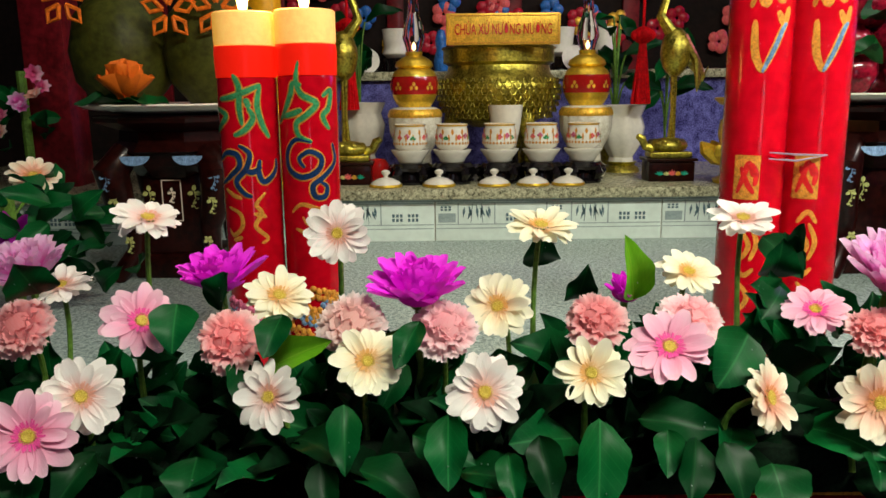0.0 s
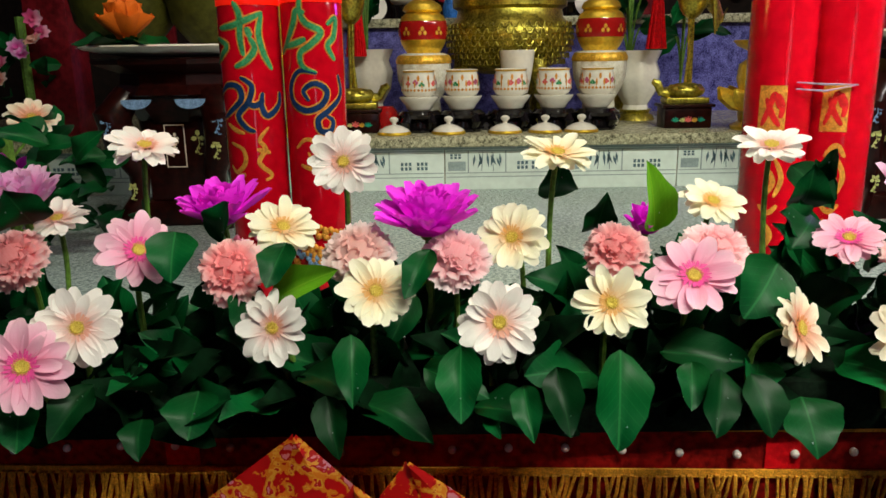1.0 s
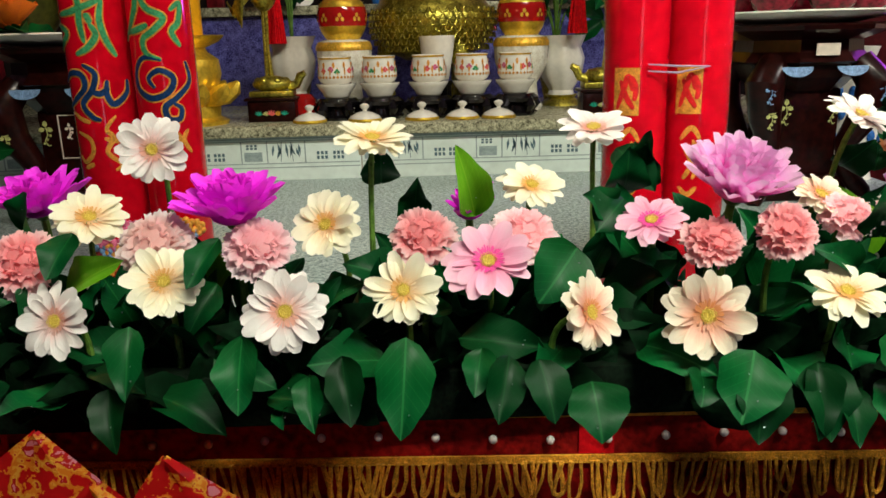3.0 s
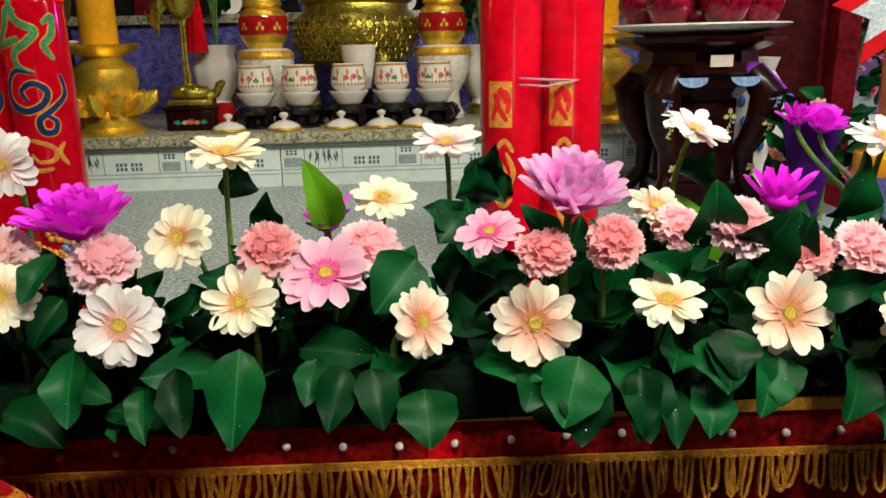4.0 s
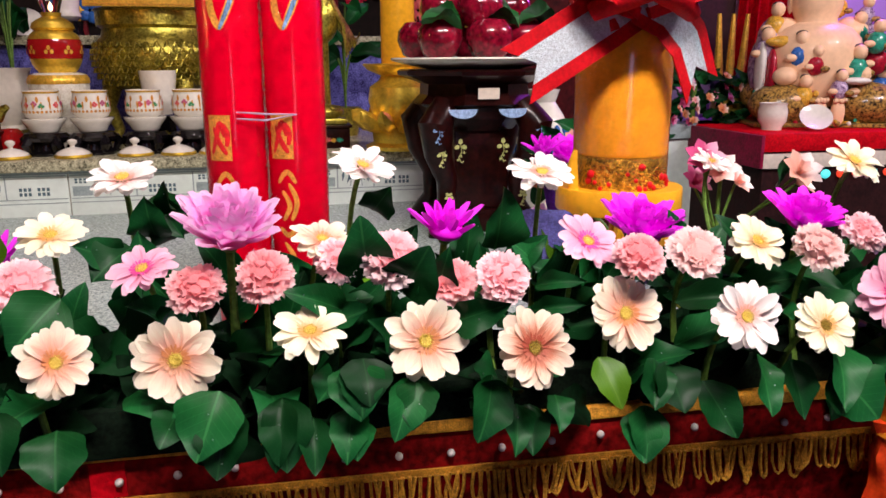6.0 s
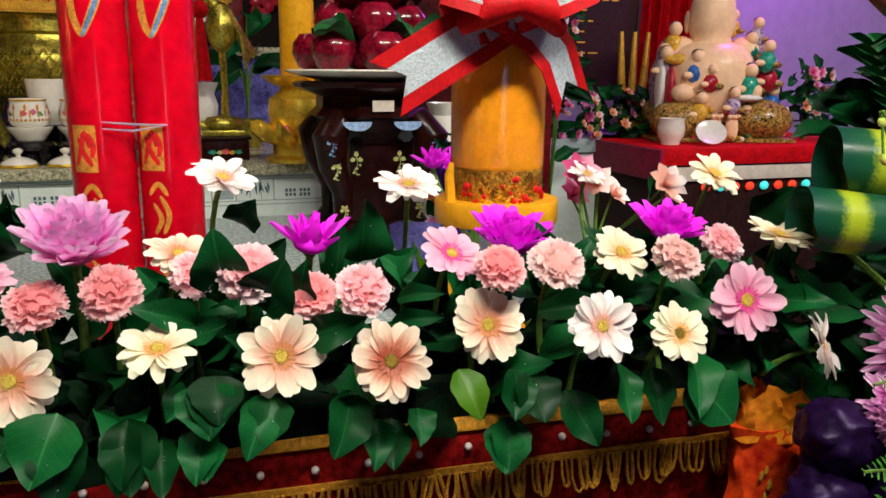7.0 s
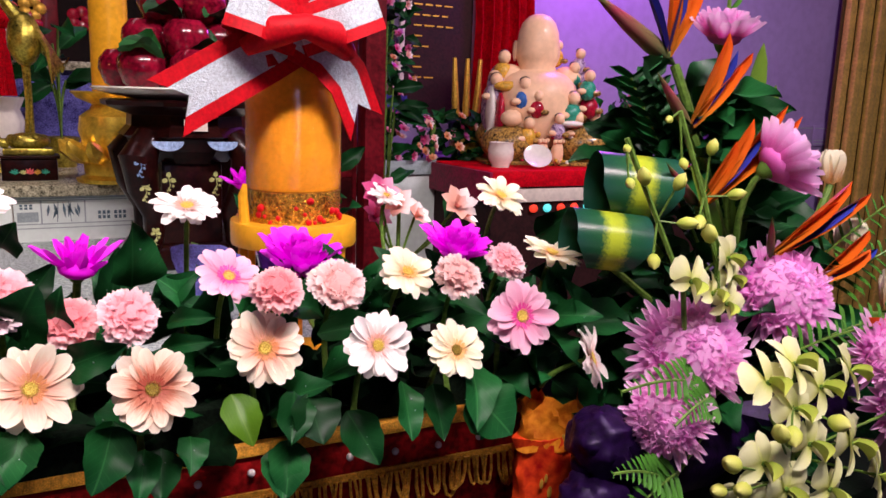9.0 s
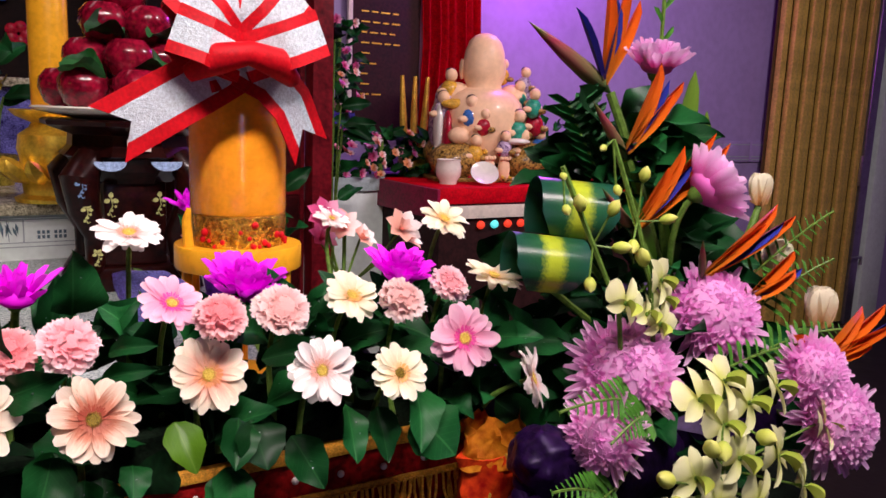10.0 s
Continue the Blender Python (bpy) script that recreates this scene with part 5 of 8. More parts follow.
for sx in (-0.46, 0.50):
    for sy in (-0.25, 0.25):
        part("leg", boxed(sx - 0.02, sy - 0.02, 0, sx + 0.02, sy + 0.02, 0.31, bevel=0.004), "rosewood", table)
for k in range(13):
    part("bulb", ball(bmesh.new(), (-0.32 + 0.060 * k, -0.288, TBZ - 0.136), 0.015, (1.2, 0.6, 1), 12), "light_cyan" if k % 3 == 1 else "light_red", table, "small coloured bulb")

material("robe_violet", (0.20, 0.03, 0.30), 0.28, vary=0.6, scale=60, second=(0.70, 0.55, 0.72), coat=0.5)
# laughing figure: one plain porcelain cast with small attendants moulded on
SX, SY = 2.412, 2.50
bm = bmesh.new()


def lump(x, y, z, r, sc=(1, 1, 1), mi=0, seg=18):
    n = len(bm.faces)
    ball(bm, (x, y, z), r, sc, seg)
    bm.faces.ensure_lookup_table()
    for f in bm.faces[n:]:
        f.material_index = mi


n = len(bm.faces)
lathe([(0.0, 0.05), (0.11, 0.07), (0.150, 0.13), (0.164, 0.19), (0.168, 0.245), (0.156, 0.295), (0.120, 0.332), (0.074, 0.350), (0.071, 0.364), (0.081, 0.388), (0.0855, 0.412), (0.0825, 0.452), (0.077, 0.490), (0.063, 0.525), (0.041, 0.547), (0.016, 0.556), (0.0, 0.557)], 36, bm, Matrix.Translation((-0.028, -0.02, 0)) @ Matrix.Diagonal((1, 0.88, 1, 1)))
lump(-0.113, 0.0, 0.42, 0.018, (0.6, 0.8, 2.2), 0)
lump(0.057, 0.0, 0.42, 0.018, (0.6, 0.8, 2.2), 0)
lump(-0.13, 0.0, 0.315, 0.062, (1.0, 1.0, 0.9), 0, 18)
lump(0.10, 0.0, 0.315, 0.062, (1.0, 1.0, 0.9), 0, 18)
lump(-0.175, 0.0, 0.285, 0.055, (0.8, 1.0, 1.5), 8, 18)
lump(0.165, 0.0, 0.275, 0.055, (0.8, 1.0, 1.5), 8, 18)
lump(-0.15, 0.02, 0.20, 0.10, (0.85, 0.9, 1.35), 8, 22)
lump(0.15, 0.02, 0.19, 0.10, (0.85, 0.9, 1.25), 1, 22)
lump(-0.14, -0.09, 0.075, 0.10, (1.15, 0.95, 0.75), 1, 22)
lump(0.15, -0.09, 0.075, 0.10, (1.2, 0.95, 0.75), 1, 22)
lump(0.0, 0.06, 0.10, 0.19, (1.3, 0.75, 0.55), 1, 24)
for sx in (-0.035, 0.025):
    lump(sx, -0.165, 0.05, 0.030, (0.8, 0.6, 1.65), 0)
    for q in range(4):
        lump(sx - 0.015 + 0.010 * q, -0.180, 0.090 + 0.003 * (q % 2), 0.0085, (1, 1, 1.1), 0, 8)
lump(-0.15, -0.13, 0.17, 0.035, (1.2, 1.0, 0.9), 0)
lump(-0.185, -0.085, 0.16, 0.040, (0.5, 1.0, 2.6), 3)
lump(-0.215, -0.06, 0.19, 0.040, (0.5, 1.0, 2.4), 7)
lump(-0.150, -0.09, 0.285, 0.034, (1.9, 0.7, 0.6), 5)
for x, y, z, body, s in ((-0.165, -0.02, 0.335, 5, 1.0), (-0.105, -0.12, 0.235, 2, 1.0), (-0.06, -0.15, 0.205, 3, 0.8), (0.085, -0.13, 0.19, 4, 1.0), (0.115, -0.03, 0.31, 4, 0.9), (0.17, -0.08, 0.215, 3, 1.0), (0.105, -0.14, 0.125, 1, 0.9), (0.06, 0.02, 0.40, 5, 0.8), (-0.09, -0.15, 0.10, 5, 0.9), (-0.20, -0.05, 0.25, 8, 1.0), (0.20, -0.06, 0.13, 2, 0.9), (0.14, -0.02, 0.37, 8, 0.8), (0.15, -0.11, 0.28, 4, 0.9), (0.02, -0.17, 0.125, 8, 0.8)):
    s *= 1.18
    lump(x, y, z, 0.032 * s, (1.0, 0.9, 1.15), body, 12)
    lump(x + 0.004, y - 0.006, z + 0.050 * s, 0.021 * s, (1, 1, 1.05), 0, 12)
    lump(x + 0.004, y + 0.002, z + 0.062 * s, 0.018 * s, (1, 1, 0.7), 6, 10)
    lump(x - 0.028 * s, y - 0.018, z - 0.004, 0.014 * s, (1.4, 1, 0.8), 0, 8)
    lump(x + 0.028 * s, y - 0.018, z - 0.010, 0.014 * s, (1.4, 1, 0.8), 1, 8)
lump(0.075, -0.17, 0.155, 0.038, (1.3, 0.8, 0.35), 7, 14)
rnd = random.Random(2)
for k in range(60):
    x = rnd.uniform(-0.24, 0.26)
    lump(x, rnd.uniform(-0.19, -0.15) + 0.10 * abs(x) / 0.26, rnd.uniform(0.01, 0.12), rnd.uniform(0.007, 0.013), (1, 1, 1), rnd.choice((1, 5, 3, 4, 5, 7)), 8)
n = len(bm.faces)
box(bm, -0.25, -0.17, 0.0, 0.26, 0.16, 0.014, 0.005)
bm.faces.ensure_lookup_table()
for f in bm.faces[n:]:
    f.material_index = 1
statue = tagged(new("buddha_statue", mesh_of(bm, "buddha_statue", ["skin_china", "robe_china", "china_blue", "china_red", "china_green", "china_yellow", "hair_black", "porcelain", "robe_violet"])), "large glazed porcelain seated figure with small figures in coloured robes", "statue")
statue.matrix_basis = pose(SX, SY, TBZ + 0.001, 0, 0, -18) @ Matrix.Diagonal((1.0, 1.0, 1.02, 1))
tc = thing("offering_cup", (2.130, 2.33, TBZ), "white porcelain cup on a red table cloth", "cup")
part("vessel", lathe([(0, 0), (0.032, 0), (0.034, 0.012), (0.046, 0.03), (0.048, 0.06), (0.043, 0.082), (0.047, 0.09), (0.043, 0.09), (0.0, 0.02)], 30), "porcelain", tc)
sd = thing("offering_dish", (2.245, 2.265, TBZ), "small white dish tilted towards the front", "dish")
part("vessel", lathe([(0, 0), (0.03, 0.0), (0.05, 0.012), (0.052, 0.018), (0.03, 0.008), (0, 0.006)], 30), "porcelain", sd, m=pose(0, 0, 0.035, 48, 0, -25))

# folding gate and wall tile band
gate = thing("folding_gate", (4.72, 2.86, 0.0), "tan ribbed metal folding gate with a steel lock", "gate")
rib = mesh_of(boxed(-0.029, -0.02, 0.02, 0.029, 0.02, 2.75, bevel=0.012), "rib", "gate_metal")
for k in range(12):
    part("rib", rib, None, gate, m=pose(0.04 + k * 0.078, 0.012 * (-1) ** k, 0))
part("backing", boxed(0, 0.035, 0.02, 0.94, 0.045, 2.75), "gate_groove", gate)
part("end_post", boxed(0.945, -0.04, 0.0, 1.03, 0.045, 2.8, bevel=0.006), "steel", gate, "steel end post")
part("lock", boxed(0.90, -0.06, 0.94, 0.935, -0.034, 1.14, bevel=0.008), "steel", gate)
part("latch", tube([(0.90, -0.06, 0.46), (1.02, -0.06, 0.46), (1.02, -0.06, 0.41)], 0.010), "steel", gate)
door = thing("door_frame", (5.95, 2.88, 0.0), "pale metal door frame beside the gate", "door")
part("jamb", boxed(-0.12, -0.05, 0, 0.12, 0.06, 2.8, bevel=0.01), "tile_white", door)
band = thing("wall_tile_band", (3.9, 2.945, 1.09), "grey-blue patterned border tile on the wall", "tile")
for k in range(8):
    t = part("tile", boxed(-1.0 + k * 0.25, -0.008, 0, -0.753 + k * 0.25, 0, 0.12, bevel=0.002), "wall_paint", band)
    bm = bmesh.new()
    for z in (0.012, 0.030, 0.10):
        box(bm, -0.99 + k * 0.25, -0.0095, z, -0.763 + k * 0.25, -0.0075, z + 0.004)
    part("line_pattern", bm, "tile_grey", t)

# ---- flowers along the counter's front ----
def facing(az, el):
    """Direction: az 0 looks towards the hall (-y), positive turns to +x; el above level."""
    a, e = radians(az), radians(el)
    return Vector((math.sin(a) * math.cos(e), -math.cos(a) * math.cos(e), math.sin(e)))


GER = {}
for kind in ("white", "cream", "blush", "rust", "pink"):
    GER[kind] = [petal_mesh("petal", "petal_" + kind, 1.0, w, lift=li, droop=dr, cup=cu, base=0.42, tip=0.30, nx=8, seed=k, wave=wv, notch=no, blunt=0.42) for k, (w, li, dr, cu, wv, no) in enumerate(((0.46, 0.10, 0.12, 0.10, 0.03, 0.12), (0.42, 0.14, 0.24, 0.14, 0.05, 0.08), (0.50, 0.06, 0.06, 0.06, 0.03, 0.18), (0.46, 0.20, 0.36, 0.12, 0.05, 0.06), (0.44, 0.12, 0.02, 0.20, 0.06, 0.14)))]
bm = bmesh.new()
rnd = random.Random(1)
for k in range(38):  # short inner florets
    a = 2 * math.pi * k / 38 + rnd.uniform(-0.06, 0.06)
    l = rnd.uniform(0.28, 0.38)
    c, s = math.cos(a), math.sin(a)
    q = [bm.verts.new((r * c - w * s, r * s + w * c, z)) for r, w, z in ((0.13, -0.022, 0.07), (0.13, 0.022, 0.07), (l, 0.016, 0.125), (l, -0.016, 0.125))]
    bm.faces.new(q)
FLORETS = bm
FLORET = {}
for kind in ("white", "cream", "blush", "rust", "pink"):
    FLORET[kind] = mesh_of(FLORETS.copy(), "floret_ring", "floret_pink" if kind == "pink" else "petal_" + kind)
DISC = {}
for mt in ("disc_yellow", "disc_brown"):
    bm = lathe([(0.0, 0.02), (0.15, 0.02), (0.16, 0.06), (0.12, 0.095), (0.06, 0.085), (0.0, 0.07)], 16)
    for k in range(70):  # tiny florets in a spiral, taller at the rim
        rr = 0.185 * math.sqrt((k + 0.5) / 70)
        bmesh.ops.create_icosphere(bm, subdivisions=1, radius=0.015, matrix=Matrix.LocRotScale((rr * math.cos(k * 2.4), rr * math.sin(k * 2.4), 0.085 + 0.03 * rr / 0.185), None, (1, 1, 1.7)))
    DISC[mt] = mesh_of(bm, "centre", mt)
CALYX = mesh_of(lathe([(0.04, -0.22), (0.13, -0.16), (0.2, -0.03), (0.22, 0.03), (0.0, 0.03)], 14), "calyx", "stem_green")
NAMES = {"white": "white gerbera daisy with a pink-tinged heart", "cream": "cream gerbera daisy with a yellow centre", "blush": "peach-blushed cream gerbera daisy", "rust": "faded gerbera daisy with a rusty brown heart", "pink": "pink gerbera daisy with a yellow centre"}
FOAM = 0.95
HEADS = []
DAISIES = []
frnd = random.Random(11)


def stem_to(parent, head, d, root, r=0.0028):
    a = Vector((0, 0, 0))
    b = Vector(head) - Vector(root)
    part("stem", tube(bend(a, b - d * min(0.07, b.length * 0.6), b, 8), [r * 1.2] * 4 + [r] * 5, 7), "stem_green", parent)


def gerbera(x, y, z, r=0.034, az=0, el=25, kind="white", dark=False, n=17, fold=0.0, root=None):
    d = facing(az, el)
    head = Vector((x, y, z))
    HEADS.append(head)
    DAISIES.append(head)
    root = Vector(root or (x - 0.3 * d.x * 0.1, max(0.64, min(0.78, y + 0.03)), FOAM))
    g = thing("gerbera", root, NAMES[kind], "flower", "gerberas of the flower bank")
    stem_to(g, head - d * 0.2 * r, d, root)
    spin = Matrix.Rotation(frnd.uniform(0, 6.28), 4, "Z")
    m = Matrix.Translation(head - root) @ d.to_track_quat("Z", "Y").to_matrix().to_4x4() @ spin @ Matrix.Scale(r, 4)
    part("centre", DISC["disc_brown" if dark else "disc_yellow"], None, g, m=m)
    part("calyx", CALYX, None, g, m=m)
    tagged(part("floret_ring", FLORET[kind], None, g, m=m), kind="stuff")
    n += 2
    for layer in range(2):
        for k in range(n):
            a = 360 * (k + 0.5 * layer) / n + frnd.uniform(-9, 9)
            if frnd.random() < 0.04:
                continue
            tilt = frnd.uniform(-10, 9) - fold + (0 if layer else -9)
            me = frnd.choice(GER[kind])
            l = frnd.uniform(0.78, 0.96) if layer == 0 else frnd.uniform(0.62, 0.80)
            part("petal", me, None, g, m=m @ pose(0, 0, -0.02 + 0.03 * layer, 0, 0, a) @ Matrix.Translation((0.11, 0, 0)) @ pose(0, 0, 0, frnd.uniform(-12, 12), tilt, 0) @ Matrix.Diagonal((l, l * frnd.uniform(0.85, 1.1), l, 1)))
    return g


MUM = {}
for mt in ("mum_magenta", "mum_lilac"):
    MUM[mt] = petal_mesh("blade", mt, 1.0, 0.22, lift=0.0, droop=-0.30, cup=0.6, base=0.6, tip=0.28, nx=5, ny=2, blunt=0.45)


def mum_mesh(mt, spread, count, seed, spiky=0.0, inner=0.25, flat=0.72):
    """A full head: blades from the heart outwards, outer ones longer and lower."""
    r = random.Random(seed)
    bm = bmesh.new()
    for k in range(count):
        t = math.sqrt((k + 0.5) / count)
        a = k * 2.399963 + r.uniform(-0.15, 0.15)
        el = radians(88 - (88 - spread) * t + r.uniform(-8, 8))
        l = (inner + (1 - inner) * t) * r.uniform(0.85, 1.08 + spiky)
        if spread < 0:  # incurved dome with a skirt of longer, splayed blades
            skirt = k > 0.88 * count
            el = radians(r.uniform(-24, 8)) if skirt else radians(88 - 84 * (t / 0.94) + r.uniform(-5, 5))
            l = r.uniform(0.82, 1.04) if skirt else r.uniform(0.74, 0.84)
        c = Matrix.Diagonal((1, 1, flat, 1)) @ Matrix.Rotation(a, 4, "Z") @ Matrix.Translation((0.10 * t, 0, 0.10 * (1 - t))) @ Matrix.Rotation(-el, 4, "Y") @ Matrix.Rotation(r.uniform(-0.3, 0.3), 4, "X") @ Matrix.Diagonal((l, 1.35 if 60 < count < 200 else 1.0 if count <= 60 else 0.62 if l > 0.85 else 0.85, 0.9, 1))
        for v in (bm.verts.new(c @ q.co) for q in MUM[mt].vertices):
            pass
        bm.verts.ensure_lookup_table()
        n0 = len(bm.verts) - len(MUM[mt].vertices)
        for p in MUM[mt].polygons:
            bm.faces.new([bm.verts[n0 + i] for i in p.vertices])
    ball(bm, (0, 0, 0.22 * flat + (0.05 if spread < 0 else 0)), 0.64 if spread < 0 else 0.42, (1, 1, 0.8 if spread < 0 else 0.55), 12)
    me = mesh_of(bm, "petal_head", mt, True, 80)
    return me


MUMS = {("magenta", "cup"): mum_mesh("mum_magenta", 26, 84, 1, 0.12, 0.70, 0.66), ("lilac", "cup"): mum_mesh("mum_lilac", 24, 96, 2, 0.10, 0.74, 0.82), ("lilac", "full"): mum_mesh("mum_lilac", -18, 280, 3, 0.10, 0.66, 0.85), ("magenta", "spike"): mum_mesh("mum_magenta", 35, 30, 4, 0.2, 0.6)}


def mum(x, y, z, r=0.05, az=0, el=75, colour="magenta", shape="cup", group="chrysanthemums of the flower bank", root=None):
    d = facing(az, el)
    head = Vector((x, y, z)) - d * r * (0.25 if shape != "full" else 0.1)
    root = Vector(root or (x, max(0.66, min(0.78, y + 0.01)), FOAM))
    what = {"magenta": "vivid magenta spiky chrysanthemum", "lilac": "lilac-pink chrysanthemum with many narrow petals"}[colour]
    g = thing("chrysanthemum", root, what, "flower", group)
    stem_to(g, head, d, root, 0.004)
    m = Matrix.Translation(head - root) @ d.to_track_quat("Z", "Y").to_matrix().to_4x4() @ Matrix.Rotation(frnd.uniform(0, 6.28), 4, "Z") @ Matrix.Scale(r, 4)
    part("petal_head", MUMS[colour, shape], None, g, m=m)
    part("calyx", CALYX, None, g, m=m)


def carnation_mesh(mt, seed):
    """Fan-shaped petals with deep frills and toothed edges, packed in a flattened dome."""
    r = random.Random(seed)
    bm = bmesh.new()
    for shell, (n, el, l) in enumerate(((9, 4, 1.0), (9, 22, 1.0), (8, 40, 0.97), (7, 58, 0.92), (5, 76, 0.86))):
        for k in range(n):
            a = 6.283 * (k + 0.5 * (shell % 2)) / n + r.uniform(-0.3, 0.3)
            ph, e, q = r.uniform(0, 6), radians(el + r.uniform(-12, 12)), r.uniform(0.86, 1.10)
            c = Matrix.Diagonal((1, 1, 0.72, 1)) @ Matrix.Rotation(a, 4, "Z") @ Matrix.Rotation(-e, 4, "Y") @ Matrix.Rotation(r.uniform(-0.6, 0.6), 4, "X")
            rows = []
            for i in range(7):
                u = i / 6
                row = []
                for j in range(15):
                    v = 2 * j / 14 - 1
                    w = 0.08 + 0.40 * u ** 1.1
                    edge = 0.030 * math.sin(8 * v + ph * 2) + 0.034 * (-1) ** j + r.uniform(-0.02, 0.02) if i == 6 else 0
                    x = l * q * (u * (1 - 0.14 * v * v) + edge)
                    frill = 0.090 * u * u * math.sin(6.5 * v + ph) + 0.050 * u ** 3 * math.sin(15 * v + 2 * ph)
                    row.append(bm.verts.new(c @ Vector((x, v * w, frill - 0.12 * u * u))))
                rows.append(row)
            for p, t in zip(rows, rows[1:]):
                for j in range(14):
                    bm.faces.new((p[j], t[j], t[j + 1], p[j + 1]))
    ball(bm, (0, 0, 0.08), 0.66, (1, 1, 0.72), 14)
    return mesh_of(bm, "ruffled_petals", mt, True, 80)


CARN = {k: [carnation_mesh("carnation_" + k, s) for s in (1, 2, 3)] for k in ("pink", "coral", "pale")}
CUPCAL = mesh_of(lathe([(0.06, -0.75), (0.20, -0.65), (0.24, -0.2), (0.30, 0.05), (0, 0.05)], 12), "calyx", "stem_green")


def carnation(x, y, z, r=0.032, az=0, el=50, kind="pink"):
    d = facing(az, el)
    head = Vector((x, y, z)) - d * r * 0.35
    HEADS.append(head)
    r *= 0.92
    root = Vector((x, max(0.65, min(0.78, y + 0.02)), FOAM))
    g = thing("carnation", root, {"pink": "pink carnation with ruffled frilly petals", "coral": "coral red carnation with ruffled petals", "pale": "pale salmon carnation with ruffled petals"}[kind], "flower", "carnations of the flower bank")
    stem_to(g, head, d, root)
    m = Matrix.Translation(head - root) @ d.to_track_quat("Z", "Y").to_matrix().to_4x4() @ Matrix.Rotation(frnd.uniform(0, 6.28), 4, "Z") @ Matrix.Scale(r, 4)
    part("ruffled_petals", frnd.choice(CARN[kind]), None, g, m=m)
    part("calyx", CUPCAL, None, g, m=m)


# pieces of foliage
def leaf_mesh(mt, seed, arch, twist, wave):
    bm = bmesh.new()
    nx, ny = 14, 6
    rows = []
    for i in range(nx + 1):
        u = i / nx
        w = math.sin(math.pi * u ** 0.82) ** 0.75 * (1 - 0.22 * u) * (1 + 0.05 * math.sin(19 * u + 2 * seed)) if 0 < u < 1 else 0.012
        row = []
        for j in range(ny + 1):
            v = 2 * j / ny - 1
            z = arch * (u * (1 - u)) + 0.16 * abs(v) * w - 0.05 + twist * (u - 0.5) * v * w + wave * math.sin(11 * u + seed) * abs(v)
            row.append(bm.verts.new((u, v * w * 0.5, z)))
        rows.append(row)
    for a, b in zip(rows, rows[1:]):
        for j in range(ny):
            bm.faces.new((a[j], b[j], b[j + 1], a[j + 1]))
    return mesh_of(bm, "leaf", mt, True, 80)


LEAF = {"dark": [leaf_mesh("leaf_dark", s, ar, tw, wv) for s, ar, tw, wv in ((1, 0.35, 0.2, 0.04), (2, 0.2, -0.3, 0.05), (3, 0.5, 0.1, 0.045), (4, 0.1, 0.35, 0.05), (5, 0.28, -0.15, 0.06))], "light": [leaf_mesh("leaf_light", s, 0.2, 0.2, 0.02) for s in (1, 2)]}
bank = thing("foliage_bank", (0.28, 0.71, TOP), "dense bank of glossy dark green leaves in foam on the counter", "foliage")
lrnd = random.Random(21)
DROPS = []


def blade_matrix(base, tip, width, toward, jitter=0.25, scale_z=None):
    b, t = Vector(base), Vector(tip)
    x = (t - b)
    l = x.length
    x.normalize()
    n = Vector(toward) + Vector([lrnd.uniform(-jitter, jitter) for _ in range(3)])
    n = (n - x * n.dot(x)).normalized()
    y = n.cross(x)
    rot = Matrix((x, y, n)).transposed().to_4x4()
    return Matrix.Translation(b) @ rot @ Matrix.Diagonal((l, width, scale_z or l, 1))


def leaf(base, tip, width, tone="dark", toward=(0, -1, 0.45)):
    """One broad leaf from its base to its tip, its face turned towards the hall."""
    o = Vector(bank.location)
    mid = Vector(base).lerp(Vector(tip), 0.5)
    for h in DAISIES:
        if abs(mid.x - h.x) < 0.034 and abs(mid.z - h.z) < 0.036 and h.y - 0.07 < mid.y < h.y + 0.02:
            back = Vector((0, h.y + 0.03 - mid.y, 0))
            base, tip = Vector(base) + back, Vector(tip) + back
            break
    m = blade_matrix(Vector(base) - o, Vector(tip) - o, width * 1.02, toward)
    for _ in range(2):
        DROPS.append((m @ Vector((lrnd.uniform(0.2, 0.8), lrnd.uniform(-0.25, 0.25), 0.03)), lrnd.uniform(0.0004, 0.0009)))
    return part("leaf", lrnd.choice(LEAF[tone]), None, bank, m=m)


# added filler that keeps the gaps between the leaves dark
part("foam_block", boxed(-0.98, -0.045, 0.001, 0.87, 0.085, 0.052, bevel=0.01), "foam_dark", bank, "flower foam coloured near black for the gaps' shade")
# gerberas: place, size, way they face
gerbera(-0.290, 0.773, 1.176, 0.036, 35, 68, "white", n=15)
gerbera(-0.101, 0.775, 1.159, 0.035, 4, 12, "white")
gerbera(-0.158, 0.750, 1.100, 0.036, 30, 55, "cream")
gerbera(-0.268, 0.678, 1.098, 0.036, 30, 35, "pink", n=13)
gerbera(-0.148, 0.639, 1.040, 0.032, -8, 18, "white", n=13)
gerbera(-0.063, 0.655, 1.065, 0.034, 12, 38, "cream")
gerbera(0.060, 0.752, 1.086, 0.036, -22, 35, "cream", n=19)
gerbera(0.105, 0.778, 1.162, 0.038, 20, 72, "cream", n=14)
gerbera(0.039, 0.631, 1.045, 0.037, 6, 16, "white", n=16)
gerbera(0.134, 0.648, 1.054, 0.033, -4, 30, "cream")
gerbera(0.205, 0.659, 1.073, 0.039, -8, 45, "pink", n=13)
gerbera(0.321, 0.804, 1.163, 0.038, -10, 66, "white", n=15)
gerbera(0.256, 0.772, 1.114, 0.034, 8, 60, "cream")
gerbera(0.350, 0.693, 1.095, 0.032, -25, 60, "pink", n=13)
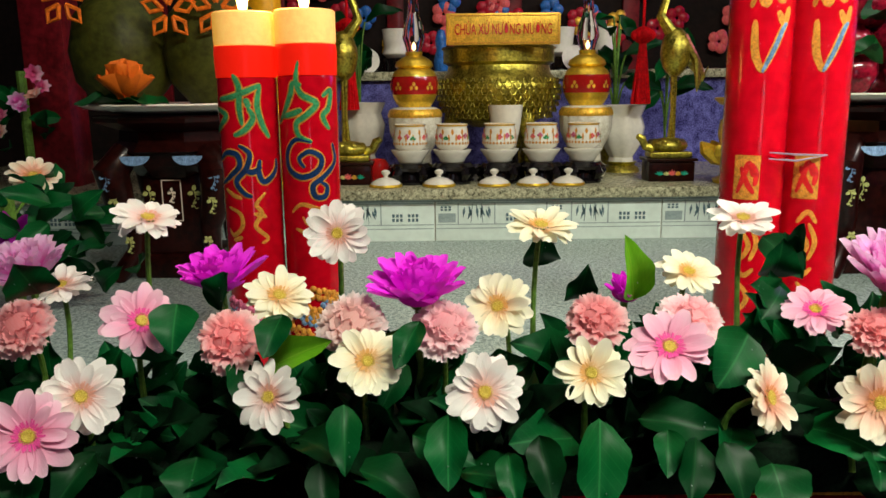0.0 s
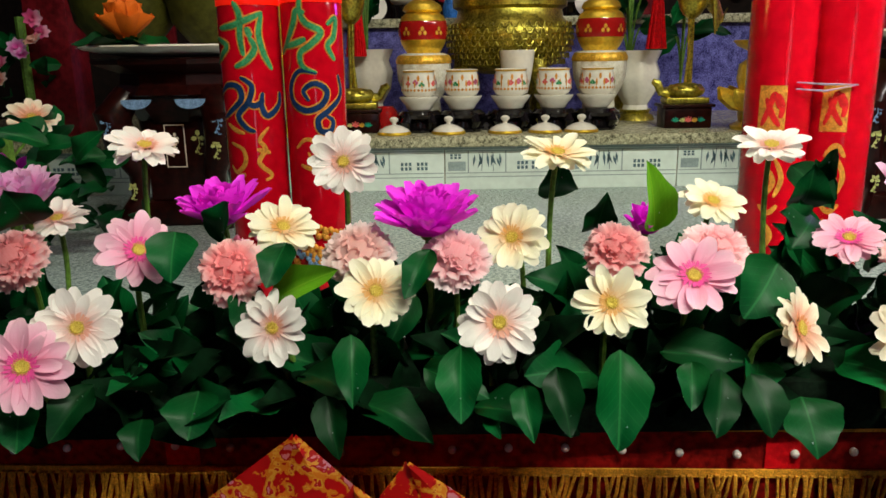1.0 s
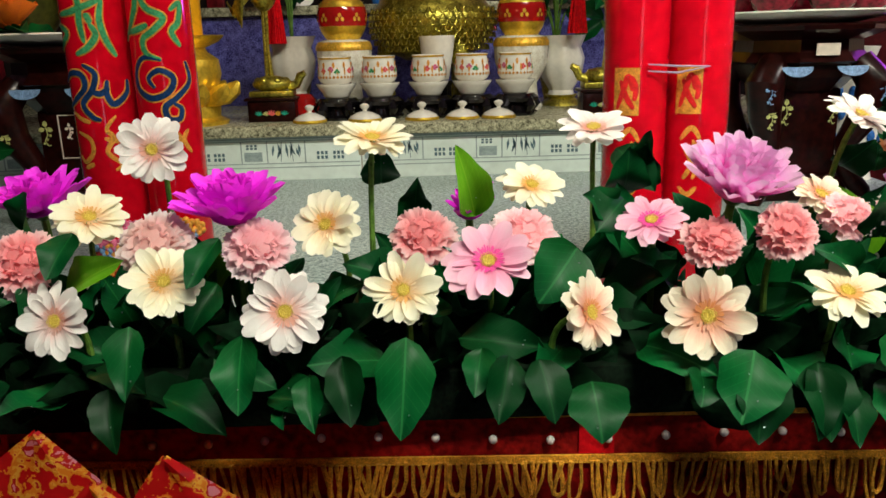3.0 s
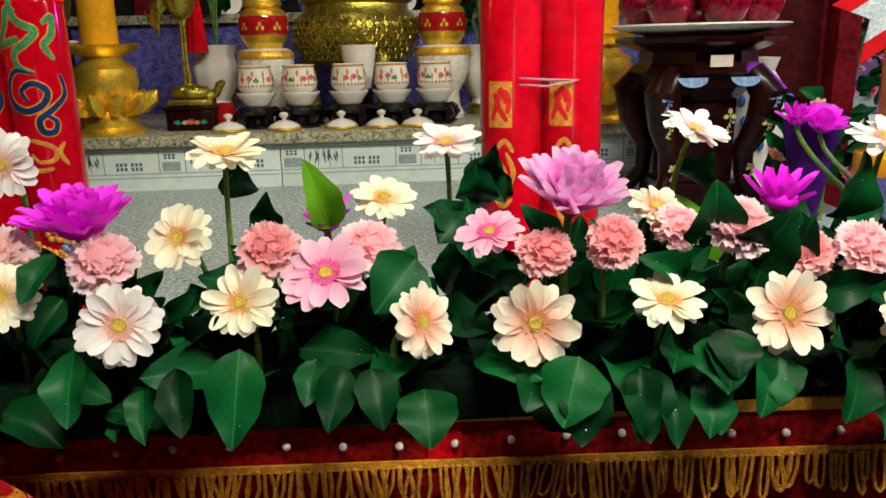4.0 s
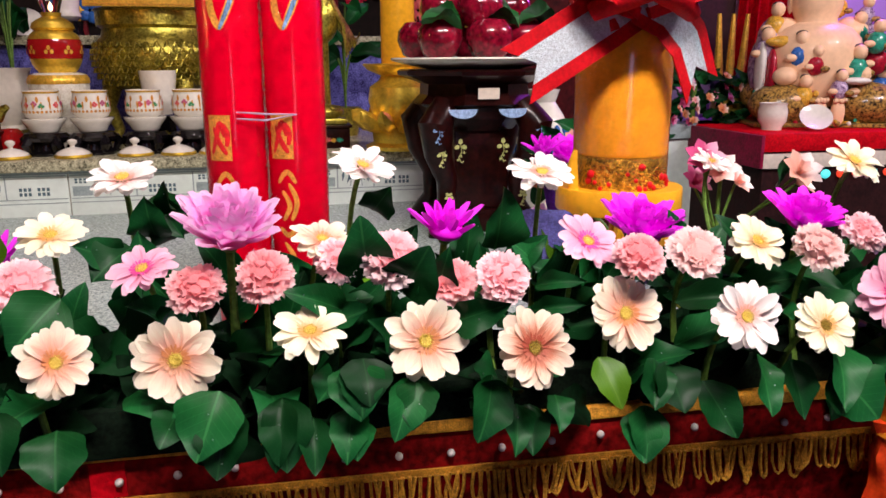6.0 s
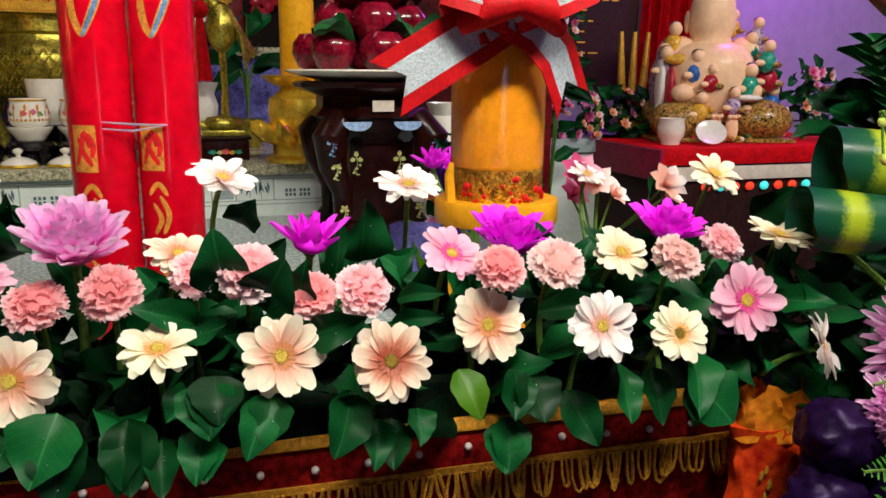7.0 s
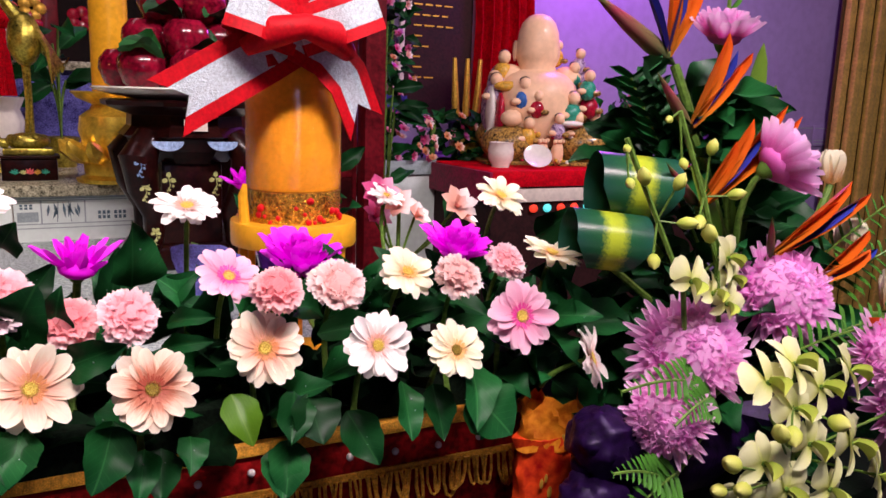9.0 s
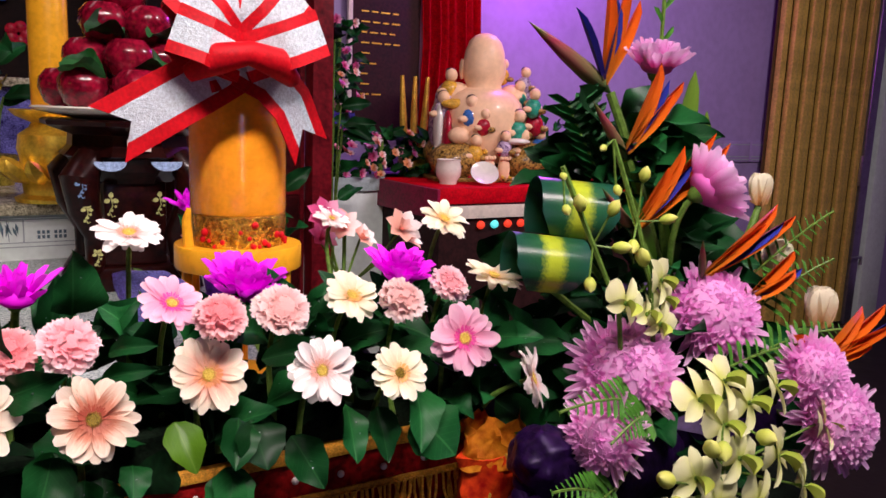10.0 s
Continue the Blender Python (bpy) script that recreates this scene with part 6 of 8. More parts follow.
gerbera(0.284, 0.630, 1.036, 0.034, 42, 22, "blush")
gerbera(0.380, 0.629, 1.031, 0.038, 0, 14, "blush", n=18)
gerbera(0.494, 0.631, 1.046, 0.034, 0, 62, "cream", n=13)
gerbera(0.595, 0.620, 1.033, 0.039, 5, 24, "blush", n=17)
gerbera(0.558, 0.756, 1.174, 0.035, 40, 62, "white", n=15)
gerbera(0.513, 0.726, 1.106, 0.034, 35, 62, "blush", n=14)
gerbera(0.746, 0.745, 1.162, 0.036, -4, 68, "white", n=18)
gerbera(0.685, 0.583, 1.032, 0.038, 8, 30, "rust", True, 14)
gerbera(0.794, 0.633, 1.040, 0.039, 2, 22, "blush", n=18)
gerbera(0.887, 0.576, 1.048, 0.035, -4, 26, "white", n=16)
gerbera(0.975, 0.581, 1.031, 0.033, 0, 30, "cream", True, 14)
gerbera(1.063, 0.596, 1.054, 0.041, -6, 16, "pink", n=20)
gerbera(0.771, 0.676, 1.102, 0.035, 10, 48, "pink", n=14)
gerbera(0.972, 0.693, 1.088, 0.036, 14, 50, "cream", n=18)
gerbera(1.124, 0.743, 1.163, 0.035, 18, 58, "cream", n=18)
gerbera(1.113, 0.615, 1.115, 0.035, 30, 72, "cream", n=18)
gerbera(1.128, 0.555, 1.010, 0.036, 48, 22, "white", n=17, root=(1.097, 0.600, 0.968))
gerbera(-0.334, 0.592, 1.028, 0.038, 15, 20, "pink", n=15)
gerbera(-0.312, 0.641, 1.042, 0.036, 20, 18, "white", n=18)
gerbera(-0.401, 0.808, 1.099, 0.034, 5, 70, "white", n=16)
gerbera(1.038, 0.900, 1.147, 0.026, 10, 60, "white", n=14)
# carnations
carnation(-0.193, 0.680, 1.080, 0.032, 0, 30, "coral")
carnation(-0.081, 0.688, 1.095, 0.036, -5, 55, "pale")
carnation(0.006, 0.697, 1.087, 0.034, 0, 55, "pink")
carnation(0.150, 0.704, 1.089, 0.033, 0, 50, "coral")
carnation(0.241, 0.709, 1.088, 0.033, 0, 55, "pink")
carnation(0.396, 0.669, 1.087, 0.030, -10, 60, "coral")
carnation(0.457, 0.660, 1.094, 0.029, 0, 35, "coral")
carnation(0.575, 0.675, 1.103, 0.034, 0, 50, "pink")
carnation(0.527, 0.700, 1.098, 0.028, 0, 55, "pink")
carnation(0.628, 0.655, 1.082, 0.028, 0, 50, "coral")
carnation(0.677, 0.645, 1.083, 0.030, 5, 32, "pink")
carnation(0.808, 0.630, 1.101, 0.028, 0, 45, "coral")
carnation(0.874, 0.638, 1.099, 0.032, 10, 45, "pale")
carnation(1.013, 0.641, 1.097, 0.031, 5, 50, "pale")
carnation(1.102, 0.685, 1.099, 0.028, 15, 50, "pink")
carnation(-0.395, 0.704, 1.089, 0.033, 0, 40, "coral")
# chrysanthemums
mum(-0.019, 0.727, 1.115, 0.055, 0, 78, "magenta")
mum(-0.234, 0.812, 1.108, 0.052, -10, 75, "magenta")
mum(0.427, 0.702, 1.127, 0.054, 5, 66, "lilac")
mum(0.642, 0.740, 1.112, 0.045, 20, 75, "magenta", "spike")
mum(0.867, 0.747, 1.100, 0.056, 10, 72, "magenta")
mum(1.054, 0.725, 1.107, 0.050, 5, 72, "magenta")
mum(-0.417, 0.774, 1.125, 0.045, 0, 70, "lilac")
mum(0.197, 0.790, 1.092, 0.035, 0, 70, "magenta", "spike")


leaf((0.007, 0.612, 1.033), (0.006, 0.580, 0.980), 0.040)
leaf((0.136, 0.612, 1.027), (0.130, 0.580, 0.954), 0.050)
leaf((-0.033, 0.612, 1.049), (-0.055, 0.580, 1.010), 0.031)
leaf((-0.103, 0.612, 0.991), (-0.090, 0.580, 0.951), 0.030)
leaf((-0.080, 0.612, 1.044), (-0.077, 0.580, 0.994), 0.031)
leaf((-0.174, 0.612, 1.060), (-0.179, 0.580, 1.024), 0.036)
leaf((-0.213, 0.632, 0.988), (-0.215, 0.600, 0.959), 0.054)
leaf((-0.255, 0.612, 0.973), (-0.248, 0.580, 0.951), 0.030)
leaf((-0.291, 0.612, 1.004), (-0.317, 0.580, 0.969), 0.035)
leaf((-0.349, 0.612, 1.000), (-0.344, 0.580, 0.960), 0.047)
leaf((0.084, 0.612, 1.013), (0.092, 0.580, 0.967), 0.034)
leaf((0.057, 0.612, 0.999), (0.063, 0.580, 0.963), 0.027)
leaf((0.218, 0.612, 1.010), (0.206, 0.580, 0.965), 0.036)
leaf((0.196, 0.622, 1.012), (0.188, 0.590, 0.984), 0.029)
leaf((0.241, 0.612, 1.005), (0.250, 0.580, 0.965), 0.039)
leaf((0.284, 0.612, 0.985), (0.287, 0.580, 0.946), 0.055)
leaf((0.033, 0.622, 0.964), (0.037, 0.590, 0.963), 0.017)
leaf((0.421, 0.612, 0.992), (0.410, 0.580, 0.940), 0.048)
leaf((0.467, 0.612, 0.994), (0.458, 0.580, 0.941), 0.034)
leaf((0.493, 0.612, 0.973), (0.491, 0.580, 0.934), 0.030)
leaf((0.530, 0.612, 1.021), (0.531, 0.580, 0.981), 0.055)
leaf((0.377, 0.622, 0.984), (0.367, 0.590, 0.970), 0.038)
leaf((0.531, 0.612, 0.966), (0.527, 0.580, 0.945), 0.036)
leaf((0.527, 0.612, 0.980), (0.518, 0.580, 0.942), 0.038)
leaf((0.538, 0.612, 1.025), (0.540, 0.580, 0.994), 0.050)
leaf((0.588, 0.612, 1.002), (0.576, 0.580, 0.967), 0.041)
leaf((0.657, 0.612, 0.998), (0.636, 0.580, 0.948), 0.050)
leaf((0.696, 0.622, 0.962), (0.690, 0.590, 0.924), 0.039)
leaf((0.755, 0.602, 1.011), (0.767, 0.570, 0.972), 0.038, "light")
leaf((0.812, 0.612, 0.952), (0.799, 0.580, 0.908), 0.044)
leaf((0.830, 0.612, 0.997), (0.836, 0.580, 0.956), 0.059)
leaf((0.581, 0.612, 1.002), (0.561, 0.580, 0.958), 0.040)
leaf((0.681, 0.612, 0.968), (0.670, 0.580, 0.931), 0.031)
leaf((0.534, 0.612, 1.022), (0.533, 0.580, 0.985), 0.042)
leaf((0.818, 0.612, 1.001), (0.805, 0.580, 0.962), 0.043)
leaf((0.802, 0.612, 0.948), (0.796, 0.580, 0.909), 0.042)
leaf((0.871, 0.612, 0.972), (0.894, 0.580, 0.923), 0.045)
leaf((0.932, 0.612, 0.995), (0.930, 0.580, 0.942), 0.035)
leaf((0.967, 0.612, 0.986), (0.966, 0.580, 0.935), 0.036)
leaf((1.008, 0.602, 0.972), (1.042, 0.570, 0.932), 0.073)
leaf((0.722, 0.622, 0.969), (0.716, 0.590, 0.945), 0.032)
leaf((0.467, 0.612, 0.995), (0.468, 0.580, 0.940), 0.051)
leaf((0.415, 0.612, 1.007), (0.395, 0.580, 0.958), 0.061)
leaf((1.143, 0.612, 1.041), (1.216, 0.580, 1.035), 0.048)
leaf((1.134, 0.632, 1.083), (1.093, 0.600, 1.069), 0.052)
leaf((0.203, 0.772, 1.085), (0.184, 0.740, 1.159), 0.041, "light")
leaf((0.109, 0.772, 1.111), (0.112, 0.740, 1.151), 0.043)
leaf((0.142, 0.772, 1.085), (0.147, 0.740, 1.129), 0.035)
leaf((0.350, 0.792, 1.102), (0.346, 0.760, 1.151), 0.045)
leaf((0.366, 0.792, 1.127), (0.365, 0.760, 1.165), 0.022)
leaf((0.328, 0.732, 1.095), (0.292, 0.700, 1.119), 0.036)
leaf((0.366, 0.812, 1.094), (0.358, 0.780, 1.151), 0.051)
leaf((0.688, 0.712, 1.088), (0.687, 0.680, 1.159), 0.054)
leaf((0.554, 0.692, 1.074), (0.544, 0.660, 1.140), 0.060)
leaf((0.614, 0.672, 1.052), (0.622, 0.640, 1.112), 0.040)
leaf((0.527, 0.652, 1.050), (0.475, 0.620, 1.080), 0.036)
leaf((0.574, 0.812, 1.116), (0.590, 0.780, 1.147), 0.043)
leaf((0.618, 0.632, 1.043), (0.669, 0.600, 1.069), 0.036)
leaf((0.708, 0.652, 1.068), (0.748, 0.620, 1.079), 0.021)
leaf((0.699, 0.642, 1.046), (0.745, 0.610, 1.060), 0.021)
leaf((0.583, 0.672, 1.063), (0.603, 0.640, 1.114), 0.061)
leaf((1.113, 0.862, 1.116), (1.099, 0.830, 1.159), 0.046)
leaf((1.174, 0.732, 1.111), (1.205, 0.700, 1.151), 0.050)
leaf((0.846, 0.632, 1.049), (0.917, 0.600, 1.059), 0.033)
leaf((1.031, 0.652, 1.055), (0.970, 0.620, 1.090), 0.037)
leaf((1.172, 0.652, 1.056), (1.090, 0.620, 1.096), 0.054)
leaf((-0.161, 0.672, 1.049), (-0.096, 0.640, 1.086), 0.035, "light")
leaf((-0.293, 0.652, 1.068), (-0.244, 0.620, 1.058), 0.036)
leaf((-0.223, 0.762, 1.083), (-0.204, 0.730, 1.129), 0.045)
leaf((-0.233, 0.672, 1.116), (-0.230, 0.640, 1.081), 0.045)
leaf((-0.251, 0.672, 1.101), (-0.251, 0.640, 1.066), 0.030)
leaf((-0.140, 0.672, 1.105), (-0.152, 0.640, 1.075), 0.034)
leaf((-0.017, 0.662, 1.100), (-0.038, 0.630, 1.067), 0.028)
leaf((0.184, 0.642, 1.044), (0.208, 0.610, 1.036), 0.029)
leaf((0.283, 0.652, 1.079), (0.246, 0.620, 1.041), 0.061)
leaf((0.336, 0.732, 1.109), (0.304, 0.700, 1.085), 0.051)
leaf((0.346, 0.812, 1.144), (0.378, 0.780, 1.104), 0.043)
leaf((-0.374, 0.712, 1.114), (-0.378, 0.680, 1.151), 0.051)
for i in range(210):  # filling leaves between the flowers
    x = -0.66 + 1.82 * (i + lrnd.random()) / 210
    row = (0, 2, 3, 1, 2, 3)[i % 6]
    y = (0.60, 0.64, 0.70, 0.76)[row] + lrnd.uniform(-0.015, 0.015)
    z = (0.960, 0.978, 1.000, 1.002)[row] + 0.035 * x + lrnd.uniform(-0.025, 0.025)
    a = lrnd.uniform(-75, 75)
    up = (-25, 5, 25, 40)[row] + lrnd.uniform(-30, 30)
    l = lrnd.uniform(0.06, 0.088)
    d = Vector((math.sin(radians(a)) * math.cos(radians(up)), -math.cos(radians(a)) * math.cos(radians(up)) * (1 if row < 3 else 0.3), math.sin(radians(up))))
    b = Vector((x, y, z)) - d * l * 0.4
    mid = b + d * l * 0.55
    if (row == 0 and -0.38 < x < 1.0) or any(abs(mid.x - h.x) < 0.042 and abs(mid.z - h.z) < 0.042 and mid.y < h.y + 0.03 for h in HEADS):
        continue
    leaf(b, b + d * l, l * lrnd.uniform(0.5, 0.68), "dark", (0, -0.7, 0.8))
for i in range(110):  # upright leaves along the back of the bank
    x = -0.62 + 1.74 * (i + lrnd.random()) / 110
    y = lrnd.uniform(0.75, 0.80)
    l = lrnd.uniform(0.055, 0.085)
    d = Vector((lrnd.uniform(-0.8, 0.8), lrnd.uniform(-0.5, 0.1), lrnd.uniform(0.35, 1.0))).normalized()
    b = Vector((x, y, 0.035 * x + lrnd.uniform(0.985, 1.030)))
    top = b + d * l
    if any(abs(top.x - h.x) < 0.035 and abs(top.z - h.z) < 0.035 and h.y > 0.735 for h in HEADS):
        continue
    leaf(b, top, l * lrnd.uniform(0.5, 0.66), "light" if lrnd.random() < 0.06 else "dark", (0, -0.9, 0.5))
for i in range(34):  # dark leaves that close the gap at the counter's end
    b = Vector((lrnd.uniform(1.07, 1.24), lrnd.uniform(0.60, 0.70), lrnd.uniform(0.955, 1.05)))
    d = Vector((lrnd.uniform(-0.6, 0.6), lrnd.uniform(-0.7, 0.0), lrnd.uniform(-0.9, 0.5))).normalized()
    l = lrnd.uniform(0.06, 0.085)
    leaf(b, b + d * l, l * lrnd.uniform(0.48, 0.62))
bm = bmesh.new()
lo = LEAF["dark"][0]
co = np.array([v.co for v in lo.vertices])
for i in range(420):  # deeper, hidden undergrowth, coloured near black for the shade in the gaps
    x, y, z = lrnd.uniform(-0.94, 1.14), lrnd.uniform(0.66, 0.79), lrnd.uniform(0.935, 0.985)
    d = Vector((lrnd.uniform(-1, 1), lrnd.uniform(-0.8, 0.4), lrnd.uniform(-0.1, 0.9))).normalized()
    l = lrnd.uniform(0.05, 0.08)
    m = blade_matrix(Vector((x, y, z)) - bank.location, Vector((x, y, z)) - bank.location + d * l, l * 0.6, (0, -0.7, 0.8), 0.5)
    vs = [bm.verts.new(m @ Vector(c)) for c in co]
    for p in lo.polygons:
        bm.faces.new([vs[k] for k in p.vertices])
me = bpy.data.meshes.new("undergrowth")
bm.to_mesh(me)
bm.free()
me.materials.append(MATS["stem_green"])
# shade between the leaves is put into this near-black green
me.materials[0] = material("undergrowth_shade", (0.002, 0.012, 0.004), 0.7, vary=0.5, scale=30, spec=0.05)
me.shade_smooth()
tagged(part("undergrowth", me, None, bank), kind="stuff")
bm = bmesh.new()
for p, r in DROPS:  # specks of glitter and water on the leaves
    bmesh.ops.create_icosphere(bm, subdivisions=1, radius=r, matrix=Matrix.Translation(p))
tagged(part("glitter_speck", bm, "steel", bank, "glittering specks on the leaves"), kind="stuff")



# ---- tall arrangement beside the counter ----
AX, AY, AZ = 1.435, 0.60, 0.845
ped = thing("pedestal_table", (AX, AY, 0.0), "small dark round pedestal table", "table")
# same near-black here, so the violet lamp leaves no glare on top
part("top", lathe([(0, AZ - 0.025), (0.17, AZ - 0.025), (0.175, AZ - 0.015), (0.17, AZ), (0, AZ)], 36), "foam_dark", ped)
part("column", lathe([(0, 0.0), (0.16, 0.0), (0.15, 0.03), (0.05, 0.06), (0.035, 0.2), (0.05, 0.45), (0.04, 0.7), (0.10, AZ - 0.026), (0, AZ - 0.026)], 28), "rosewood", ped)
pot = thing("flower_basket", (AX, AY, AZ), "dark purple foil-wrapped flower container", "vase")
part("vessel", lathe([(0, 0), (0.10, 0), (0.12, 0.03), (0.135, 0.08), (0.12, 0.10), (0, 0.09)], 28, flute=9, depth=0.05), "purple_foil", pot)
for px, py, pz in ((-0.318, -0.09, 0.090), (-0.335, -0.10, 0.025), (-0.295, -0.12, -0.025)):
    bm = bmesh.new()
    bmesh.ops.create_icosphere(bm, subdivisions=4, radius=0.040, matrix=Matrix.Translation((px, py, pz)))
    for v in bm.verts:  # creased by hand
        d = (v.co - Vector((px, py, pz))).normalized()
        v.co += d * 0.010 * (abs(noise.noise(v.co * 45)) * 1.6 - 0.5)
    part("foil_puff", bm, "purple_foil", pot)
part("foil_sleeve", tube([(-0.08, -0.03, 0.05), (-0.18, -0.07, 0.045), (-0.30, -0.095, 0.05)], [0.05, 0.045, 0.035], 12), "purple_foil", pot)
CORE = (AX, AY, AZ + 0.09)
ARR = "flowers of the tall arrangement"
mum(1.358, 0.625, 1.369, 0.050, 10, 82, "lilac", "cup", ARR, CORE)
mum(1.347, 0.520, 1.222, 0.056, 66, 32, "lilac", "cup", ARR, CORE)
mum(1.215, 0.500, 1.022, 0.068, -34, 34, "lilac", "full", ARR, CORE)
mum(1.361, 0.510, 1.069, 0.068, -26, 36, "lilac", "full", ARR, CORE)
mum(1.156, 0.465, 0.973, 0.048, -58, 12, "lilac", "full", ARR, CORE)
mum(1.436, 0.420, 1.015, 0.050, -20, 22, "lilac", "full", ARR, CORE)
mum(1.458, 0.400, 0.956, 0.062, -18, 18, "lilac", "full", ARR, CORE)

SEPAL = petal_mesh("sepal", "strelitzia_orange", 1.0, 0.17, lift=0.0, droop=-0.05, cup=0.9, base=0.5, tip=0.6, nx=7, ny=4)
TONGUE = petal_mesh("tongue", "strelitzia_blue", 1.0, 0.11, cup=1.0, base=0.5, tip=0.5, nx=6, ny=2)
bm = lathe([(0.010, 0.0), (0.055, 0.12), (0.075, 0.30), (0.062, 0.55), (0.032, 0.80), (0.0, 1.0)], 10, m=pose(0, 0, 0, 0, 90, 0))
BEAK = mesh_of(bm, "beak", "strelitzia_beak")


def strelitzia(base, tip, fans, root=CORE, size=0.12):
    """Bird of paradise: a beak from base to tip, with orange sepals and a blue tongue that rise from the beak's throat."""
    b, t = Vector(base), Vector(tip)
    root = Vector(root)
    g = thing("bird_of_paradise", root, "orange bird-of-paradise flower with a green-red beak and blue tongue", "flower", ARR)
    part("stem", tube(bend((0, 0, 0), (b - root) * 0.5 + Vector((0, 0, 0.05)), b - root, 8), 0.006, 8), "stem_green", g)
    part("beak", BEAK, None, g, m=blade_matrix(b - root, t - root, (t - b).length * 1.0, (0, -1, 0.2), 0.05))
    throat = b.lerp(t, 0.12) - root
    for k, (tx, ty, tz) in enumerate(fans):
        part("sepal", SEPAL, None, g, "orange sepal", m=blade_matrix(throat, Vector((tx, ty, tz)) - root, size * 0.72, (0, -1, 0.3), 0.3, size))
    if fans:
        tx, ty, tz = fans[0]
        part("tongue", TONGUE, None, g, "blue tongue", m=blade_matrix(throat, Vector((tx + 0.012, ty - 0.01, tz - 0.02)) - root, size * 0.9, (0, -1, 0.3), 0.2, size))
strelitzia((1.315, 0.660, 1.331), (1.177, 0.660, 1.407), [(1.295, 0.660, 1.465), (1.327, 0.655, 1.476), (1.351, 0.660, 1.447)])
strelitzia((1.293, 0.600, 1.250), (1.222, 0.590, 1.318), [(1.333, 0.600, 1.367), (1.377, 0.600, 1.345), (1.350, 0.590, 1.332)])
strelitzia((1.276, 0.560, 1.164), (1.208, 0.550, 1.222), [(1.330, 0.550, 1.270), (1.387, 0.550, 1.284), (1.412, 0.550, 1.273), (1.303, 0.545, 1.245)])
strelitzia((1.352, 0.520, 1.112), (1.323, 0.500, 1.166), [(1.475, 0.520, 1.199), (1.515, 0.520, 1.183), (1.445, 0.510, 1.175)])
strelitzia((1.408, 0.500, 1.084), (1.382, 0.480, 1.110), [(1.492, 0.500, 1.140), (1.482, 0.490, 1.122)])
strelitzia((1.491, 0.450, 1.007), (1.450, 0.430, 1.025), [(1.625, 0.450, 1.070), (1.585, 0.440, 1.031), (1.414, 0.440, 1.056), (1.610, 0.430, 1.046), (1.569, 0.450, 1.075)])
part("tongue", TONGUE, None, bpy.data.objects["bird_of_paradise"], "blue tongue", m=blade_matrix(Vector((1.294, 0.655, 1.345)) - Vector(CORE), Vector((1.241, 0.650, 1.428)) - Vector(CORE), 0.10, (0, -1, 0.3), 0.1, 0.1))

BLADE = petal_mesh("long_leaf", "blade_green", 1.0, 0.26, lift=0.0, droop=0.08, cup=0.25, base=0.35, tip=0.75, nx=10, ny=4)
for b, t, w in (((1.446, 0.680, 1.150), (1.527, 0.700, 1.373), 0.055), ((1.467, 0.660, 1.131), (1.535, 0.680, 1.316), 0.042), ((1.406, 0.680, 1.149), (1.470, 0.720, 1.321), 0.05), ((1.338, 0.580, 1.097), (1.234, 0.530, 1.218), 0.03), ((1.388, 0.600, 1.098), (1.397, 0.620, 1.279), 0.035)):
    g = thing("long_leaf", CORE, "long pointed yellow-green leaf in the tall arrangement", "leaf", "long leaves of the tall arrangement")
    part("stalk", tube([(0, 0, 0), Vector(b) - Vector(CORE)], 0.004, 6), "stem_green", g)
    part("blade", BLADE, None, g, m=blade_matrix(Vector(b) - Vector(CORE), Vector(t) - Vector(CORE), w * 4, (0, -1, 0.2), 0.15, 0.1))


def rolled_leaf(c, r, w, axis, sweep=300):
    """A broad striped leaf rolled back into a loop."""
    g = thing("rolled_leaf", c, "broad dark green leaf with a yellow stripe rolled into a loop", "leaf", "rolled leaves")
    bm = bmesh.new()
    rows = []
    for i in range(29):
        a = radians(-60 + sweep * i / 28)
        rr = r * (1 + 0.10 * i / 28)
        row = [bm.verts.new((rr * math.cos(a), rr * math.sin(a) * 0.85, w * (0.5 + (j / 8 - 0.5) * (1 - 0.5 * max(0, (i - 22) / 6))))) for j in range(9)]
        rows.append(row)
    for p, q in zip(rows, rows[1:]):
        for j in range(8):
            bm.faces.new((p[j], q[j], q[j + 1], p[j + 1]))
    for v in bm.verts:
        v.co = v.co / w
    me = mesh_of(bm, "roll", "ti_leaf", True, 80)
    part("roll", me, None, g, m=Vector(axis).to_track_quat("Z", "Y").to_matrix().to_4x4() @ Matrix.Scale(w, 4) @ Matrix.Translation((0, 0, -0.5)))
    off = Vector(CORE) - Vector(c)
    part("stalk", tube(bend((0.0, 0.0, -r * 0.6), off * 0.5 + Vector((0, 0, -0.02)), off, 6), 0.004, 6), "stem_green", g)


rolled_leaf((1.208, 0.600, 1.188), 0.042, 0.090, (0.90, -0.42, -0.08))
rolled_leaf((1.157, 0.580, 1.134), 0.036, 0.084, (0.92, -0.38, -0.10))

fan = thing("fan_leaf", CORE, "stiff dark green fan of narrow leaflets", "leaf")
FD = petal_mesh("leaflet", "leaf_dark", 1.0, 0.42, droop=0.1, cup=0.3, base=0.7, tip=0.25, nx=5, ny=2)
FL = petal_mesh("leaflet", "fern_green", 1.0, 0.26, droop=0.1, cup=0.3, base=0.7, tip=0.2, nx=5, ny=2)
spine = [Vector(p) - Vector(CORE) for p in ((1.325, 0.640, 1.166), (1.299, 0.640, 1.205), (1.264, 0.640, 1.259), (1.228, 0.640, 1.311))]
part("rib", tube([(0, 0, 0)] + spine, 0.003, 6), "stem_green", fan)
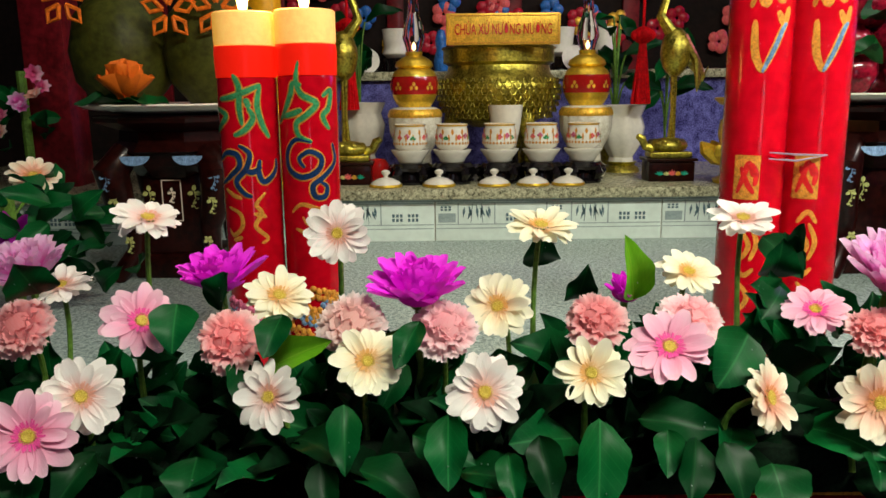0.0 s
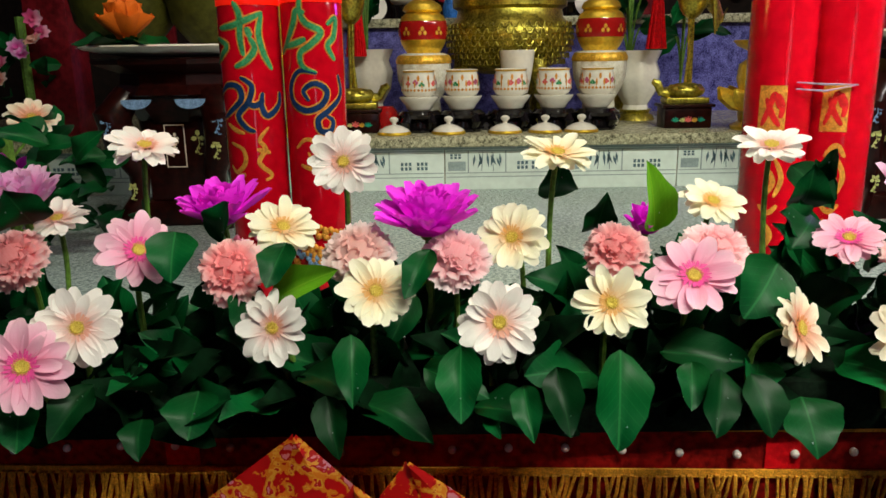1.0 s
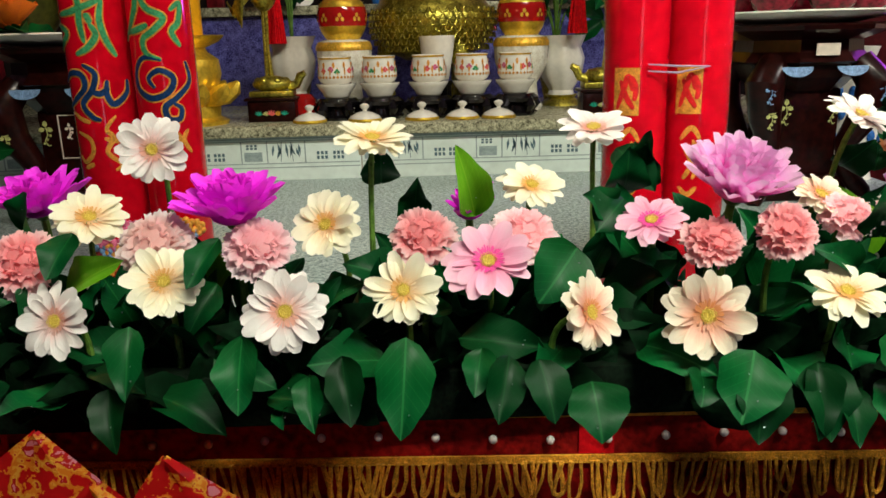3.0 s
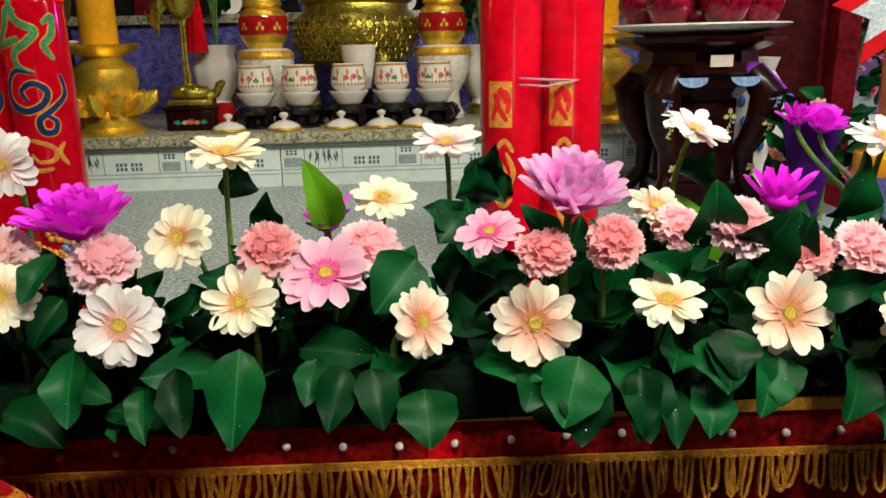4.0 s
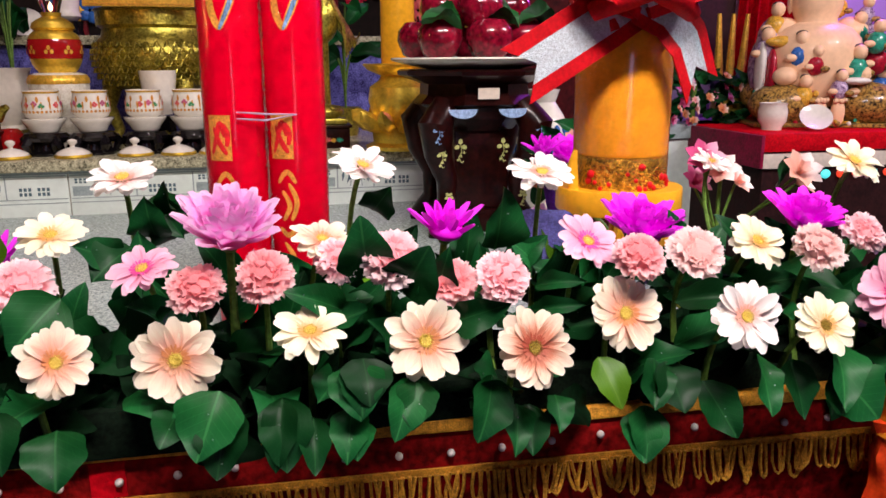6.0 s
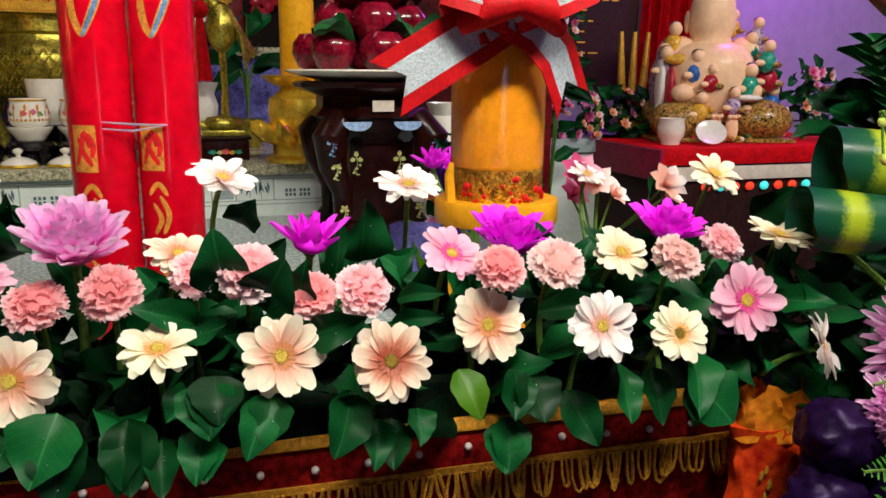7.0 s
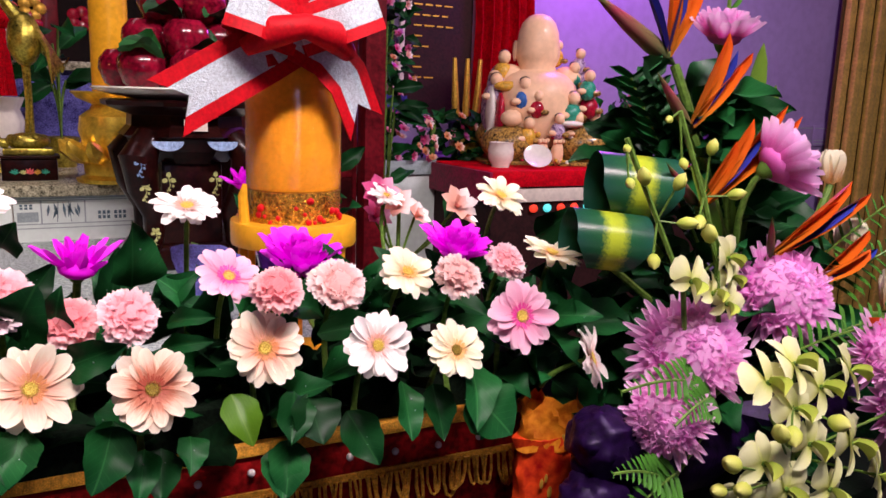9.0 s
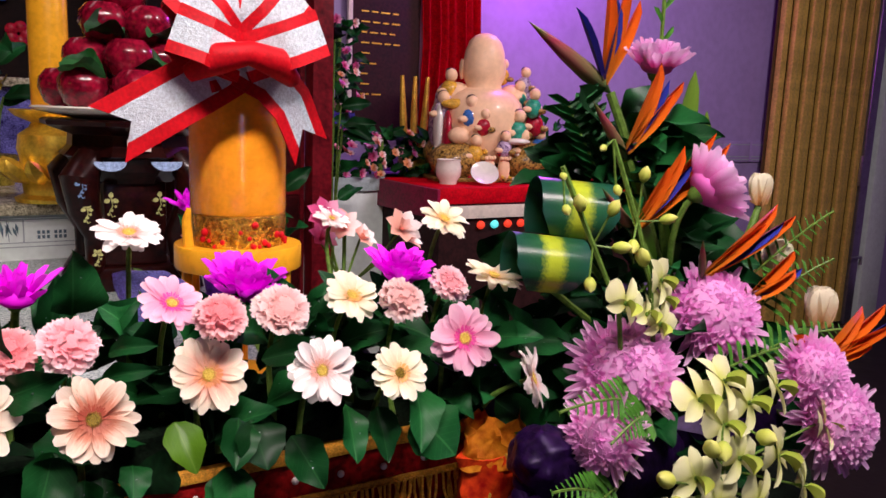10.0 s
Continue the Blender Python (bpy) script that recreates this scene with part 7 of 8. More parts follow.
for k in range(15):
    u = k / 14 * 2.99
    p = spine[int(u)].lerp(spine[int(u) + 1], u - int(u))
    for s in (-1, 1):
        part("leaflet", FD, None, fan, m=blade_matrix(p, p + Vector((-0.035 if s < 0 else 0.042, -0.01, 0.012 if s < 0 else 0.030)), 0.022, (0, -1, 0.1), 0.1, 0.05))
sprig = thing("leaf_sprig", CORE, "thin sprig with small stiff green leaflets", "leaf")
sp = [Vector((1.422, 0.680, 1.270)) - Vector(CORE), Vector((1.420, 0.680, 1.470)) - Vector(CORE)]
part("rib", tube([(0, 0, 0)] + sp, 0.003, 6), "stem_green", sprig)
for k in range(10):
    p = sp[0].lerp(sp[1], k / 9)
    part("leaflet", FL, None, sprig, m=blade_matrix(p, p + Vector((0.020 * (-1) ** k, -0.004, 0.022)), 0.03, (0, -1, 0.1), 0.1, 0.03))

OP = petal_mesh("orchid_petal", "orchid_white", 1.0, 0.95, lift=0.1, droop=0.15, cup=-0.15, base=0.25, tip=0.45, nx=7, ny=4, wave=0.05)
OS = petal_mesh("orchid_sepal", "orchid_white", 1.0, 0.55, lift=0.1, droop=0.2, cup=0.2, base=0.4, tip=0.55, nx=7, ny=4)
OL = petal_mesh("orchid_lip", "orchid_bud", 0.6, 0.4, lift=0.35, droop=0.3, cup=0.9, base=0.6, tip=0.3, nx=5, ny=4)
bm = lathe([(0.0, 0.0), (0.22, 0.15), (0.34, 0.45), (0.26, 0.75), (0.0, 1.0)], 12, m=pose(0, 0, 0, 0, 90, 0))
OB = mesh_of(bm, "orchid_bud", "orchid_bud")
ornd = random.Random(31)


def orchid_spray(points, blossoms, buds):
    root = Vector(CORE)
    g = thing("orchid_spray", root, "arching spray of white-green orchids with pale buds", "flower", "orchid sprays")
    pts = [Vector((0, 0, 0))] + [Vector(p) - root for p in points]
    part("stem", tube(pts, 0.0028, 6), "stem_green", g)
    for x, y, z, r, az, el in blossoms:
        d = facing(az, el)
        c = Vector((x, y, z)) - root
        m = Matrix.Translation(c) @ d.to_track_quat("Z", "Y").to_matrix().to_4x4() @ Matrix.Rotation(ornd.uniform(-0.5, 0.5), 4, "Z") @ Matrix.Scale(r, 4)
        near = min(pts, key=lambda q: (q - c).length)
        bl = part("blossom", tube([near, c - d * 0.008, c + d * 0.003], [0.0015, 0.0015, 0.003], 6), "stem_green", g, "white-green orchid blossom")
        for me, a in ((OS, 90), (OS, 215), (OS, 325), (OP, 25), (OP, 155)):
            part("petal", me, None, bl, m=m @ pose(0, 0, 0, 0, 0, a + ornd.uniform(-8, 8)) @ pose(0, 0, 0, ornd.uniform(-10, 10), ornd.uniform(-12, 8), 0))
        part("lip", OL, None, bl, "yellow-green lip", m=m @ pose(0, 0, 0.05, 0, -35, -90))
    for x, y, z, s in buds:
        c = Vector((x, y, z)) - root
        near = min(pts, key=lambda q: (q - c).length)
        d = (c - near).normalized()
        b = part("bud", OB, None, g, "pale green bud", m=blade_matrix(c, c + d * s + Vector((0, -0.004, 0.004)), s, (0, -1, 0.2), 0.2))
        part("bud_stalk", tube([near, c], 0.0012, 5), "stem_green", g)


orchid_spray([(1.200, 0.490, 1.022), (1.178, 0.480, 1.101), (1.145, 0.490, 1.170), (1.107, 0.500, 1.249)],
             [(1.176, 0.470, 1.111, 0.030, 5, 5), (1.213, 0.475, 1.094, 0.026, 20, 20), (1.236, 0.480, 1.128, 0.028, 25, 10)],
             [(1.126, 0.490, 1.204, 0.018), (1.134, 0.480, 1.140, 0.020), (1.107, 0.500, 1.244, 0.013), (1.160, 0.480, 1.168, 0.020), (1.104, 0.490, 1.213, 0.015), (1.154, 0.480, 1.200, 0.016)])
orchid_spray([(1.250, 0.490, 1.023), (1.222, 0.480, 1.123), (1.205, 0.490, 1.192), (1.172, 0.500, 1.276)],
             [(1.248, 0.485, 1.105, 0.026, 20, 10), (1.230, 0.470, 1.083, 0.024, 0, 0)],
             [(1.191, 0.480, 1.174, 0.020), (1.226, 0.480, 1.193, 0.018), (1.175, 0.495, 1.231, 0.016), (1.208, 0.490, 1.232, 0.015), (1.162, 0.500, 1.269, 0.012), (1.204, 0.475, 1.147, 0.022)])
orchid_spray([(1.312, 0.440, 0.976), (1.281, 0.420, 1.015)],
             [(1.236, 0.415, 1.015, 0.036, 5, 30), (1.272, 0.415, 1.029, 0.036, 20, 40), (1.311, 0.410, 1.001, 0.036, 15, 25), (1.262, 0.400, 0.989, 0.032, 0, 20), (1.356, 0.410, 1.012, 0.034, 35, 20)],
             [(1.247, 0.390, 0.978, 0.026), (1.302, 0.390, 0.975, 0.024)])
orchid_spray([(1.294, 0.420, 0.925), (1.274, 0.400, 0.914)],
             [(1.283, 0.395, 0.950, 0.036, 10, 15), (1.218, 0.395, 0.942, 0.032, -10, 15), (1.343, 0.390, 0.942, 0.038, 25, 10), (1.249, 0.390, 0.911, 0.034, 0, 5), (1.310, 0.385, 0.900, 0.036, 10, 0), (1.380, 0.380, 0.903, 0.036, 30, 0), (1.200, 0.400, 0.902, 0.030, -20, 5), (1.423, 0.390, 0.964, 0.034, 35, 15)],
             [(1.183, 0.395, 0.946, 0.026), (1.194, 0.390, 0.923, 0.024), (1.174, 0.400, 0.921, 0.022), (1.227, 0.385, 0.968, 0.024)])


def fern(base, tip, w, sag=0.02):
    g = thing("fern_frond", CORE, "lacy green fern frond with fine leaflets", "fern", "fern fronds")
    o = Vector(CORE)
    b, t = Vector(base) - o, Vector(tip) - o
    pts = bend(b, (b + t) / 2 + Vector((0, -0.01, sag)), t, 12)
    part("rib", tube([(0, 0, 0)] + pts, 0.0014, 5), "stem_green", g)
    for k in range(1, 13):
        p, d = pts[k], (pts[k] - pts[k - 1]).normalized()
        l = w * (1.05 - k / 13)
        side = d.cross(Vector((0.2, -0.8, 0.6))).normalized()
        for s in (-1, 1):
            part("leaflet", FL, None, g, m=blade_matrix(p, p + side * s * l + d * l * 0.5, l * 1.1, (0.1, -0.7, 0.7), 0.15, l))


fern((1.211, 0.470, 0.997), (1.062, 0.430, 1.027), 0.030)
fern((1.212, 0.460, 0.987), (1.111, 0.410, 0.994), 0.028)
fern((1.311, 0.460, 1.016), (1.450, 0.440, 1.042), 0.030)
fern((1.165, 0.460, 0.900), (1.042, 0.410, 0.961), 0.028)
fern((1.428, 0.520, 1.100), (1.605, 0.520, 1.186), 0.035)
fern((1.429, 0.500, 1.070), (1.587, 0.500, 1.125), 0.035)
fern((1.164, 0.450, 0.920), (1.035, 0.410, 0.896), 0.028)
fern((1.410, 0.470, 1.029), (1.560, 0.450, 1.044), 0.03)

LP = petal_mesh("bud_petal", "petal_cream", 1.0, 0.62, lift=0.0, droop=-0.32, cup=0.9, base=0.5, tip=0.45, nx=7, ny=4)
for x, y, z, r in ((1.508, 0.530, 1.093, 0.055), (1.570, 0.500, 1.030, 0.055), (1.555, 0.600, 1.184, 0.045)):
    root = Vector(CORE)
    g = thing("folded_lotus", root, "folded cream lotus bud", "flower", "cream buds of the tall arrangement")
    g["label"] = "half-open cream lotus bud with green veins"
    part("stem", tube(bend((0, 0, 0), (0.02, -0.02, 0.08), Vector((x, y, z)) - root, 6), 0.005, 7), "stem_green", g)
    for k in range(8):
        part("petal", LP, None, g, m=Matrix.Translation(Vector((x, y, z)) - root) @ pose(0, 0, 0, 0, 0, 45 * k) @ pose(0, 0, 0, 0, -52 - 10 * (k % 2), 0) @ Matrix.Scale(r, 4))

# dark leaves deep in the arrangement
fill = thing("arrangement_foliage", CORE, "dense dark green leaves filling the tall arrangement", "foliage")
frn = random.Random(77)
for i in range(285):
    h = frn.random() ** 1.4
    a = frn.uniform(0, 6.283)
    spread = 0.19 * (1 - 0.66 * h)
    p = Vector((AX - 0.02 + spread * math.cos(a) * frn.uniform(0.3, 1) - 0.06 * h, AY + 0.01 + spread * 0.75 * math.sin(a) * frn.uniform(0.3, 1) + 0.06 * h, 0.885 + 0.40 * h))
    d = Vector((math.cos(a), math.sin(a) - 0.5, frn.uniform(-0.3, 0.9))).normalized()
    l = frn.uniform(0.06, 0.10)
    part("leaf", frn.choice(LEAF["dark"]), None, fill, m=blade_matrix(p - Vector(CORE), p + d * l - Vector(CORE), l * 0.6, (-0.3, -0.7, 0.6), 0.4))
# added core, coloured as the shade inside the arrangement
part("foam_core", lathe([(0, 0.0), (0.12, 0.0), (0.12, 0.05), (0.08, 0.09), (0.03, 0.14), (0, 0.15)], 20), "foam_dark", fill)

# ---- wrapped offering in front of the counter's end and red gift wrap ----
bag = thing("paper_bag", (1.112, 0.595, 0.765), "orange and red patterned paper bag hanging at the counter end", "bag")
bag["category"] = "bag"
bm = bmesh.new()
rows = []
for i in range(9):
    z = 0.150 * i / 8
    w = 0.046 + 0.004 * math.sin(2.5 * i)
    rows.append([bm.verts.new((w * math.cos(a) + 0.004 * math.sin(5 * a + i), 0.022 * math.sin(a) * (1 + 0.2 * math.sin(3 * a + i)), z)) for a in [2 * math.pi * k / 20 for k in range(20)]])
for p, q in zip(rows, rows[1:]):
    for k in range(20):
        bm.faces.new((p[k], p[(k + 1) % 20], q[(k + 1) % 20], q[k]))
bm.faces.new(rows[0][::-1])
bm.faces.new(rows[-1])
part("paper", bm, "flame_paper", bag, "red and orange flame-patterned paper")
bm = bmesh.new()
rows = []
for i in range(7):  # crumpled collar with a flame-shaped rim
    u = i / 6
    rows.append([bm.verts.new(((0.047 - 0.012 * u) * math.cos(a) + 0.006 * u * math.sin(4 * a + i), (0.024 - 0.006 * u) * math.sin(a) + 0.004 * math.sin(5 * a + 2 * i), 0.135 + 0.055 * u * (1 + 0.10 * math.sin(3 * a + 1.0) + 0.08 * math.sin(9 * a)))) for a in [2 * math.pi * k / 28 for k in range(28)]])
for p, q in zip(rows, rows[1:]):
    for k in range(28):
        bm.faces.new((p[k], p[(k + 1) % 28], q[(k + 1) % 28], q[k]))
bmesh.ops.solidify(bm, geom=list(bm.faces), thickness=0.0015)
part("collar", bm, "flame_orange", bag, "crumpled orange paper collar")
bm = bmesh.new()
rb2 = random.Random(5)
for k in range(16):
    z = rb2.uniform(0.03, 0.15)
    ball(bm, (rb2.uniform(-0.028, 0.028) * (1 - z), -0.021, z), rb2.uniform(0.003, 0.005), (0.8, 0.25, 1.8), 8)
tagged(part("flame_pattern", bm, "gold_paint", bag, "gilt flame pattern"), kind="stuff")
stand = thing("side_stand", (1.112, 0.60, 0.0), "slim dark stool at the counter end", "stool")
part("top", lathe([(0, 0.745), (0.09, 0.745), (0.092, 0.755), (0.09, 0.765), (0, 0.765)], 24), "rosewood", stand)
for k in range(3):
    a = 2.1 * k
    part("leg", tube([(0.06 * math.cos(a), 0.06 * math.sin(a), 0.745), (0.085 * math.cos(a), 0.085 * math.sin(a), 0)], 0.010, 8), "rosewood", stand)

gift = thing("gift_wrap", (-0.10, 0.50, 0.70), "red floral gift paper folded to a point", "gift")
for k, (bx, tipx, tipz, hw, y) in enumerate(((-0.15, -0.110, 1.008, 0.36, 0.012), (-0.02, -0.067, 0.982, 0.30, -0.012), (0.07, -0.034, 0.976, 0.30, 0.030))):
    bm = bmesh.new()
    n = 9
    rows = []
    for i in range(n + 1):
        u = i / n
        z = (tipz - 0.70) * u
        w = hw * (1 - u) + 0.002
        cx = (bx + 0.10) * (1 - u) + (tipx + 0.10) * u
        rows.append([bm.verts.new((cx + w * v, y - 0.03 * (1 - v * v) * (1 - u) + 0.004 * math.sin(9 * u + 4 * v), z)) for v in (-1, -0.5, 0, 0.5, 1)])
    for p, q in zip(rows, rows[1:]):
        for j in range(4):
            bm.faces.new((p[j], p[j + 1], q[j + 1], q[j]))
    bmesh.ops.solidify(bm, geom=list(bm.faces), thickness=0.0025)
    fold = part("fold", bm, "gift_print", gift, "red paper printed with gold and pink flowers")
gt = thing("gift_table", (-0.10, 0.50, 0.0), "low dark table in front of the counter", "table")
part("top", boxed(-0.24, -0.09, 0.672, 0.24, 0.09, 0.70, bevel=0.004), "rosewood", gt)
for sx in (-0.21, 0.21):
    for sy in (-0.065, 0.065):
        part("leg", boxed(sx - 0.015, sy - 0.015, 0, sx + 0.015, sy + 0.015, 0.671), "rosewood", gt)

# ---- dark carved backing of the main altar, plants ----
back = thing("altar_backing", (0.0, 2.92, 0.0), "altar screen with gilt carving on a panel darkened for shade", "screen")
# added backdrop; the shade behind the altar is put into its colour
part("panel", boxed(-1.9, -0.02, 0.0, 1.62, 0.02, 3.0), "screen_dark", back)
for k in range(9):
    part("batten", boxed(-1.85 + k * 0.42, -0.045, 0.3, -1.79 + k * 0.42, -0.021, 3.0, bevel=0.006), "red_post", back, "red lacquered batten")
grn = random.Random(15)
for k in range(64):
    bm = bmesh.new()
    for pt in range(5):
        a = 1.257 * pt
        ball(bm, (0.024 * math.cos(a), 0, 0.024 * math.sin(a)), 0.020, (1, 0.4, 1), 8)
    part("carving", bm, ("gold_paint", "china_red", "rose_enamel", "china_blue")[k % 4], back, "painted carved blossom", m=Matrix.Translation((grn.uniform(-1.2, 1.3), -0.05, grn.uniform(1.42, 1.80))))


def plant(x, y, z0, z, n, seed, spread=0.12, tone="dark", size=0.12, label="leafy green pot plant"):
    g = thing("pot_plant", (x, y, z0), label, "plant", "green plants")
    part("pot", lathe([(0, 0), (0.035, 0), (0.05, 0.08), (0.045, 0.085), (0, 0.07)], 18), "brass_old", g)
    r = random.Random(seed)
    for k in range(n):
        a = r.uniform(0, 6.283)
        b = Vector((0.2 * spread * math.cos(a), 0.2 * spread * math.sin(a), (z - z0) * r.uniform(0.5, 1)))
        t = b + Vector((spread * math.cos(a), spread * 0.6 * math.sin(a) - 0.03, r.uniform(-0.10, 0.06)))
        st = part("stem", tube(bend((0, 0, 0.06), (0, 0, b.z * 0.8), b, 5), 0.003, 5), "stem_green", g)
        part("leaf", r.choice(LEAF[tone]), None, g, m=blade_matrix(b, b + (t - b).normalized() * size, size * 0.45, (0, -0.8, 0.5), 0.3))


plant(-0.235, 2.45, TIER, 1.56, 9, 3)
plant(0.55, 2.42, TIER, 1.52, 12, 5, 0.14)
plant(0.70, 2.40, TIER, 1.48, 9, 6, 0.10)
plant(1.72, 2.45, 0.0, 1.58, 26, 8, 0.18)

# ---- standing sprays of flowers behind, and the side group ----
TINY = {}
for nm, mt in (("pink", "petal_pink"), ("white", "petal_white"), ("lilac", "mum_lilac"), ("blue", "strelitzia_blue"), ("peach", "petal_blush")):
    bm = bmesh.new()
    src = petal_mesh("tmp_petal", mt, 1.0, 0.55, lift=0.25, droop=0.1, cup=0.2, base=0.4, tip=0.4, nx=4, ny=2)
    for lay, n in ((0, 7), (1, 5)):
        for k in range(n):
            c = Matrix.Rotation(6.283 * (k + 0.5 * lay) / n, 4, "Z") @ Matrix.Rotation(-0.35 - 0.6 * lay, 4, "Y") @ Matrix.Scale(1 - 0.3 * lay, 4)
            vs = [bm.verts.new(c @ v.co) for v in src.vertices]
            for p in src.polygons:
                bm.faces.new([vs[i] for i in p.vertices])
    TINY[nm] = mesh_of(bm, "blossom", mt, True, 80)


def spray(name, place, label, blooms, leaves, box3, seed, group=""):
    """A stand of small flowers: blossoms and leaves spread through a box-shaped crown."""
    g = thing(name, place, label, "flowers", group)
    r = random.Random(seed)
    (x0, y0, z0), (x1, y1, z1) = box3
    part("stalk", tube([(0, 0, 0), (0, 0, z1)], 0.012, 8), "stem_green", g)
    for k in range(leaves):
        p = Vector((r.uniform(x0, x1), r.uniform(y0 + 0.02, y1), r.uniform(z0, z1)))
        d = Vector((r.uniform(-1, 1), r.uniform(-1, 0.3), r.uniform(-0.3, 0.8))).normalized()
        part("leaf", r.choice(LEAF["dark"]), None, g, m=blade_matrix(p, p + d * 0.075, 0.04, (0, -0.8, 0.5), 0.4))
    for k in range(blooms):
        p = Vector((r.uniform(x0, x1), r.uniform(y0 - 0.03, y0 + 0.03), r.uniform(z0, z1)))
        d = facing(r.uniform(-60, 60), r.uniform(-10, 60))
        part("blossom", TINY[r.choice(("pink", "pink", "lilac", "white", "peach"))], None, g, m=Matrix.Translation(p) @ d.to_track_quat("Z", "Y").to_matrix().to_4x4() @ Matrix.Scale(r.uniform(0.018, 0.030), 4))
    return g


spray("flower_row", (2.02, 2.66, 1.048), "low trough of small pink and white flowers on the ledge", 34, 110, ((-0.25, -0.05, 0.0), (0.28, 0.06, 0.17)), 1)
sp1 = spray("flower_spray", (1.86, 2.72, 1.048), "tall spray of lilac and white flowers", 26, 90, ((-0.11, -0.05, 0.15), (0.06, 0.05, 0.60)), 2)
for k in range(5):
    part("blossom", TINY["blue"], None, sp1, "blue blossom", m=Matrix.Translation((-0.08 + 0.03 * k, -0.09, 0.20 + 0.02 * (k % 2))) @ pose(0, 0, 0, 70, 0, 0) @ Matrix.Scale(0.03, 4))
spray("flower_spray", (2.80, 2.44, TBZ), "bunch of pink and red flowers beside the statue", 16, 50, ((-0.10, -0.08, 0.03), (0.12, 0.08, 0.26)), 3)
spray("flower_spray", (-1.06, 2.05, TIER), "white pot with small pink flowers", 14, 16, ((-0.14, -0.06, 0.10), (0.10, 0.06, 0.30)), 4)
spray("flower_spray", (-0.72, 1.30, TOP), "dark leafy side bunch at the counter end", 0, 60, ((-0.20, -0.10, 0.02), (0.16, 0.12, 0.22)), 5)
spray("flower_spray", (1.06, 1.40, TOP), "bunch of small pink and white flowers behind the amber candle", 7, 30, ((-0.10, -0.03, 0.06), (0.10, 0.06, 0.215)), 6)
gerbera(-0.702, 1.360, 1.160, 0.045, 20, 45, "blush", n=13)
mum(-0.692, 1.250, 1.061, 0.06, 10, 30, "magenta")
mum(0.982, 1.270, 1.119, 0.045, 0, 60, "magenta")
mum(0.931, 1.260, 1.132, 0.04, -20, 60, "magenta", "spike")
cone = thing("paper_wrap", (1.000, 1.33, TOP), "crumpled violet paper wrapped round a small bunch", "wrap")
bm = bmesh.new()
rows = [[bm.verts.new(((0.018 + 0.030 * u) * math.cos(a) * (1 + 0.10 * u * math.sin(5 * a)), (0.016 + 0.024 * u) * math.sin(a) * (1 + 0.12 * u * math.sin(4 * a + 1)), 0.02 + 0.175 * u + 0.016 * u * math.sin(6 * a + 1))) for a in [6.283 * k / 28 for k in range(28)]] for u in (0.0, 0.25, 0.5, 0.75, 1.0)]
for lo, hi in zip(rows, rows[1:]):
    for k in range(28):
        bm.faces.new((lo[k], lo[(k + 1) % 28], hi[(k + 1) % 28], hi[k]))
bmesh.ops.solidify(bm, geom=list(bm.faces), thickness=0.0015)
part("sheet", bm, "violet_paper", cone)
part("tied_base", lathe([(0, 0), (0.03, 0), (0.020, 0.02), (0.024, 0.03), (0, 0.03)], 16), "violet_paper", cone)
alstro = thing("lily_bloom", (1.072, 0.93, TOP + 0.037), "pale pink lily-like blooms with buds", "flower")
part("stem", tube(bend((0, 0, 0), (0, 0, 0.1), (0.0, 0.0, 0.16), 5), 0.003, 6), "stem_green", alstro)
for k, (dx, dy, dz, s) in enumerate(((0.0, 0.0, 0.168, 0.030), (-0.035, -0.01, 0.185, 0.032), (0.015, -0.14, 0.185, 0.030), (-0.03, 0.02, 0.150, 0.028), (0.03, 0.01, 0.15, 0.026), (0.045, -0.10, 0.165, 0.026))):
    part("blossom", TINY["pink" if k in (1, 3) else "white"], None, alstro, m=Matrix.Translation((dx, dy, dz)) @ facing(15 * k - 30, 40).to_track_quat("Z", "Y").to_matrix().to_4x4() @ Matrix.Scale(s, 4))
    part("stem", tube(bend((0, 0, 0.08), (dx * 0.5, dy * 0.5, 0.12), (dx, dy, dz), 5), 0.002, 5), "stem_green", alstro)
wrap2 = thing("blue_foil_leaf", (0.772, 0.80, TOP + 0.027), "crinkled blue foil leaf among the flowers", "decoration")
part("blade", LEAF["dark"][0].copy(), None, wrap2, m=blade_matrix((0.03, 0.0, 0.10), (-0.035, -0.02, 0.165), 0.085, (0, -1, 0.3), 0.1))
wrap2.children[0].data.materials[0] = MATS["blue_foil"]
part("stalk", tube([(0, 0, 0), (0.01, 0, 0.11)], 0.003, 6), "stem_green", wrap2)

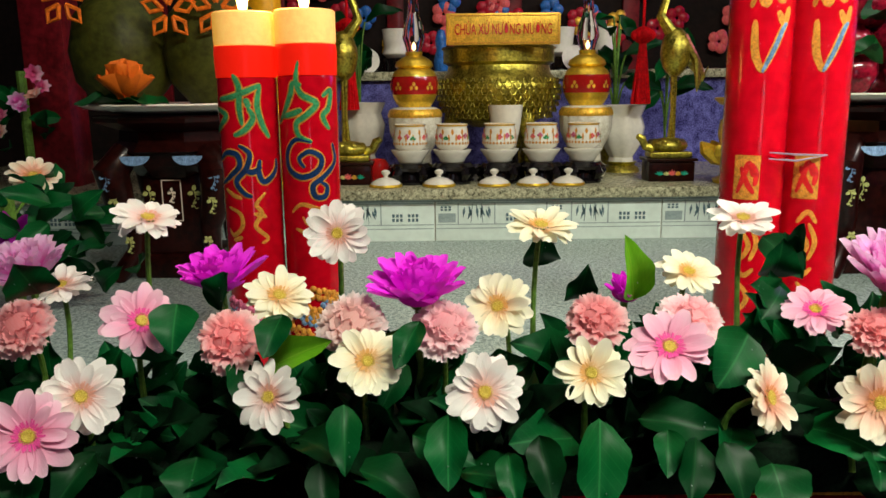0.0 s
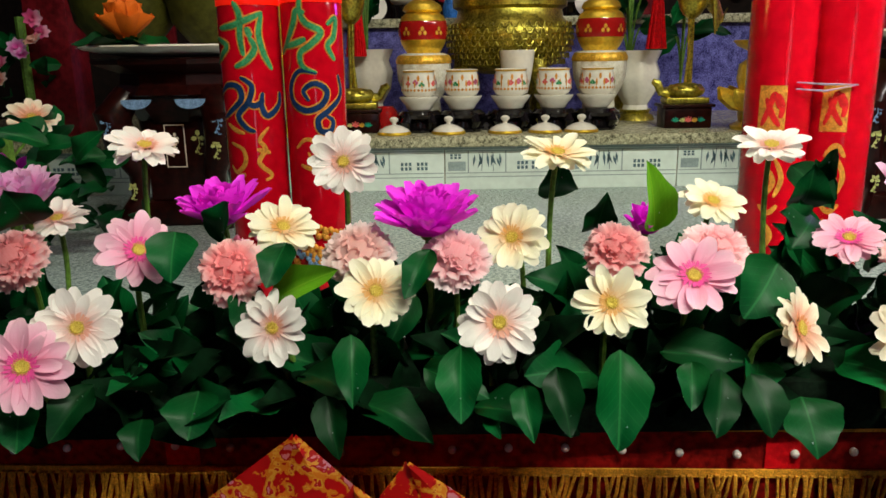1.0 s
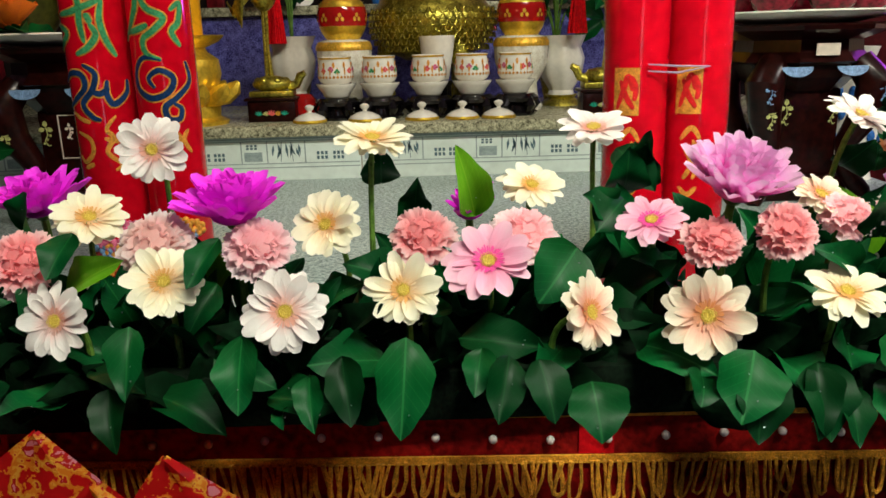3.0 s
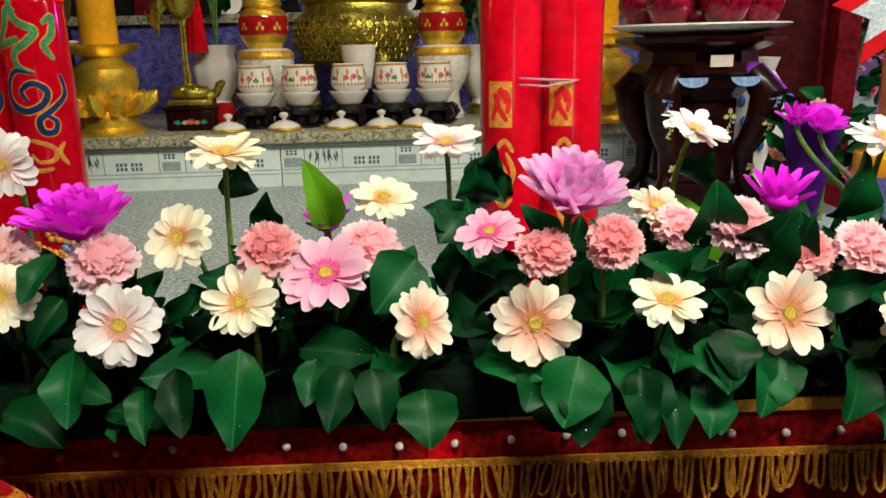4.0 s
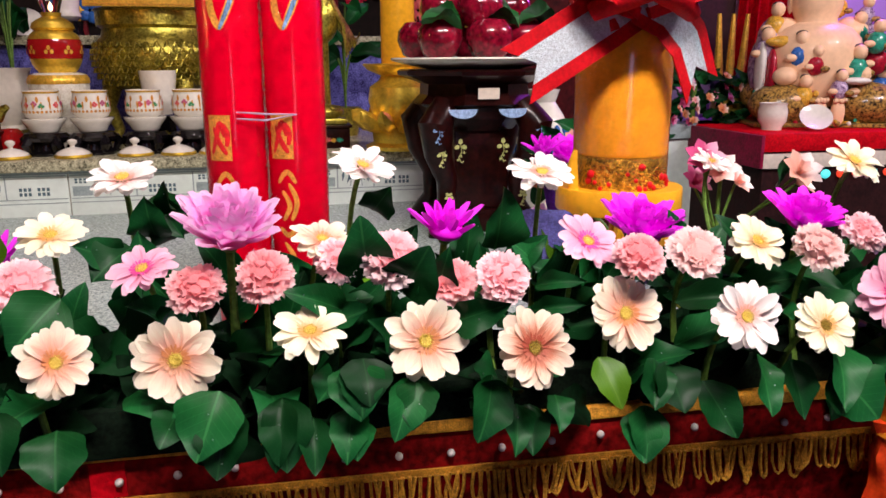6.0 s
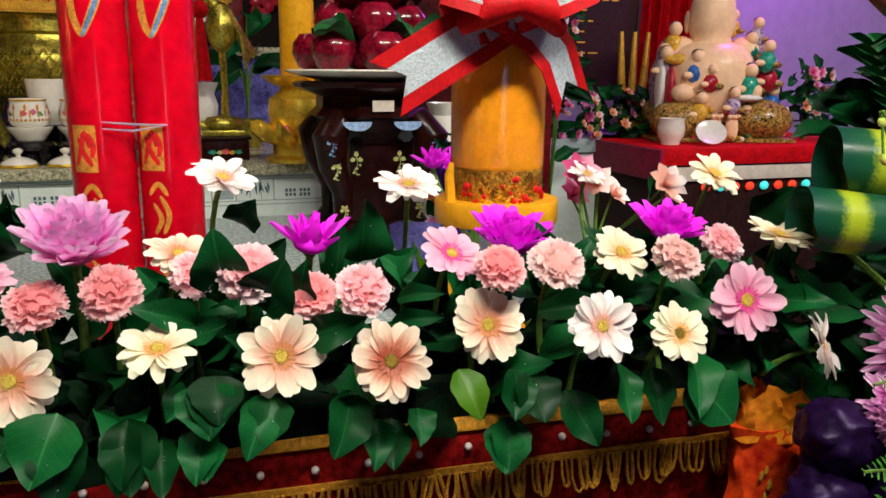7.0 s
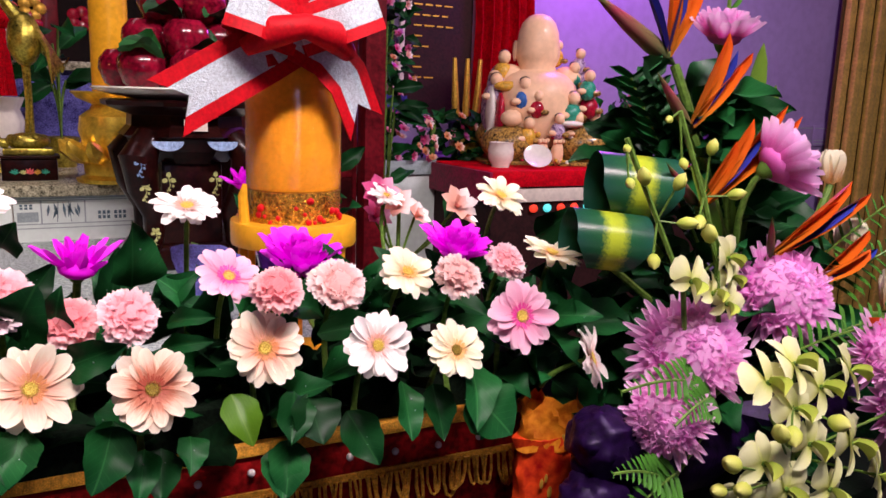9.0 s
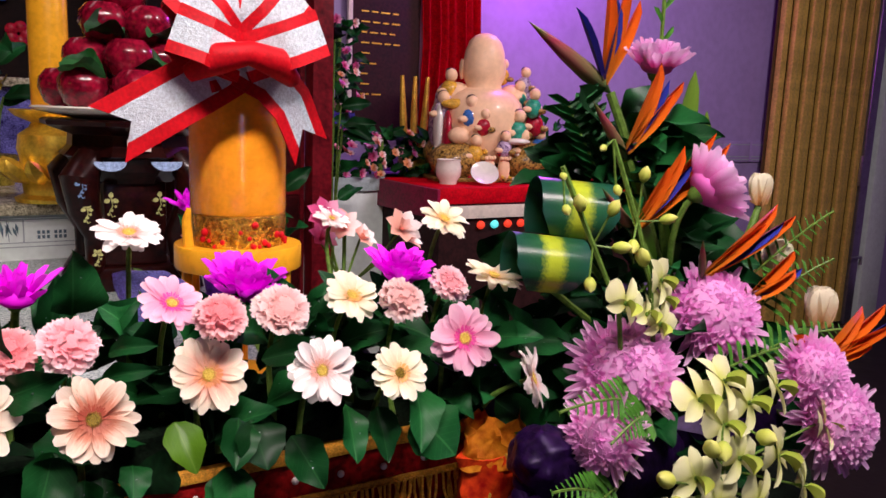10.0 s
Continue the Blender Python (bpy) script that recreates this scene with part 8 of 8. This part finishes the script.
# red cloth pillar, rose on the plate, blue and white vase
pil = thing("side_pillar", (-1.005, 2.12, 0.0), "dark red lacquered square pillar", "pillar")
part("shaft", boxed(-0.055, -0.055, 0.05, 0.055, 0.055, 3.1, bevel=0.008), "red_post", pil)
part("plinth", boxed(-0.07, -0.07, 0, 0.07, 0.07, 0.05, bevel=0.006), "red_post", pil)
rose = thing("carved_rose", (-0.588, 1.515, 1.278), "orange carved rose on the melon plate", "decoration")
bm = bmesh.new()
ball(bm, (0, 0, 0.055), 0.018, (1, 1, 1.1), 12)
part("heart", bm, "ribbon_red", rose, "red heart")
RP = petal_mesh("rose_petal", "petal_blush", 1.0, 0.8, lift=0.1, droop=-0.2, cup=0.4, base=0.4, tip=0.4)
RP.materials[0] = MATS["orange_cloth"]
for lay, (n, el, s) in enumerate(((6, 20, 0.068), (6, 46, 0.072), (4, 70, 0.075))):
    for k in range(n):
        part("petal", RP, None, rose, m=pose(0, 0, 0.008, 0, 0, 360 * k / n + 30 * lay) @ pose(0, 0, 0, 0, -el, 0) @ Matrix.Scale(s, 4))
for k in range(5):
    part("leaf", LEAF["dark"][k % 4], None, rose, m=blade_matrix((0, 0, 0.002), (0.09 * math.cos(1.2 * k + 2.4), -0.05 * abs(math.sin(1.2 * k)), 0.006), 0.04, (0, -0.3, 1), 0.1))
vase = thing("blue_white_vase", (1.115, 1.78, TOP), "blue and white porcelain vase", "vase")
vase["label"] = "blue and white porcelain vase on the counter"
part("body", lathe([(0, 0), (0.05, 0), (0.045, 0.02), (0.07, 0.12), (0.075, 0.17), (0.05, 0.23), (0.03, 0.26), (0.04, 0.29), (0.036, 0.29), (0, 0.2)], 30), "porcelain", vase)
bm = bmesh.new()
for k in range(16):
    a = 6.283 * k / 16
    for z, r in ((0.10, 0.0665), (0.15, 0.0745), (0.195, 0.068)):
        ball(bm, (r * math.cos(a + z * 5), r * math.sin(a + z * 5), z), 0.012, (0.7, 0.7, 1.2), 8)
tagged(part("glaze_pattern", bm, "china_blue", vase, "cobalt pattern"), kind="stuff")
